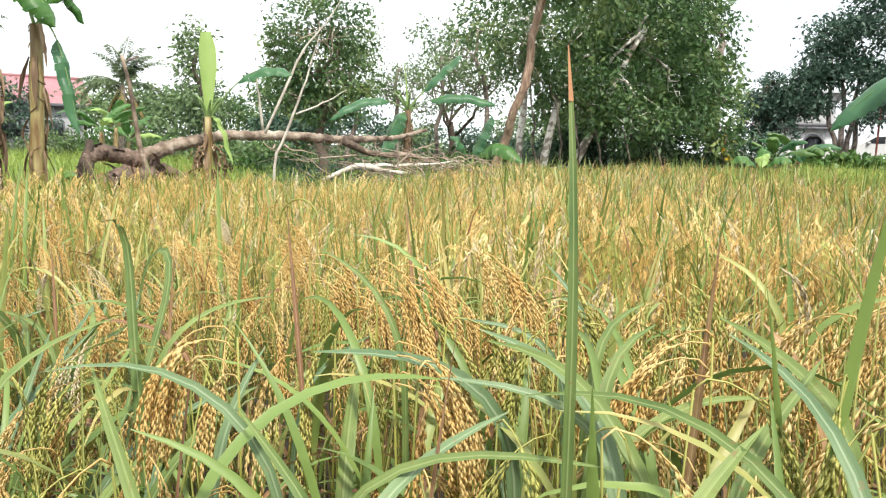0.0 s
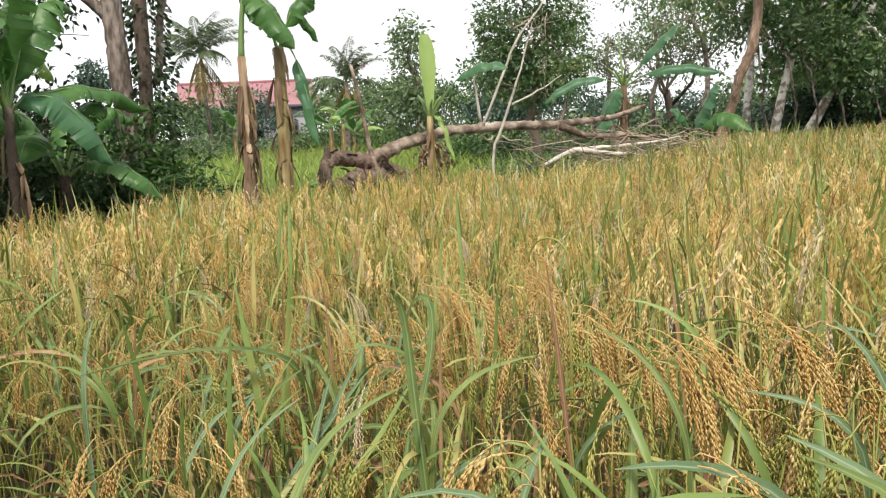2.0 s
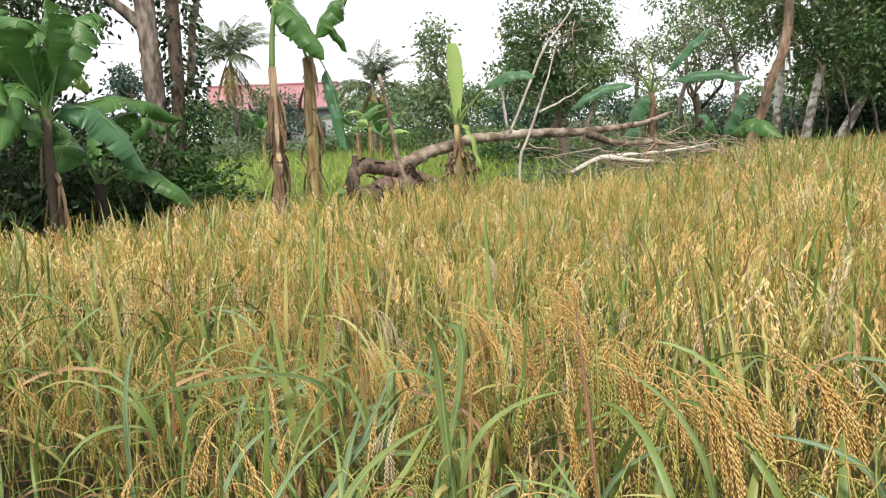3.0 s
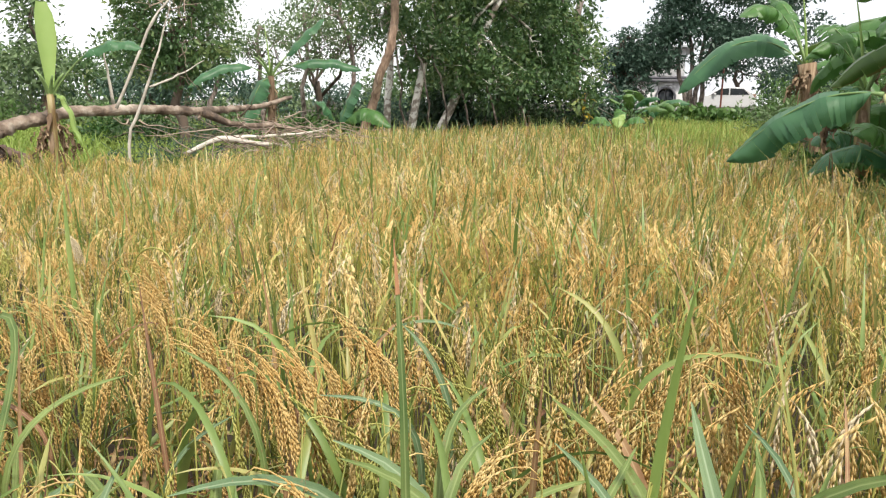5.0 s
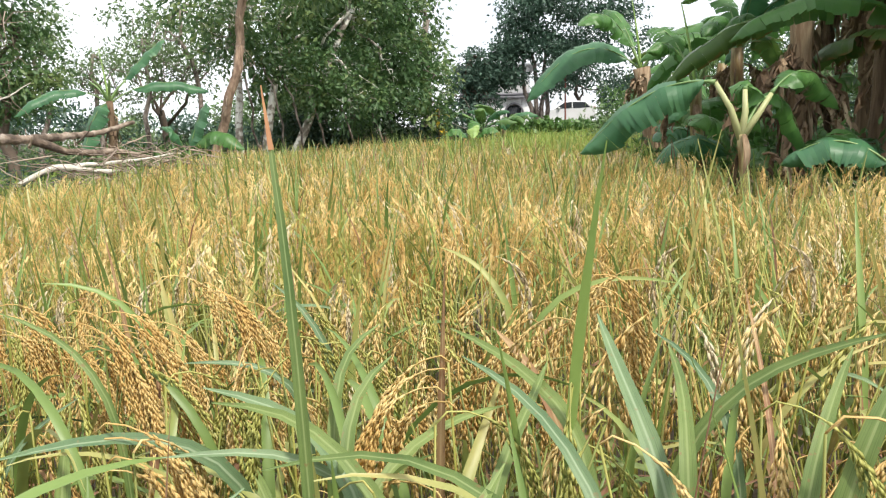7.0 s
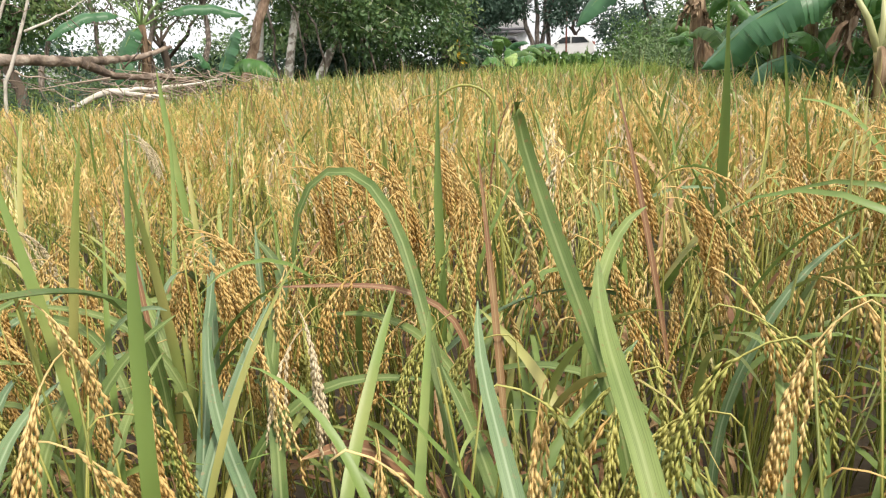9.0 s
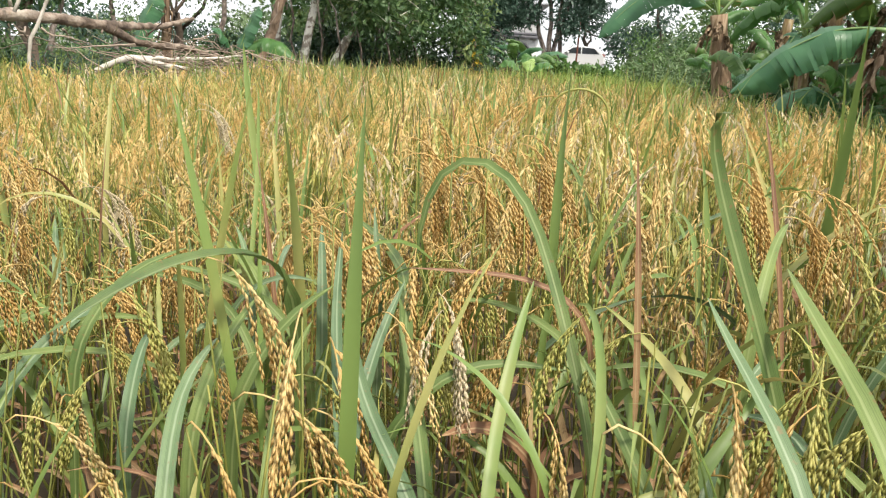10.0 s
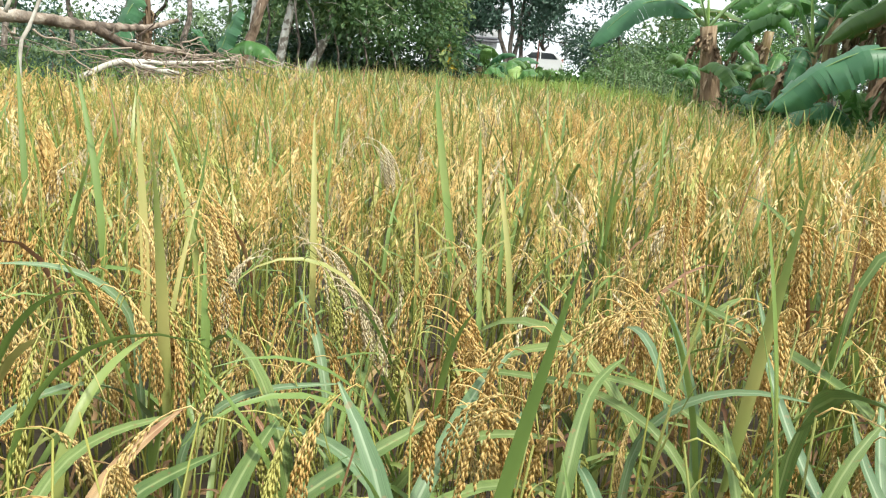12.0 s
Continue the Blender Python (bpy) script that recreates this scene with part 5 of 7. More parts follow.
# ---- trees along the far left edge of the paddy ----
def edge_trees():
    rng = np.random.default_rng(81)
    t = thing("leaning_tree", "leaning tree trunk with peeling reddish bark", "tree", -6.25, 15.7, 0)
    path = bent((0, 0, -0.1), (2.0, 0.1, 5.6), 12, rng, 0.22)
    fine = np.stack([np.interp(np.linspace(0, 11, 80), range(12), path[:, k]) for k in range(3)], 1)
    part("trunk", tube(fine, np.linspace(0.10, 0.07, 80), 18, 0.16, rng), M_BARKRED, t)
    for k in range(26):
        i = rng.integers(4, 10)
        s = path[i] + rng.normal(size=3) * 0.08
        part("root_tuft", tube(bent(s, s + [rng.uniform(-0.25, 0.25), rng.uniform(-0.2, 0.2), rng.uniform(-0.5, -0.1)], 5, rng, 0.5), np.linspace(0.008, 0.003, 5), 4), M_TWIG, t)
    v, f = leaf_cloud(rng, np.array([(1.9, 0.2, 5.6, 1.3, 1.3, 0.9), (1.0, 0.4, 5.2, 1.0, 1.0, 0.8), (2.8, 0.5, 4.9, 1.1, 1.0, 0.9)]), 3600, 0.18, 0.5)
    part("crown", (v, f), M_LEAF, t)

    lab = "slender tree with a lichen-white trunk and a dense leafy crown"
    tree("lichen_tree", lab, (-6.0, 18.66, 0), (-5.95, 18.7, 4.6), 0.11, [(-6.0, 18.3, 3.7, 0.9, 0.5, 0.5), (-5.3, 18.5, 4.2, 0.8, 0.5, 0.6), (-6.9, 19.4, 4.6, 1.2, 1.1, 1.0), (-5.8, 19.2, 5.4, 1.3, 1.2, 1.0), (-6.6, 19.6, 3.5, 0.8, 0.8, 0.5)], 2700, 0.16, M_LEAF, M_LICHEN, 82, wob=0.06)
    tree("lichen_tree", lab, (-5.62, 18.66, 0), (-4.85, 19.3, 4.6), 0.12, [(-4.9, 18.9, 2.6, 0.6, 0.4, 0.5), (-4.7, 19.9, 3.9, 1.2, 1.1, 1.0), (-4.2, 20.3, 5.6, 1.5, 1.3, 1.1), (-5.1, 19.6, 2.9, 0.7, 0.7, 0.5), (-4.4, 19.2, 4.6, 1.0, 0.8, 0.9)], 4600, 0.17, M_LEAF, M_LICHEN, 83, wob=0.05)
    tree("lichen_tree", lab, (-5.30, 19.2, 0), (-3.3, 20.0, 4.4), 0.13, [(-4.2, 19.3, 2.1, 0.6, 0.4, 0.5), (-3.5, 19.9, 1.8, 0.8, 0.5, 0.5), (-3.7, 20.4, 2.9, 1.2, 1.0, 0.9), (-3.1, 20.9, 4.4, 1.5, 1.3, 1.2), (-2.5, 21.3, 2.5, 1.0, 1.0, 0.8), (-3.6, 20.0, 5.6, 1.4, 1.2, 1.0)], 5600, 0.17, M_LEAF, M_LICHEN, 84, wob=0.05)
    tree("edge_tree", "broad leafy tree hanging low over the rice", (-1.9, 23.2, 0), (-1.7, 23.4, 4.5), 0.17, [(-2.3, 22.4, 3.3, 1.0, 1.0, 1.1), (-1.5, 23.0, 2.4, 0.7, 0.8, 0.7), (-2.4, 23.3, 4.9, 1.1, 1.2, 1.2), (-1.6, 23.5, 3.5, 0.6, 0.7, 0.8), (-2.6, 22.0, 5.4, 1.0, 1.0, 1.0), (-2.9, 21.6, 3.6, 1.0, 0.8, 0.9), (-1.8, 22.2, 1.7, 0.9, 0.6, 0.5)], 7600, 0.18, M_LEAF, M_BARK, 85, wob=0.1)
    for x, y, z, n in ((-5.25, 18.35, 3.1, 700), (-4.85, 18.6, 2.75, 700), (-4.35, 18.95, 2.35, 800), (-3.7, 19.4, 2.2, 900), (-5.9, 18.1, 3.9, 700), (-3.0, 20.1, 1.9, 900)):
        cl = [(x + rng.normal() * 0.3, y + rng.normal() * 0.15, z + rng.uniform(-0.1, 0.7), 0.42, 0.3, 0.36) for _ in range(5)]
        tree("edge_sapling", "thin leafy sapling before the pale trunks", (x + 0.5, y + 0.6, 0), (x, y, z), 0.035, cl, int(n * 0.7), 0.16, M_LEAF, M_BARK, 88 + n, limbs=False, spread=0.2)
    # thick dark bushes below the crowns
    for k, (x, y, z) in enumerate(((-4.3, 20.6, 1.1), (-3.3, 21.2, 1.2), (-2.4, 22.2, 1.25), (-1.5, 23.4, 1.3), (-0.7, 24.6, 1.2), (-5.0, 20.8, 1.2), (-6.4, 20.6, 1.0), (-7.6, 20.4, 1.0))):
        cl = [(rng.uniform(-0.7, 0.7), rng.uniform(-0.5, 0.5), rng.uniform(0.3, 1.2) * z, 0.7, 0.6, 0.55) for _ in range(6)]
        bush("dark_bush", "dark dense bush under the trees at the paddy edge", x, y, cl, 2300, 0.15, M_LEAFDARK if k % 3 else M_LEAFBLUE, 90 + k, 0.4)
    # tree behind the bare sapling
    tree("round_tree", "dense dark-green tree behind the fallen trunk", (-12.3, 19.45, 0), (-12.5, 19.3, 3.6), 0.16, [(-12.6, 19.3, 3.5, 1.2, 1.1, 1.1), (-13.3, 18.9, 3.0, 0.9, 0.9, 0.9), (-11.7, 19.8, 3.2, 0.9, 0.9, 0.9), (-12.6, 19.2, 4.9, 1.0, 1.0, 0.9), (-11.7, 19.8, 4.6, 0.7, 0.7, 0.7), (-12.2, 19.4, 2.5, 1.2, 1.0, 0.6), (-13.4, 19.0, 4.3, 0.6, 0.6, 0.6)], 8500, 0.16, M_LEAF, M_BARKDARK, 86)
    for k, (x, y, hh) in enumerate(((-6.0, 24.2, 4.6), (-5.2, 24.8, 5.8), (-4.6, 26.2, 6.4), (-3.9, 27.4, 6.2))):
        cl = [(x + rng.uniform(-1.1, 1.1), y + rng.uniform(-0.5, 0.5), hh * rng.uniform(0.35, 1.0), 0.9, 0.6, 0.7) for _ in range(8)]
        tree("edge_tree", "dark leafy tree behind the pale trunks", (x, y, 0), (x, y, hh * 0.85), 0.11, cl, 1300, 0.24, (M_LEAF, M_LEAFFAR)[k % 2], M_BARK, 180 + k, limbs=False, spread=0.3)
    # open-branched tree against the sky
    tree("open_tree", "small tree with bare forking limbs and thin foliage", (-11.8, 27.55, 0), (-11.8, 27.56, 2.3), 0.17, [(-12.9, 27.1, 4.2, 1.1, 0.9, 0.6), (-11.7, 27.6, 4.9, 1.2, 1.0, 0.7), (-10.6, 28.0, 4.2, 1.1, 0.9, 0.6), (-12.4, 27.2, 5.6, 1.3, 0.9, 0.6), (-10.2, 28.1, 5.6, 1.4, 1.0, 0.8)], 2200, 0.17, M_LEAFFAR, M_BARKDARK, 87)
    # taller thin-leaved trees behind
    for k, (x, y, h) in enumerate(((-9.2, 24.0, 5.2), (-7.8, 25.0, 5.8), (-6.2, 26.0, 6.2), (-11.0, 25.2, 4.6), (-13.4, 26.0, 4.2), (-15.0, 25.0, 4.6))):
        cl = [(x + rng.uniform(-1.2, 1.2), y + rng.uniform(-0.8, 0.8), h * rng.uniform(0.62, 1.1), 0.9, 0.8, 0.6) for _ in range(7)]
        tree("thin_tree", "slim grey-green tree with airy foliage", (x, y, 0), (x + rng.uniform(-0.3, 0.3), y, h), 0.10, cl, 1300 if k < 3 else 1700, 0.14, M_LEAFFAR, M_BARK, 100 + k)
    cl = [(rng.uniform(-1.4, 1.4), rng.uniform(-0.7, 0.7), rng.uniform(0.25, 0.75), 0.7, 0.6, 0.35) for _ in range(8)]
    for k, (x, y) in enumerate(((-8.2, 18.6), (-9.3, 20.8), (-13.0, 22.0), (-10.6, 24.5), (-15.0, 20.0), (-17.0, 24.0))):
        bush("scrub", "tangled green scrub behind the fallen tree", x, y, cl, 1700, 0.2, (M_HEDGE, M_FERN, M_LEAFFAR)[k % 3], 120 + k, 0.4)
    bush("grey_weed", "greyish tall weeds by the brushwood", -6.9, 10.6, [(rng.uniform(-0.5, 0.5), rng.uniform(-0.7, 0.7), rng.uniform(0.35, 0.8), 0.45, 0.5, 0.35) for _ in range(6)], 2000, 0.12, M_LEAFBLUE, 140, 0.12)


edge_trees()


# ---- far side ----
def skyline():
    rng = np.random.default_rng(151)
    palm("tall coconut palm with grey trunk and some yellowed fronds", -37.5, 25.0, 6.1, 0.10, 18, 3.2, 152, 5)
    palm("short coconut palm with drooping fronds", -29.1, 27.5, 3.9, 0.14, 16, 2.5, 153, 5)
    palm("coconut palm beyond the banana plants", -39.0, 13.5, 5.6, 0.22, 14, 3.2, 154, 3)
    spots = []
    for k in range(30):
        a = radians(-14 + 96 * k / 29)
        d = rng.uniform(46, 66)
        gap = radians(19) < a < radians(31)
        spots.append((-d * math.sin(a), d * math.cos(a), rng.uniform(2.4, 3.3) if gap else rng.uniform(3.4, 5.2)))
    spots += [(-26.4, 30.1, 7.0), (-25, 36, 4.8), (-22.5, 33, 4.2), (-34, 33, 4.6), (-32, 37, 4.4), (-44.8, 22.5, 6.3)]
    for k, (x, y, h) in enumerate(spots):
        if abs(x - 2) < 9 and y > 40:
            continue
        wide = 0.9 if h > 6 else rng.uniform(1.6, 2.6)
        cl = [(x + rng.normal() * wide * 0.7, y + rng.normal() * wide * 0.5, h * rng.uniform(0.32, 0.92), wide * rng.uniform(0.5, 0.9), wide * 0.7, h * 0.17) for _ in range(8)]
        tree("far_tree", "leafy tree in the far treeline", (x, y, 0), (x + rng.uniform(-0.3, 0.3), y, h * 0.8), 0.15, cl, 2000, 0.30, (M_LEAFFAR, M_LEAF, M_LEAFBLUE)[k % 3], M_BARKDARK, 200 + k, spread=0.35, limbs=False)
    for k in range(34):
        a = radians(10 + 72 * k / 33)
        d = rng.uniform(34, 50)
        cl = [(rng.uniform(-1.8, 1.8), rng.uniform(-1, 1), rng.uniform(0.3, 1.2), 1.0, 0.8, 0.45) for _ in range(6)]
        if 19 < math.degrees(a) < 31:
            cl = [(q[0], q[1], q[2] * 0.55, 1.0, 0.8, 0.45) for q in cl]
        bush("far_bush", "bushy growth along the far edge of the green paddy", -d * math.sin(a), d * math.cos(a), cl, 1000, 0.22, (M_HEDGE, M_LEAFFAR, M_LEAF)[k % 3], 260 + k, 0.4, 0.3)
    for k, (x, y) in enumerate(((-24, 22.5), (-22, 20), (-26.5, 25.5), (-31, 22), (-33, 19))):
        p = banana("small far banana plant by the houses", x, y)
        h = rng.uniform(1.0, 1.8)
        banana_stem(rng, p, h, 0.12, 0.08, (0, 0), 2)
        for q in range(6):
            banana_leaf(rng, p, (0, 0, h), q * 2.4 + k, rng.uniform(40, 80), rng.uniform(1.0, 1.6), 0.45, rng.uniform(50, 110), M_BANANAYOUNG if q == 2 else M_BANANA, 0.1)


skyline()


def red_house():
    """A long house with a pink-red sheet roof, its gable end towards the palms."""
    t = thing("red_roofed_house", "low grey house with a faded red sheet-metal gable roof", "house", -49.5, 31.0, 0, turn=56)
    length, depth, eave, ridge = 9.2, 8.0, 3.7, 5.55
    w = 0.2
    part("wall", box((0, 0, 0), (length, w, eave)), M_GREYWALL, t)
    part("wall", box((0, depth - w, 0), (length, depth, eave)), M_GREYWALL, t)
    for x in (0, length - w):
        g = Geo().add(box((x, w, 0), (x + w, depth - w, eave)))
        tri = np.array([(x, 0, eave), (x, depth, eave), (x, depth / 2, ridge - 0.1), (x + w, 0, eave), (x + w, depth, eave), (x + w, depth / 2, ridge - 0.1)])
        g.add((tri, [[0, 2, 1], [3, 4, 5], [0, 1, 4], [0, 4, 3], [1, 2, 5], [1, 5, 4], [2, 0, 3], [2, 3, 5]]))
        part("gable_wall", g, M_PLASTER, t)
    for sgn in (0, 1):
        y0, y1 = (-0.5, depth / 2) if sgn == 0 else (depth + 0.5, depth / 2)
        z0 = eave - 0.15
        n = 60
        xs = np.linspace(-0.5, length + 0.5, n)
        lift = 0.03 * (np.arange(n) % 2)
        lo = np.stack([xs, np.full(n, y0), z0 + lift], 1)
        hi = np.stack([xs, np.full(n, y1), ridge + lift], 1)
        v = np.concatenate([lo, hi, lo - [0, 0, 0.06], hi - [0, 0, 0.06]])
        i = np.arange(n - 1)
        f = np.concatenate([np.stack([i, i + 1, n + i + 1], 1), np.stack([i, n + i + 1, n + i], 1), np.stack([2 * n + i, 3 * n + i + 1, 2 * n + i + 1], 1), np.stack([2 * n + i, 3 * n + i, 3 * n + i + 1], 1)])
        part("roof", (v, f), M_ROOF, t, smooth=False)
    part("ridge_cap", tube([(-0.5, depth / 2, ridge + 0.05), (length / 2, depth / 2, ridge + 0.05), (length + 0.5, depth / 2, ridge + 0.05)], 0.12, 8), M_ROOF, t)
    part("fascia", box((-0.5, -0.56, eave - 0.3), (length + 0.5, -0.5, eave - 0.1)), M_TRIM, t)
    for x in (1.4, 4.0, 6.6):
        win = part("window", box((x, -0.05, 1.2), (x + 1.4, -0.003, 2.4)), M_TRIM, t)
        part("pane", box((x + 0.1, -0.08, 1.3), (x + 0.65, -0.053, 2.3)), M_GLASS, win)
        part("pane", box((x + 0.75, -0.08, 1.3), (x + 1.3, -0.053, 2.3)), M_GLASS, win)


red_house()


def white_house():
    """A two-storey white house with an arched ground-floor window and a dark string course."""
    t = thing("white_house", "white plastered two-storey house with an arched window", "house", -1.85, 53.4, 0)
    t.matrix_world = pose(-1.85, 53.4, 0) @ Matrix.Diagonal((0.85, 1.0, 0.86, 1.0))
    part("wall", Geo().add(box((0, 0, 0), (3.7, 0.25, 3.55))).add(box((4.9, 0, 0), (5.6, 0.25, 3.55))).add(box((3.7, 0, 0), (4.9, 0.25, 1.5))).add(box((3.7, 0, 3.0), (4.9, 0.25, 3.55))), M_PLASTER, t)
    part("wall", box((0, 0.25, 0), (0.25, 8, 6.2)), M_PLASTER, t)
    part("wall", box((5.35, 0.25, 0), (5.6, 8, 6.2)), M_PLASTER, t)
    part("wall", box((0, 8, 0), (5.6, 8.25, 6.2)), M_PLASTER, t)
    part("upper_wall", box((0, 0.003, 3.95), (5.6, 0.25, 6.2)), M_PLASTER, t)
    part("ledge", box((-0.1, -0.35, 3.55), (5.75, 0.25, 3.72)), M_TRIM, t, "dark grey ledge")
    part("ledge", box((-0.1, -0.25, 3.78), (5.75, 0.25, 3.95)), M_TRIM, t)
    a = np.linspace(0, np.pi, 15)
    arch = np.stack([4.3 + 0.72 * np.cos(a), np.full(15, -0.05), 2.4 + 0.72 * np.sin(a)], 1)
    w = part("window", tube(np.concatenate([[(5.02, -0.05, 1.5)], arch, [(3.58, -0.05, 1.5)]]), 0.09, 6), M_TRIM, t, "dark arched window frame")
    part("pane", box((3.72, 0.1, 1.52), (4.28, 0.13, 2.98)), M_GLASS, w)
    part("pane", box((4.32, 0.1, 1.52), (4.88, 0.13, 2.98)), M_GLASS, w)
    part("sill", box((3.5, -0.15, 1.4), (5.1, -0.003, 1.5)), M_PLASTER, w)
    for x in (0.8, 3.4):
        u = part("window", box((x, -0.05, 4.5), (x + 1.1, -0.003, 5.7)), M_TRIM, t)
        part("pane", box((x + 0.1, -0.08, 4.6), (x + 1.0, -0.053, 5.6)), M_GLASS, u)
    v = np.array([(-0.7, -0.7, 6.2), (6.3, -0.7, 6.2), (6.3, 8.9, 6.2), (-0.7, 8.9, 6.2), (2.8, 3.0, 6.75), (2.8, 5.2, 6.75), (-0.7, -0.7, 6.08), (6.3, -0.7, 6.08), (6.3, 8.9, 6.08), (-0.7, 8.9, 6.08)])
    f = [[0, 1, 4], [1, 2, 5], [1, 5, 4], [2, 3, 5], [3, 0, 4], [3, 4, 5], [0, 6, 7], [0, 7, 1], [1, 7, 8], [1, 8, 2], [2, 8, 9], [2, 9, 3], [3, 9, 6], [3, 6, 0], [6, 8, 7], [6, 9, 8]]
    part("roof", (v, f), M_ZINC, t, smooth=False)


white_house()


def car():
    """A white hatchback seen from its side."""
    t = thing("car", "white hatchback car parked behind the hedge", "car", 3.2, 50.6, 1.15)
    prof = np.array([(0.0, 0.45), (0.05, 0.75), (0.5, 0.95), (1.05, 1.02), (1.7, 1.45), (2.3, 1.52), (3.2, 1.48), (3.7, 1.15), (3.85, 0.95), (3.9, 0.5), (3.6, 0.28), (0.3, 0.28)])
    n = len(prof)
    rings = []
    for y, k in ((0.0, 0.93), (0.12, 1.0), (1.5, 1.0), (1.62, 0.93)):
        c = np.array([1.95, 0.8])
        q = c + (prof - c) * k
        rings.append(np.stack([q[:, 0], np.full(n, y), q[:, 1]], 1))
    v = np.concatenate(rings + [[(1.95, 0.0, 0.8)], [(1.95, 1.62, 0.8)]])
    f = []
    for r in range(3):
        for i in range(n):
            j = (i + 1) % n
            f += [[r * n + i, r * n + j, (r + 1) * n + j], [r * n + i, (r + 1) * n + j, (r + 1) * n + i]]
    for i in range(n):
        j = (i + 1) % n
        f += [[4 * n, j, i], [4 * n + 1, 3 * n + i, 3 * n + j]]
    part("body", (v, f), M_CARWHITE, t, smooth=False)
    for pts in (((1.2, 1.04), (1.75, 1.40), (2.25, 1.44), (2.25, 1.04)), ((2.33, 1.04), (2.33, 1.44), (3.1, 1.41), (3.45, 1.06))):
        q = np.array([(x, -0.012, z) for x, z in pts] + [(x, 0.03, z) for x, z in pts])
        part("side_window", (q, [[0, 2, 1], [0, 3, 2], [4, 5, 6], [4, 6, 7], [0, 1, 5], [0, 5, 4], [2, 3, 7], [2, 7, 6]]), M_GLASS, t, smooth=False)
    for x in (0.75, 3.1):
        for y in (0.02, 1.45):
            w = part("wheel", tube([(x, y, 0.31), (x, y + 0.08, 0.31), (x, y + 0.16, 0.31)], [0.29, 0.31, 0.29], 20), M_TYRE, t)
            part("rim", tube([(x, y - 0.012, 0.31), (x, y + 0.05, 0.31)], 0.19, 14), M_RIM, w)
    part("headlight", box((0.06, 0.1, 0.72), (0.32, 0.32, 0.86)), M_LAMP, t)
    part("tail_light", box((3.62, 0.02, 0.9), (3.82, 0.2, 1.1)), M_REDPOLE, t)
    part("mirror", box((1.35, -0.14, 1.02), (1.5, -0.01, 1.14)), M_CARWHITE, t)


car()


def road_bank():
    """The raised bank on which the road and the white house stand."""
    y = [46.5, 48.6, 49.0, 80.0, 80.0, 46.5]
    z = [-0.1, 1.05, 1.15, 1.15, -0.2, -0.2]
    x = np.linspace(-16, 26, 43)
    rng = np.random.default_rng(299)
    v = np.stack([np.repeat(x, 6), np.tile(y, 43) + rng.normal(size=258) * 0.05, np.tile(z, 43) + rng.normal(size=258) * 0.004], 1)
    f = []
    for i in range(42):
        for k in range(6):
            a, b2 = i * 6 + k, i * 6 + (k + 1) % 6
            f += [[a, a + 6, b2 + 6], [a, b2 + 6, b2]]
    tagged(part("road_bank", (v, f), M_MUD), "low earth bank carrying the road by the white house", "bank", kind="structure")


road_bank()


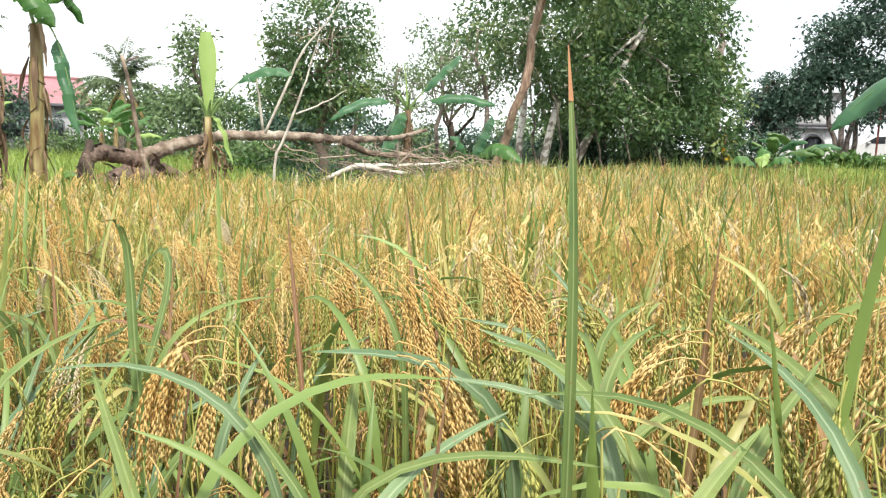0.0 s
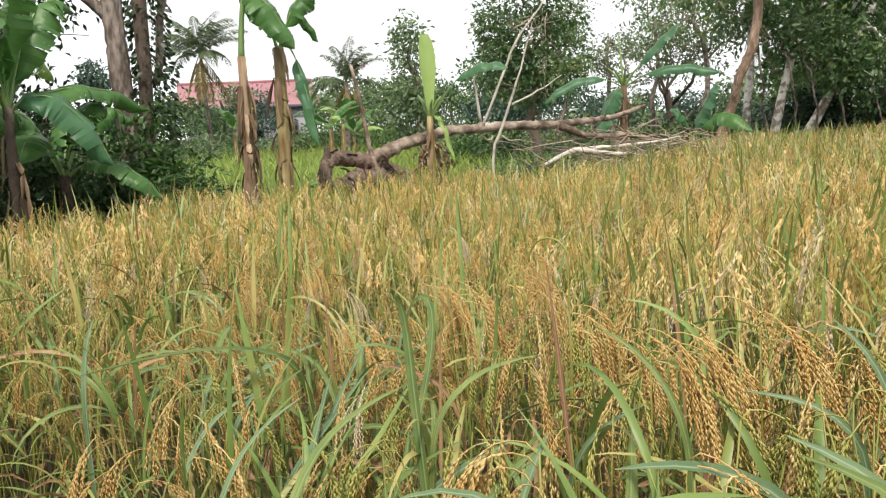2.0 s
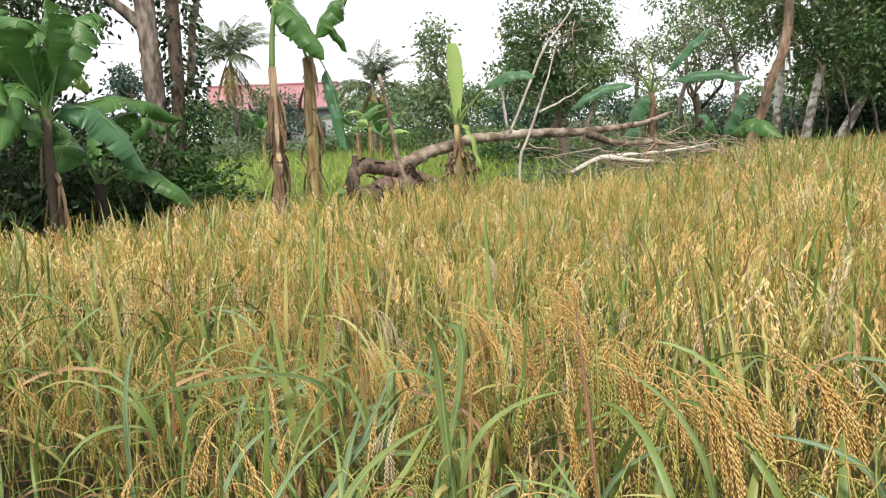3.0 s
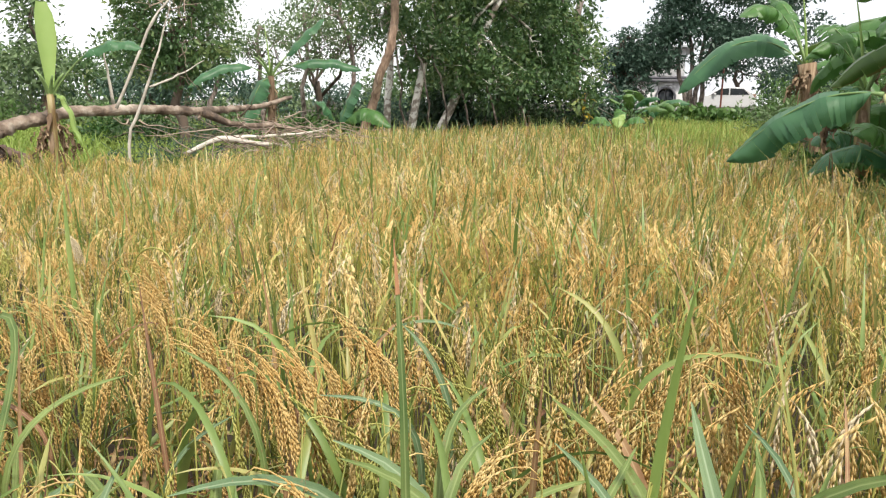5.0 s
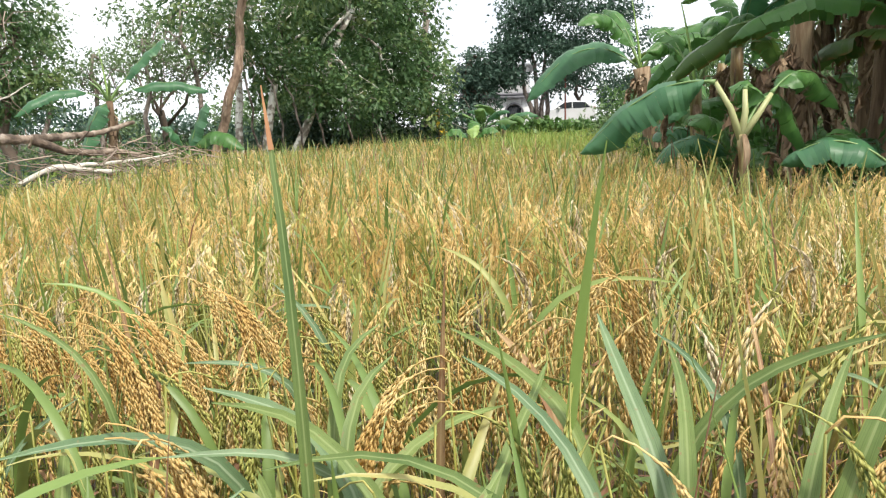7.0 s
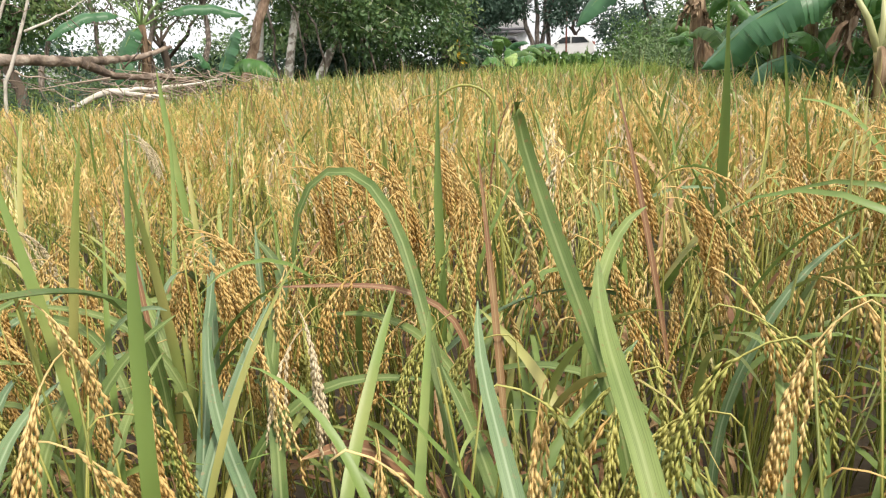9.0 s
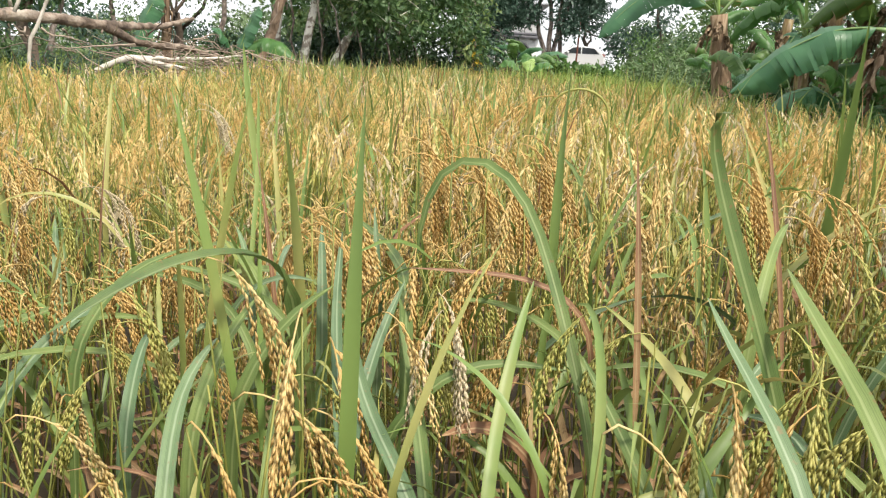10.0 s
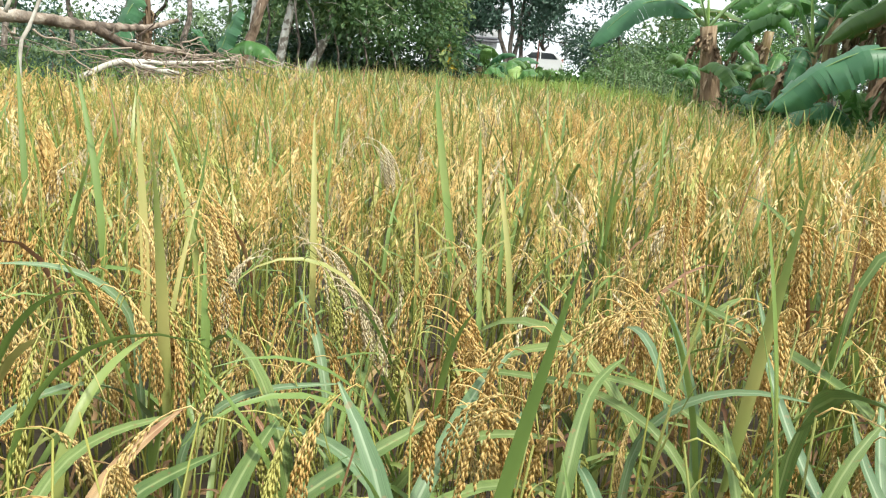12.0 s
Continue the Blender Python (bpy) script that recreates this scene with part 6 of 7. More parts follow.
def far_right():
    rng = np.random.default_rng(301)
    # dark spreading tree before the white house, with pale stems
    t = thing("rain_tree", "dark spreading tree with several pale stems", "tree", 2.9, 44.0, 0)
    for k, (x, z) in enumerate(((-0.5, 6.5), (-0.15, 7.2), (0.3, 6.8), (0.75, 6.0))):
        part("trunk", tube(bent((x * 0.35, 0.1 * k, -0.1), (x * 1.8, 0.2 * k, z), 9, rng, 0.12), np.linspace(0.16, 0.07, 9), 8, 0.08, rng), M_BARK, t)
    cl = [(-3.2, 0, 4.6, 1.0, 1.2, 0.4), (-1.6, 0, 5.6, 1.2, 1.4, 0.5), (-0.6, 0, 7.6, 1.7, 1.5, 0.8), (1.0, 0, 8.2, 1.7, 1.5, 0.8), (2.4, 0, 7.2, 1.5, 1.4, 0.7), (1.8, 0.3, 5.4, 1.5, 1.2, 0.9), (3.2, 0.3, 6.0, 1.4, 1.2, 0.7), (0.2, 0, 6.2, 1.0, 1.0, 0.6), (-1.6, 0, 5.0, 0.7, 0.7, 0.4), (4.4, 0.5, 7.2, 1.2, 1.2, 0.8), (4.6, 0.5, 8.8, 1.2, 1.2, 0.8), (1.0, 0, 9.4, 1.2, 1.2, 0.7), (-1.4, -0.5, 5.3, 1.2, 0.9, 0.55), (0.2, -0.5, 5.5, 1.3, 0.9, 0.6), (1.6, -0.5, 5.0, 1.2, 0.9, 0.7), (0.9, -0.5, 3.6, 0.9, 0.7, 0.9), (-4.4, 0, 4.0, 1.0, 0.9, 0.6), (-3.4, -0.2, 3.7, 1.0, 0.9, 0.5), (-2.4, -0.3, 3.8, 1.0, 0.9, 0.5), (-1.4, -0.3, 3.9, 1.0, 0.9, 0.5), (-1.0, 0, 6.6, 1.0, 1.0, 0.6)]
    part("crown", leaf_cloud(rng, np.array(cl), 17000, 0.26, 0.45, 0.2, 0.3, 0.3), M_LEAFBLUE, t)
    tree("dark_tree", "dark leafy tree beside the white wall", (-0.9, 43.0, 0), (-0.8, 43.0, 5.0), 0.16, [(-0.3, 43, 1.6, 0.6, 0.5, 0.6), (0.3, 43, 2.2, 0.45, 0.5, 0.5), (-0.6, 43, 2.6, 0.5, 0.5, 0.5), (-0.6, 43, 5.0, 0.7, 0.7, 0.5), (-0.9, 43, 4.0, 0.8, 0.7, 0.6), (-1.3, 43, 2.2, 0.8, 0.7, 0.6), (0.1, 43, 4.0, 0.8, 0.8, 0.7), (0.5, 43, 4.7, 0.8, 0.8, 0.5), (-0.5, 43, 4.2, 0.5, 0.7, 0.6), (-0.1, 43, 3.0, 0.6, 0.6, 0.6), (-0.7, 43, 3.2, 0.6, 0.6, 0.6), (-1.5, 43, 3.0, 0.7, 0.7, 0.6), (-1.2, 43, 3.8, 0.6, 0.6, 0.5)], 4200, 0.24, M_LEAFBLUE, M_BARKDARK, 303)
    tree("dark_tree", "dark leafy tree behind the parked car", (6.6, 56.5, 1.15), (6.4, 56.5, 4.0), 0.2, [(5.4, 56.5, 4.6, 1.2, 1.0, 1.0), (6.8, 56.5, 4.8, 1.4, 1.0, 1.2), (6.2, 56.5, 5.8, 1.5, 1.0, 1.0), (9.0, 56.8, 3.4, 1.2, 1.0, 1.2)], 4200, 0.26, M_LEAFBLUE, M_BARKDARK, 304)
    # low leafy hedge at the end of the paddy
    for k in range(9):
        x = 0.1 + 0.85 * k
        cl = [(rng.uniform(-0.6, 0.6), rng.uniform(-0.4, 0.4), rng.uniform(0.5, 1.15), 0.5, 0.4, 0.35) for _ in range(5)]
        bush("hedge_plant", "broad-leaved green hedge plant at the paddy end", x, 36.0 + rng.uniform(-0.6, 0.6), cl, 650, 0.30, M_HEDGE, 310 + k, 0.6, 0.2)
    # light green shrubs and low woods on the right
    for k, (x, y, h) in enumerate(((5.4, 27.5, 2.3), (4.7, 24.5, 1.7), (6.6, 25.5, 2.6), (7.6, 30, 3.0), (6.2, 31.5, 2.4), (9.5, 33, 3.6), (11.5, 29, 3.5), (4.7, 21.5, 1.5), (6.0, 20.5, 2.2), (8.0, 22, 3.0), (7.4, 16.5, 3.2), (9.5, 18, 3.4), (6.6, 12.0, 3.2), (8.5, 11.0, 3.5), (6.8, 8.5, 3.0), (8.8, 14.4, 3.4))):
        cl = [(rng.uniform(-0.9, 0.9), rng.uniform(-0.8, 0.8), rng.uniform(0.25, 0.9) * h, 0.75, 0.7, 0.28 * h) for _ in range(7)]
        bush("shrub", "feathery green shrub on the field bank", x, y, cl, 1500, 0.18, (M_HEDGE, M_LEAFFAR, M_FERN)[k % 3], 330 + k, 0.3)
    for k, (x, y, h) in enumerate(((9.0, 46, 6.0), (12.5, 48, 5.4), (15.5, 44, 6.4), (18, 40, 5.6), (21, 36, 6.2), (10.5, 40, 4.4), (14, 34, 5.0), (17, 28, 5.4), (-5.2, 41, 4.6), (-7.2, 44, 5.4))):
        cl = [(x + rng.normal() * 1.3, y + rng.normal(), h * rng.uniform(0.3, 0.95), 1.3, 1.1, h * 0.17) for _ in range(8)]
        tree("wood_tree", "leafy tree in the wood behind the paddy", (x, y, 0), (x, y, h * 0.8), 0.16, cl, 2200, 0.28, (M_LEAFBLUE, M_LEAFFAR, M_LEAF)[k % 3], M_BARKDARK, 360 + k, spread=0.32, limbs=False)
    pl = thing("pole", "thin rusty red pole in the hedge", "pole", 4.45, 45.0, 0)
    part("shaft", tube([(0, 0, -0.1), (0.04, 0, 2.5), (0.06, 0, 5.0)], 0.05, 8), M_REDPOLE, pl)
    # banana plants and a yellow-leaved plant at the edge of the wood
    for x, y, h, dry in ((-0.15, 24.8, 1.1, True), (0.55, 26.0, 1.2, False), (8.4, 44.0, 1.3, False)):
        p = banana("banana plant at the edge of the wood", x, y)
        banana_stem(rng, p, h, 0.11, 0.08, (0, 0), 4)
        for q in range(7):
            banana_leaf(rng, p, (0, 0, h), q * 2.4 + x, rng.uniform(35, 70), rng.uniform(0.9, 1.3), 0.42, rng.uniform(80, 130), M_BANANABLUE if q % 2 else M_HEDGE, 0.1)
        if dry:
            banana_to(rng, p, (0, 0, h), (-0.35, -0.7, 0.9), 0.35, 0.35, M_DEADSHEATH, 0.2, 0.5, 0.15, "dead brown drooping leaf")
    y = thing("croton", "yellow-leaved shrub at the wood's edge", "shrub", -1.34, 22.2, 0)
    part("stem", tube(bent((0, 0, -0.05), (0, 0, 1.9), 6, rng, 0.1), 0.02, 6), M_BARKDARK, y)
    for k in range(16):
        q = arc((0, 0, rng.uniform(0.9, 1.9)), rng.uniform(0, 6.28), radians(rng.uniform(-20, 50)), rng.uniform(0.2, 0.4), radians(90), 7)
        part("leaf", ribbon(q, 0.10 * np.array([0.3, 0.8, 1, 1, 0.8, 0.5, 0.1]), 0.2), M_YELLOW, y)
    # small zinc-roofed house far behind the open tree
    s = thing("far_house", "small pale house with a zinc roof behind the trees", "house", -27.5, 48.0, 0)
    part("wall", box((0, 0, 0), (4, 3, 2.0)), M_PLASTER, s)
    part("door", box((1.4, -0.05, 0), (2.2, -0.003, 1.9)), M_TRIM, s)
    part("roof", ([(-0.3, -0.3, 1.95), (4.3, -0.3, 1.95), (4.3, 3.3, 1.95), (-0.3, 3.3, 1.95), (-0.3, 1.5, 2.9), (4.3, 1.5, 2.9)], [[0, 1, 5], [0, 5, 4], [2, 3, 4], [2, 4, 5], [0, 4, 3], [1, 2, 5], [0, 3, 2], [0, 2, 1]]), M_ZINC, s, smooth=False)


far_right()


# ---- single blades and stalks that stand out of the crop ----
PALE_EARS = ((-2.39, 2.23, 0.84, 0.2), (-2.44, 2.17, 0.82, 3.4), (-2.29, 2.09, 0.79, 0.1), (-2.29, 2.85, 1.01, 0.2), (-1.41, 1.46, 0.84, -1.4))
HEAVY_EARS = ((-1.51, 1.77, 1.05, 0.7), (-1.34, 1.75, 1.05, 0.7), (-1.51, 2.26, 1.05, 0.9), (-0.92, 1.63, 1.05, 0.6), (-0.60, 1.45, 1.10, 0.5), (-0.48, 1.60, 1.10, 0.1), (-0.61, 1.39, 1.10, 0.1), (-1.27, 1.97, 1.05, 0.0), (0.24, 1.58, 1.10, 0.1), (-1.41, 1.78, 1.04, 0.0), (-1.65, 1.62, 0.93, 0.0), (-0.81, 1.66, 1.00, 0.1), (-0.63, 1.69, 1.00, 0.1), (-2.10, 1.90, 0.82, 0.0), (-1.78, 1.91, 0.87, -0.1), (-1.66, 1.87, 0.87, 3.0), (-2.65, 2.28, 0.92, -0.1), (-2.74, 1.82, 0.86, 0.1), (-2.06, 1.60, 0.80, 0.0), (-0.39, 1.04, 1.05, 0.2), (-0.53, 0.89, 1.08, 3.3), (0.01, 1.15, 1.09, 3.2))


def standouts():
    rng = np.random.default_rng(401)
    through_blade("tall upright green blade with a dried reddish tip", ((-0.100, 0.848, 1.249), (-0.108, 0.866, 1.319), (-0.119, 0.884, 1.377), (-0.129, 0.902, 1.424)), 0.018, M_WEED, M_REDTIP)
    through_blade("blue-green grass blade lying almost level over the rice", ((-0.602, 0.669, 1.083), (-0.605, 0.713, 1.086), (-0.594, 0.756, 1.079), (-0.580, 0.800, 1.067), (-0.549, 0.830, 1.044), (-0.512, 0.836, 1.031)), 0.022, M_BLUEWEED)
    through_blade("broad green blade arching down over the ears", ((-0.274, 1.089, 1.064), (-0.218, 1.087, 1.070), (-0.160, 1.072, 1.061), (-0.107, 1.033, 1.034), (-0.050, 0.992, 0.982)), 0.031, M_WEED)
    through_blade("long dark green blade bowed over the crop", ((-0.168, 0.935, 1.050), (-0.127, 0.947, 1.063), (-0.068, 0.959, 1.068), (-0.013, 0.947, 1.068), (0.046, 0.921, 1.048), (0.112, 0.870, 1.022)), 0.021, M_WEED)
    through_blade("pale waxy blade slanting up from the stalks", ((-0.275, 0.782, 0.967), (-0.261, 0.856, 0.985), (-0.232, 0.912, 1.003), (-0.198, 0.968, 1.015)), 0.031, M_BLUEWEED)
    through_blade("yellowing blade arched over the stalks", ((-0.456, 0.817, 1.012), (-0.433, 0.872, 1.032), (-0.398, 0.942, 1.037), (-0.350, 1.002, 1.035), (-0.315, 1.051, 1.013)), 0.028, M_BLADE)
    through_blade("broad green blade leaning among the ears", ((-0.610, 0.739, 1.076), (-0.557, 0.708, 1.030), (-0.517, 0.692, 1.000), (-0.478, 0.675, 0.971)), 0.028, M_WEED)
    through_blade("wide green blade rising from the path side", ((0.021, 0.849, 1.003), (0.049, 0.891, 1.031), (0.076, 0.931, 1.058)), 0.039, M_WEED)
    through_blade("short green blade with its tip folded over", ((-0.108, 1.084, 1.052), (-0.109, 1.134, 1.085), (-0.092, 1.158, 1.099), (-0.063, 1.162, 1.096)), 0.034, M_WEED)
    through_blade("blue-green blade drooping through the ears", ((0.028, 1.150, 1.098), (0.082, 1.101, 1.089), (0.124, 1.049, 1.063), (0.156, 0.997, 1.035)), 0.028, M_BLUEWEED)
    through_blade("green blade slanting down among the stalks", ((-0.466, 0.809, 1.026), (-0.411, 0.788, 0.997), (-0.349, 0.772, 0.967)), 0.025, M_WEED)
    through_blade("dark green blade lying level below the ears", ((-0.264, 0.833, 1.003), (-0.221, 0.852, 1.007), (-0.137, 0.882, 1.006), (-0.058, 0.869, 1.012)), 0.020, M_WEED)
    through_blade("yellowing blade lying low in the crop", ((-0.511, 0.699, 1.029), (-0.485, 0.725, 1.016), (-0.439, 0.740, 1.004)), 0.022, M_BLADE)
    through_blade("broad blue-green blade with its tip curled over", ((-1.083, 1.189, 1.168), (-1.107, 1.222, 1.194), (-1.110, 1.247, 1.200), (-1.097, 1.258, 1.184), (-1.080, 1.248, 1.099), (-1.036, 1.206, 0.970), (-0.986, 1.170, 0.836)), 0.036, M_WEED)
    through_blade("long green blade arched low over the crop", ((-1.673, 0.809, 1.000), (-1.687, 0.925, 0.991), (-1.685, 1.059, 0.987), (-1.671, 1.199, 0.964), (-1.644, 1.343, 0.927)), 0.041, M_WEED)
    through_blade("broad green blade rising at a slant", ((-1.018, 0.900, 0.930), (-1.032, 0.970, 0.963), (-1.027, 1.058, 0.988), (-1.009, 1.153, 1.000)), 0.035, M_WEED)
    through_blade("pale blade curving up from the stalks", ((-1.127, 0.848, 0.952), (-1.146, 0.917, 0.976), (-1.141, 1.014, 1.000)), 0.024, M_BLUEWEED)
    through_blade("green blade arched over the stalks", ((-0.968, 1.304, 0.984), (-0.931, 1.376, 1.000), (-0.890, 1.447, 0.999)), 0.027, M_WEED)
    through_blade("broad waxy blade with a blunt tip", ((-0.659, 1.068, 0.966), (-0.658, 1.094, 0.985), (-0.654, 1.109, 1.000)), 0.037, M_BLUEWEED)
    through_blade("pale blade lying level over the crop", ((-0.461, 1.449, 1.000), (-0.407, 1.466, 0.996), (-0.355, 1.479, 0.998)), 0.024, M_BLUEWEED)
    through_blade("withered straw-coloured blade standing upright", ((-0.503, 1.401, 0.871), (-0.505, 1.427, 0.926), (-0.509, 1.465, 1.000)), 0.031, M_DRYBLADE)
    through_blade("upright light green blade above the ears", ((-3.589, 4.488, 0.287), (-3.701, 4.611, 0.611), (-3.753, 4.676, 1.000)), 0.040, M_BLADE)
    through_blade("short pale blade sticking out of the rice", ((-2.136, 1.051, 0.932), (-2.154, 1.073, 0.983), (-2.180, 1.105, 1.000)), 0.041, M_BLUEWEED)
    through_blade("broad green blade arched over the ears", ((0.001, 1.374, 1.073), (0.041, 1.347, 1.071), (0.090, 1.300, 1.045), (0.144, 1.231, 1.015), (0.159, 1.181, 1.024)), 0.035, M_WEED)
    through_blade("broad waxy blue-green blade standing out of the crop", ((0.227, 1.377, 1.091), (0.236, 1.326, 1.060), (0.248, 1.255, 1.019), (0.270, 1.171, 0.971)), 0.045, M_BLUEWEED)
    through_blade("long green blade lying almost level", ((0.569, 1.190, 1.107), (0.499, 1.218, 1.080), (0.437, 1.259, 1.042), (0.394, 1.270, 1.006), (0.354, 1.258, 0.968)), 0.036, M_WEED)
    through_blade("wide green blade rising from the crop's edge", ((0.467, 1.016, 1.071), (0.492, 1.028, 1.105), (0.515, 1.050, 1.123)), 0.053, M_WEED)
    through_blade("curved green blade with a rounded tip", ((-0.161, 1.293, 1.044), (-0.163, 1.344, 1.057), (-0.144, 1.369, 1.077), (-0.111, 1.377, 1.081)), 0.031, M_WEED)
    through_blade("pale waxy blade arching low over the stalks", ((-0.302, 1.137, 1.066), (-0.243, 1.162, 1.049), (-0.183, 1.130, 1.037), (-0.133, 1.093, 1.009), (-0.106, 1.049, 1.007)), 0.036, M_BLUEWEED)
    through_blade("pale flat blade lying over the stalks", ((-0.448, 0.933, 1.062), (-0.423, 1.013, 1.046), (-0.366, 1.071, 1.037), (-0.320, 1.095, 1.025)), 0.034, M_BLUEWEED)
    through_blade("blue-green blade lying level low in the crop", ((-0.311, 1.021, 1.025), (-0.266, 1.044, 1.021), (-0.212, 1.067, 1.014), (-0.183, 1.077, 1.014)), 0.025, M_BLUEWEED)
    through_blade("green blade arched up from the stalks", ((-0.066, 1.110, 0.978), (-0.018, 1.170, 0.996), (0.034, 1.226, 0.996), (0.083, 1.280, 0.983)), 0.028, M_WEED)
    through_blade("pale bent blade over the ears", ((0.211, 1.679, 1.073), (0.277, 1.674, 1.092), (0.353, 1.665, 1.090), (0.407, 1.605, 1.086)), 0.022, M_BLADE)
    through_blade("withered reddish-brown blade among the ears", ((0.065, 1.429, 1.060), (0.095, 1.400, 1.047), (0.125, 1.381, 1.015)), 0.036, M_DRYBLADE)
    through_blade("narrow straw-coloured dry blade", ((0.467, 1.437, 1.114), (0.457, 1.336, 1.038), (0.425, 1.189, 0.976)), 0.013, M_DRYBLADE)
    through_blade("waxy blade drooping beside the ears", ((0.313, 1.388, 1.059), (0.345, 1.362, 1.050), (0.367, 1.307, 1.033)), 0.025, M_BLUEWEED)
    through_blade("wide green blade slanting out of the crop", ((0.440, 1.080, 1.034), (0.471, 1.122, 1.059), (0.508, 1.162, 1.097)), 0.036, M_WEED)
    through_blade("short waxy blade bent sideways", ((-0.373, 1.699, 1.085), (-0.333, 1.712, 1.057), (-0.303, 1.700, 1.027)), 0.028, M_BLUEWEED)
    through_blade("yellow-green bent blade above the ears", ((-0.069, 2.171, 1.074), (-0.007, 2.156, 1.064), (0.055, 2.129, 1.017)), 0.031, M_BLADE)
    through_blade("narrow blade arched over the ears", ((-0.660, 1.274, 1.138), (-0.619, 1.303, 1.119), (-0.558, 1.283, 1.094)), 0.020, M_WEED)
    through_blade("pale bent blade above the ears", ((-0.688, 1.437, 1.147), (-0.628, 1.474, 1.155), (-0.577, 1.480, 1.121)), 0.022, M_BLADE)
    through_blade("dark green blade standing between the stalks", ((0.308, 1.165, 1.025), (0.326, 1.264, 1.046), (0.320, 1.315, 1.059)), 0.034, M_WEED)
    through_blade("green blade leaning from the stalks", ((0.076, 1.099, 0.991), (0.104, 1.161, 1.014), (0.131, 1.231, 1.032), (0.143, 1.281, 1.047)), 0.031, M_WEED)
    through_blade("long green blade arched over a heavy ear", ((-1.461, 1.632, 0.847), (-1.461, 1.632, 0.947), (-1.452, 1.643, 1.023), (-1.431, 1.655, 1.055), (-1.392, 1.658, 1.068), (-1.344, 1.630, 1.066), (-1.302, 1.600, 1.040), (-1.266, 1.549, 0.984), (-1.244, 1.507, 0.920), (-1.221, 1.445, 0.848), (-1.199, 1.383, 0.782), (-1.179, 1.320, 0.707)), 0.032, M_WEED)
    through_blade("broad green blade slanting below the arched one", ((-1.118, 1.185, 0.680), (-1.153, 1.295, 0.736), (-1.193, 1.352, 0.799)), 0.034, M_WEED)
    through_blade("broad waxy blue-green blade bent at its tip", ((-1.548, 1.436, 0.849), (-1.549, 1.416, 0.804), (-1.535, 1.378, 0.767), (-1.515, 1.341, 0.723), (-1.485, 1.296, 0.683), (-1.440, 1.232, 0.654)), 0.036, M_BLUEWEED)
    through_blade("upright blue-green blade among the stalks", ((-1.596, 1.631, 0.897), (-1.588, 1.530, 0.799), (-1.565, 1.432, 0.707), (-1.543, 1.335, 0.666)), 0.031, M_BLUEWEED)
    through_blade("pale blue-green blade leaning to one side", ((-1.469, 1.500, 0.852), (-1.497, 1.446, 0.793), (-1.511, 1.393, 0.734), (-1.520, 1.320, 0.683), (-1.521, 1.258, 0.643)), 0.034, M_BLUEWEED)
    through_blade("broad green blade standing among the stalks", ((-1.468, 1.450, 0.809), (-1.450, 1.402, 0.757), (-1.427, 1.324, 0.689), (-1.410, 1.256, 0.639)), 0.035, M_WEED)
    through_blade("yellow-edged blade standing upright", ((-1.263, 1.458, 0.879), (-1.285, 1.409, 0.816), (-1.302, 1.360, 0.740), (-1.317, 1.290, 0.689), (-1.322, 1.240, 0.648)), 0.031, M_BLADE)
    through_blade("dry straw-coloured blade lying level", ((-1.464, 1.501, 0.875), (-1.385, 1.508, 0.873), (-1.314, 1.510, 0.873), (-1.243, 1.507, 0.872)), 0.017, M_DRYBLADE)
    through_blade("green blade arched over the stalks", ((-1.407, 1.557, 0.805), (-1.342, 1.560, 0.819), (-1.286, 1.539, 0.812), (-1.241, 1.507, 0.794), (-1.201, 1.453, 0.790)), 0.025, M_WEED)
    through_blade("green blade arched low between the stalks", ((-1.402, 1.357, 0.750), (-1.346, 1.380, 0.770), (-1.281, 1.389, 0.769), (-1.207, 1.384, 0.762)), 0.028, M_WEED)
    through_blade("yellow-green blade drooping to one side", ((-1.135, 1.495, 0.832), (-1.100, 1.437, 0.815), (-1.068, 1.379, 0.793), (-1.035, 1.318, 0.758)), 0.028, M_BLADE)
    through_blade("broad grey-green blade curving up", ((-1.059, 1.169, 0.690), (-1.028, 1.232, 0.743), (-0.983, 1.301, 0.783), (-0.917, 1.361, 0.826)), 0.036, M_BLUEWEED)
    through_blade("waxy blade folded down among the ears", ((-0.998, 1.253, 0.773), (-0.966, 1.241, 0.785), (-0.941, 1.209, 0.782), (-0.930, 1.170, 0.760)), 0.034, M_BLUEWEED)
    through_blade("broad green blade bent over in a hook", ((-0.833, 1.056, 0.759), (-0.806, 1.122, 0.821), (-0.783, 1.203, 0.871), (-0.787, 1.264, 0.882), (-0.807, 1.310, 0.854)), 0.035, M_WEED)
    through_blade("pale blade slanting up over the crop", ((-0.759, 1.363, 0.817), (-0.738, 1.351, 0.864), (-0.689, 1.380, 0.923), (-0.620, 1.395, 0.961)), 0.024, M_BLUEWEED)
    through_blade("pale green blade arching out of the crop", ((-1.905, 1.408, 0.853), (-1.874, 1.481, 0.873), (-1.832, 1.501, 0.883)), 0.031, M_WEED)
    through_blade("green blade lying level over the crop", ((-1.898, 1.525, 0.847), (-1.825, 1.558, 0.832), (-1.757, 1.563, 0.811), (-1.708, 1.548, 0.792)), 0.025, M_WEED)
    through_blade("pale waxy blade rising in a curve", ((-1.714, 1.114, 0.732), (-1.729, 1.185, 0.773), (-1.729, 1.251, 0.792), (-1.725, 1.329, 0.798)), 0.035, M_BLUEWEED)
    through_blade("green blade curving up between the stalks", ((-1.614, 1.190, 0.683), (-1.617, 1.263, 0.755), (-1.609, 1.318, 0.793), (-1.595, 1.374, 0.820)), 0.028, M_WEED)
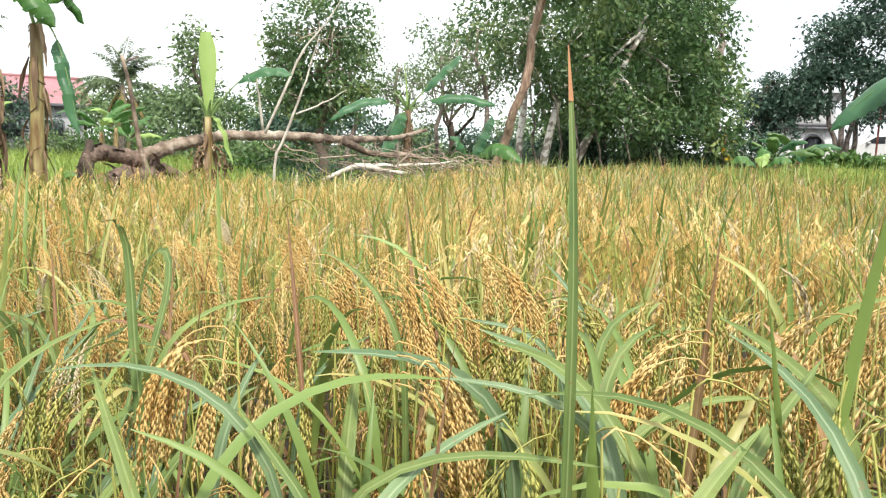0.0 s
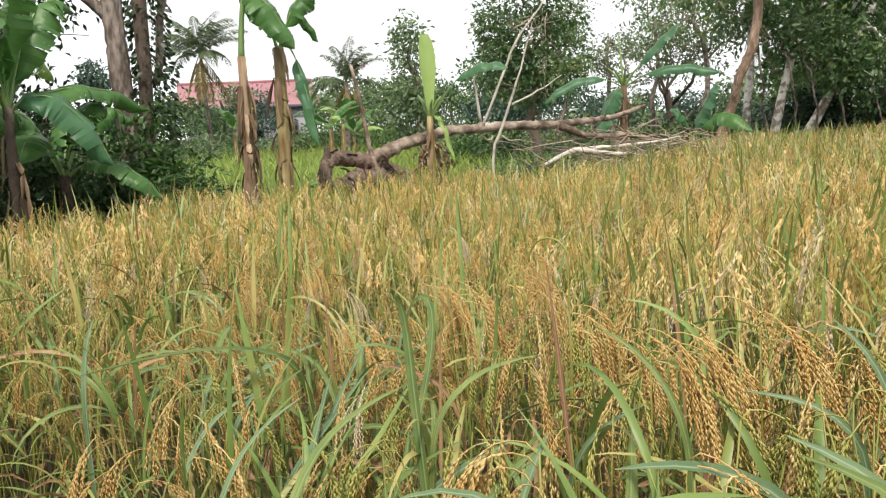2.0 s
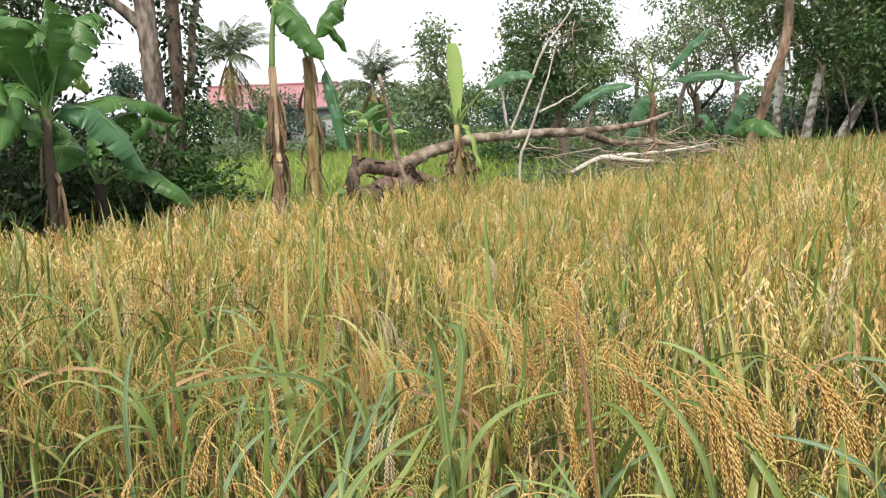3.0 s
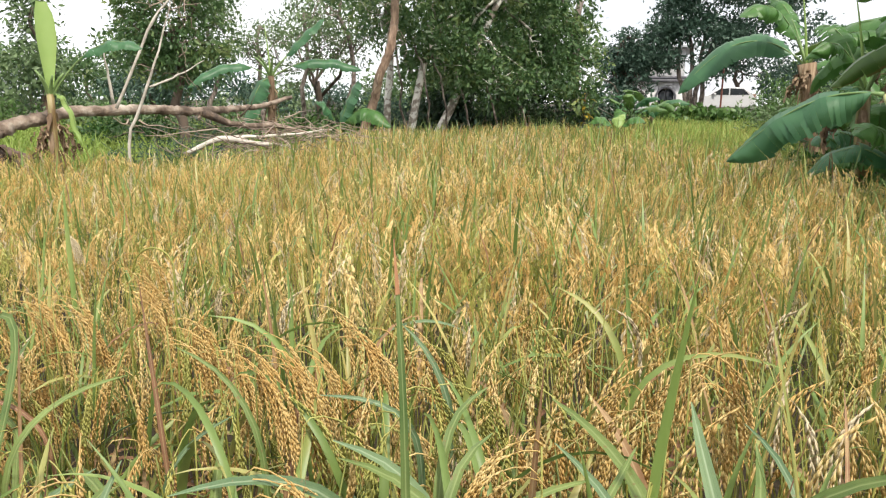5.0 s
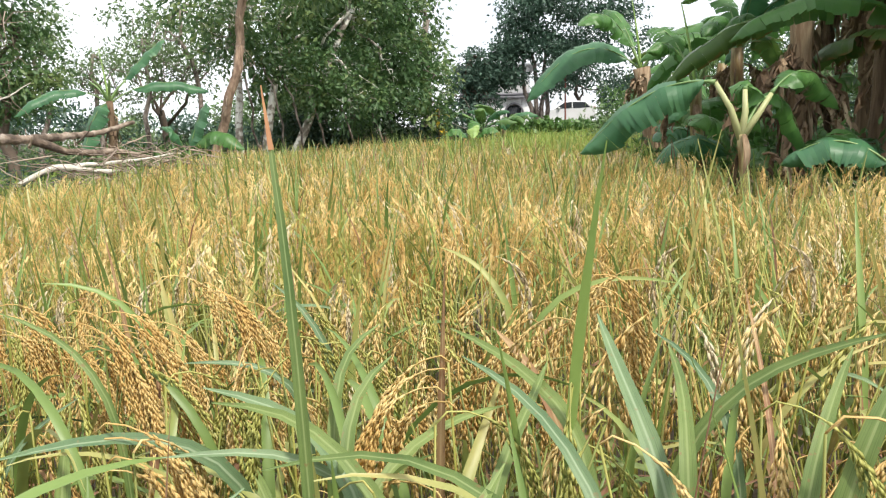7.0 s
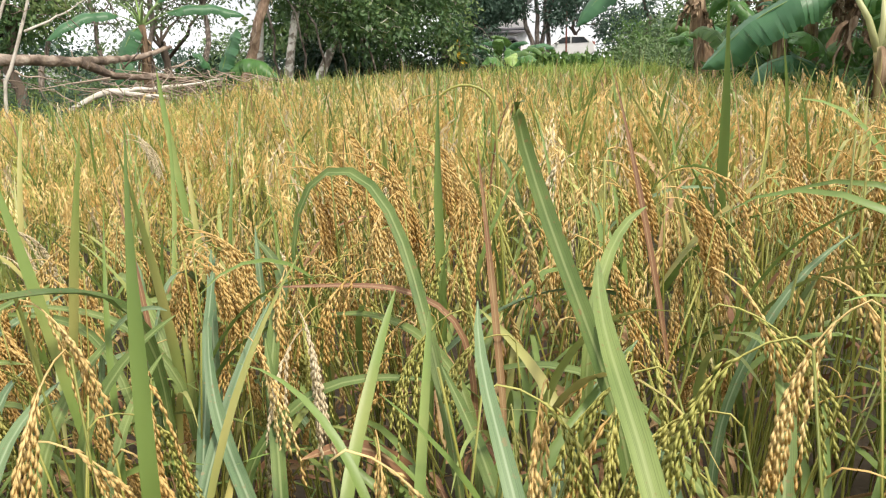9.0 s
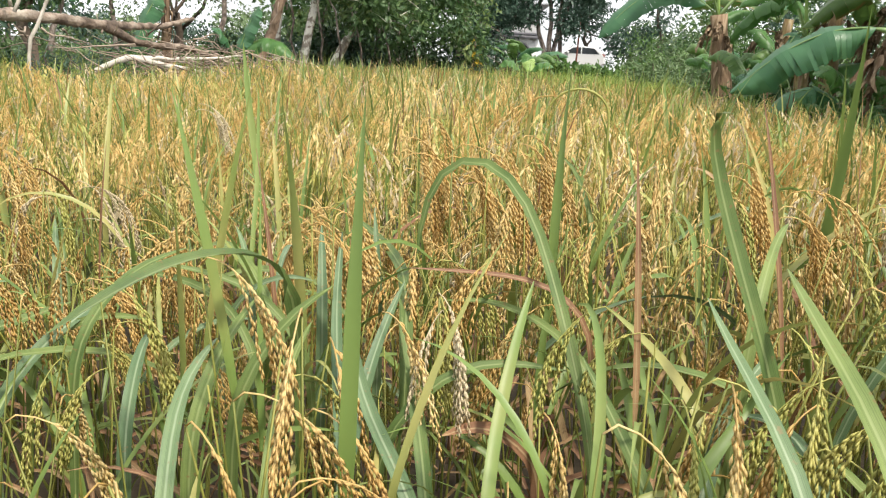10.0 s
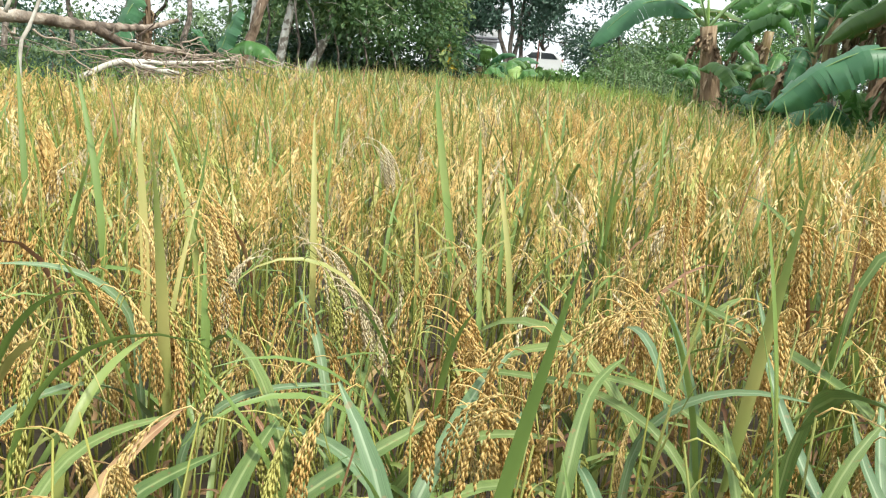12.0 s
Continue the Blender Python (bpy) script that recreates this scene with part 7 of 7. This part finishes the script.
    through_blade("bright green blade bent to the path", ((-0.925, 1.146, 0.774), (-0.909, 1.104, 0.762), (-0.902, 1.042, 0.762)), 0.036, M_WEED)
    through_blade("tall light green blade standing above the ears", ((-2.009, 2.607, 0.710), (-2.031, 2.632, 0.859), (-2.065, 2.663, 1.038), (-2.088, 2.687, 1.223)), 0.036, M_BLADE)
    through_blade("withered brown leaf low between the stalks", ((-1.391, 1.307, 0.680), (-1.346, 1.360, 0.674), (-1.309, 1.380, 0.663)), 0.042, M_DRYBLADE)
    through_blade("short blue-green blade with a rounded tip", ((-1.538, 1.692, 0.840), (-1.547, 1.721, 0.896), (-1.553, 1.741, 0.924)), 0.028, M_BLUEWEED)
    through_blade("long dark green blade slanting across the ears", ((-1.623, 1.964, 0.856), (-1.542, 1.823, 0.840), (-1.486, 1.681, 0.826), (-1.464, 1.489, 0.819)), 0.036, M_WEED)
    through_blade("pale waxy blade arching to the path", ((-2.309, 1.537, 0.733), (-2.262, 1.544, 0.734), (-2.210, 1.510, 0.724), (-2.167, 1.452, 0.717), (-2.135, 1.413, 0.702)), 0.036, M_BLUEWEED)
    through_blade("pale broad blade with a pointed tip", ((-1.941, 1.738, 0.801), (-1.986, 1.694, 0.779), (-2.015, 1.647, 0.759), (-2.052, 1.550, 0.730), (-2.098, 1.472, 0.680)), 0.042, M_BLUEWEED)
    through_blade("wide green blade lying over the stalks", ((-2.265, 1.423, 0.692), (-2.192, 1.481, 0.712), (-2.133, 1.533, 0.725), (-2.069, 1.571, 0.750)), 0.042, M_WEED)
    through_blade("long green blade lying almost level", ((-1.772, 1.539, 0.779), (-1.835, 1.591, 0.791), (-1.915, 1.631, 0.796), (-1.983, 1.643, 0.796), (-2.053, 1.650, 0.789)), 0.025, M_WEED)
    through_blade("green blade lying level low in the crop", ((-1.901, 1.526, 0.743), (-1.957, 1.538, 0.747), (-2.012, 1.546, 0.739), (-2.060, 1.550, 0.721)), 0.028, M_WEED)
    through_blade("pale blade lying level among the ears", ((-2.369, 1.627, 0.746), (-2.311, 1.638, 0.751), (-2.226, 1.649, 0.755)), 0.022, M_BLUEWEED)
    through_blade("withered orange-yellow blade bent down", ((-2.428, 1.529, 0.760), (-2.464, 1.464, 0.742), (-2.477, 1.406, 0.734), (-2.483, 1.360, 0.727)), 0.034, M_DRYBLADE)
    through_blade("green blade arched up from the stalks", ((-2.538, 1.334, 0.740), (-2.529, 1.416, 0.756), (-2.493, 1.485, 0.754), (-2.432, 1.528, 0.749)), 0.028, M_WEED)
    through_blade("dark green blade rising from the path side", ((-2.450, 1.352, 0.726), (-2.410, 1.409, 0.728), (-2.364, 1.474, 0.726)), 0.036, M_WEED)
    through_blade("short waxy blade bent to the path", ((-1.893, 1.503, 0.740), (-1.880, 1.438, 0.742), (-1.873, 1.394, 0.729)), 0.036, M_BLUEWEED)
    through_blade("broad green blade standing upright", ((-1.704, 1.457, 0.820), (-1.714, 1.406, 0.802), (-1.726, 1.334, 0.775)), 0.036, M_WEED)
    through_blade("pale blade arched over the stalks", ((-1.709, 1.514, 0.838), (-1.645, 1.483, 0.856), (-1.606, 1.427, 0.864)), 0.022, M_BLUEWEED)
    through_blade("waxy blue-green blade hanging among the ears", ((-1.670, 1.821, 0.864), (-1.662, 1.786, 0.835), (-1.651, 1.739, 0.787)), 0.036, M_BLUEWEED)
    through_blade("waxy blade drooping among the ears", ((-1.882, 1.930, 0.826), (-1.849, 1.883, 0.805), (-1.828, 1.837, 0.768)), 0.028, M_BLUEWEED)
    through_blade("short pale blade with a broad tip", ((-2.349, 2.037, 0.789), (-2.324, 1.990, 0.761), (-2.299, 1.943, 0.726)), 0.031, M_BLUEWEED)
    through_blade("upright bright green blade above the ears", ((-1.951, 2.294, 0.664), (-1.961, 2.395, 0.866), (-1.974, 2.446, 1.106)), 0.021, M_BLADE)
    through_blade("upright green blade with a pointed tip", ((-1.889, 2.337, 0.813), (-1.905, 2.369, 0.904), (-1.922, 2.401, 0.996)), 0.025, M_BLADE)
    through_blade("upright green blade further into the crop", ((-2.364, 2.338, 0.892), (-2.374, 2.387, 0.994), (-2.383, 2.436, 1.105)), 0.025, M_BLADE)
    through_blade("tall light green blade at the crop's near side", ((-2.899, 2.400, 0.927), (-2.932, 2.440, 1.044), (-2.971, 2.478, 1.175)), 0.028, M_BLADE)
    through_blade("tall green blade above the ears", ((-3.128, 2.515, 0.938), (-3.151, 2.559, 1.062), (-3.174, 2.603, 1.209)), 0.025, M_BLADE)
    through_blade("narrow blade lying level above the ears", ((-2.786, 1.734, 0.889), (-2.737, 1.760, 0.888), (-2.682, 1.786, 0.879)), 0.024, M_BLUEWEED)
    through_blade("pale yellow blade bent over the ears", ((-2.558, 1.567, 0.788), (-2.541, 1.628, 0.801), (-2.526, 1.687, 0.803)), 0.025, M_BLADE)
    through_blade("green blade rising from the crop's edge", ((-1.620, 1.317, 0.846), (-1.593, 1.336, 0.866), (-1.562, 1.350, 0.882)), 0.034, M_WEED)
    through_blade("wide green blade at the path side", ((-2.335, 1.389, 0.710), (-2.317, 1.464, 0.734), (-2.294, 1.540, 0.756)), 0.042, M_WEED)
    # tall green grass at the left end of the near rice
    g = Geo()
    for k in range(80):
        x, y = -4.05 + rng.normal() * 0.16, 1.25 + rng.normal() * 0.16
        n = 10
        path = arc((x, y, 0.0), rng.uniform(0, 6.28), radians(rng.uniform(76, 89)), rng.uniform(1.0, 1.5), radians(rng.uniform(5, 55)), n, 2.2)
        g.add(ribbon(path, rng.uniform(0.010, 0.017) * np.interp(np.linspace(0, 1, n), [0, 0.2, 0.7, 1], [0.6, 1, 0.9, 0.05]), 0.3, rng.uniform(-0.8, 0.8)))
    tagged(part("tall_grass", g, M_WEED), "tuft of tall green grass at the crop's edge", "grass", kind="stuff")
    # broad weedy blades low in the near crop
    n = 0
    while n < 100:
        x, y = rng.uniform(-4.0, 2.2), rng.uniform(0.25, 2.6)
        if from_walk(np.array(x), np.array(y)) < 0.62:
            continue
        a, ln = rng.uniform(0, 6.28), rng.uniform(0.4, 0.7)
        z0 = rng.uniform(0.42, 0.68)
        path = arc((x, y, z0), a, radians(rng.uniform(40, 78)), ln, radians(rng.uniform(75, 150)), 12, 1.3)
        w = rng.uniform(0.017, 0.030) * np.interp(np.linspace(0, 1, 12), [0, 0.1, 0.6, 1], [0.5, 1, 0.9, 0.05])
        k = rng.random() * 0.93
        ob = part("grass_blade", ribbon(path, w, 0.3, rng.uniform(-0.9, 0.9)), M_BLUEWEED if k < 0.3 else M_DRYBLADE if k > 0.74 else M_WEED)
        tagged(ob, "broad blue-green grass blade among the rice" if k < 0.3 else "withered brown grass blade among the rice" if k > 0.74 else "broad green grass blade among the rice", "grass blade", "broad blades in the crop")
        n += 1
    # upright green blades further out
    g = Geo()
    for k in range(130):
        x, y = rng.uniform(-5.6, 2.4), rng.uniform(1.9, 8.0)
        n = 9
        path = arc((x, y, 0.3), rng.uniform(0, 6.28), radians(rng.uniform(78, 89)), rng.uniform(0.66, 0.88), radians(rng.uniform(3, 40)), n, 2.0)
        g.add(ribbon(path, rng.uniform(0.011, 0.019) * np.interp(np.linspace(0, 1, n), [0, 0.2, 0.7, 1], [0.6, 1, 0.9, 0.05]), 0.3, rng.uniform(-1, 1)))
    tagged(part("flag_blades", g, M_BLADE), "upright green blades standing above the ripe rice", "grass", kind="stuff")
    for nx, ny, nz, turn in HEAVY_EARS + PALE_EARS:
        pale = (nx, ny, nz, turn) in PALE_EARS
        p = thing("rice_plant", "rice plant with pale greyish empty ears" if pale else "tall ripe rice plant with a heavy golden ear", "rice plant", nx, ny, 0, "ripe rice near the path")
        part("culm", tube(bent((0.02, 0.03, -0.05), (0, 0, nz), 7, rng, 0.03), np.linspace(0.0034, 0.0016, 7), 5), M_CULM, p)
        for q in range(2 if pale else 4):
            part("ear", panicle(rng, (rng.normal() * 0.008, rng.normal() * 0.008, nz - 0.02 * q), turn + rng.normal() * 0.25, 7, 25, 0.0150, 0.0042, 4), M_PALEGRAIN if pale else M_GRAIN, p)
    t = part("rice_stalk", tube(np.concatenate([bent((-1.06, 1.86, 0.0), (-1.09, 1.92, 1.10), 7, rng, 0.02), arc((-1.092, 1.925, 1.12), 3.1, radians(82), 0.20, radians(172), 12, 0.85)]), 0.0028, 5), M_CULM)
    tagged(t, "single yellow rice stalk bent over in a loop", "rice stalk")
    part("ear", panicle(rng, (-1.175, 1.927, 1.13), 3.1, 3, 25, 0.0150, 0.0042, 4), M_GRAIN, t)


standouts()
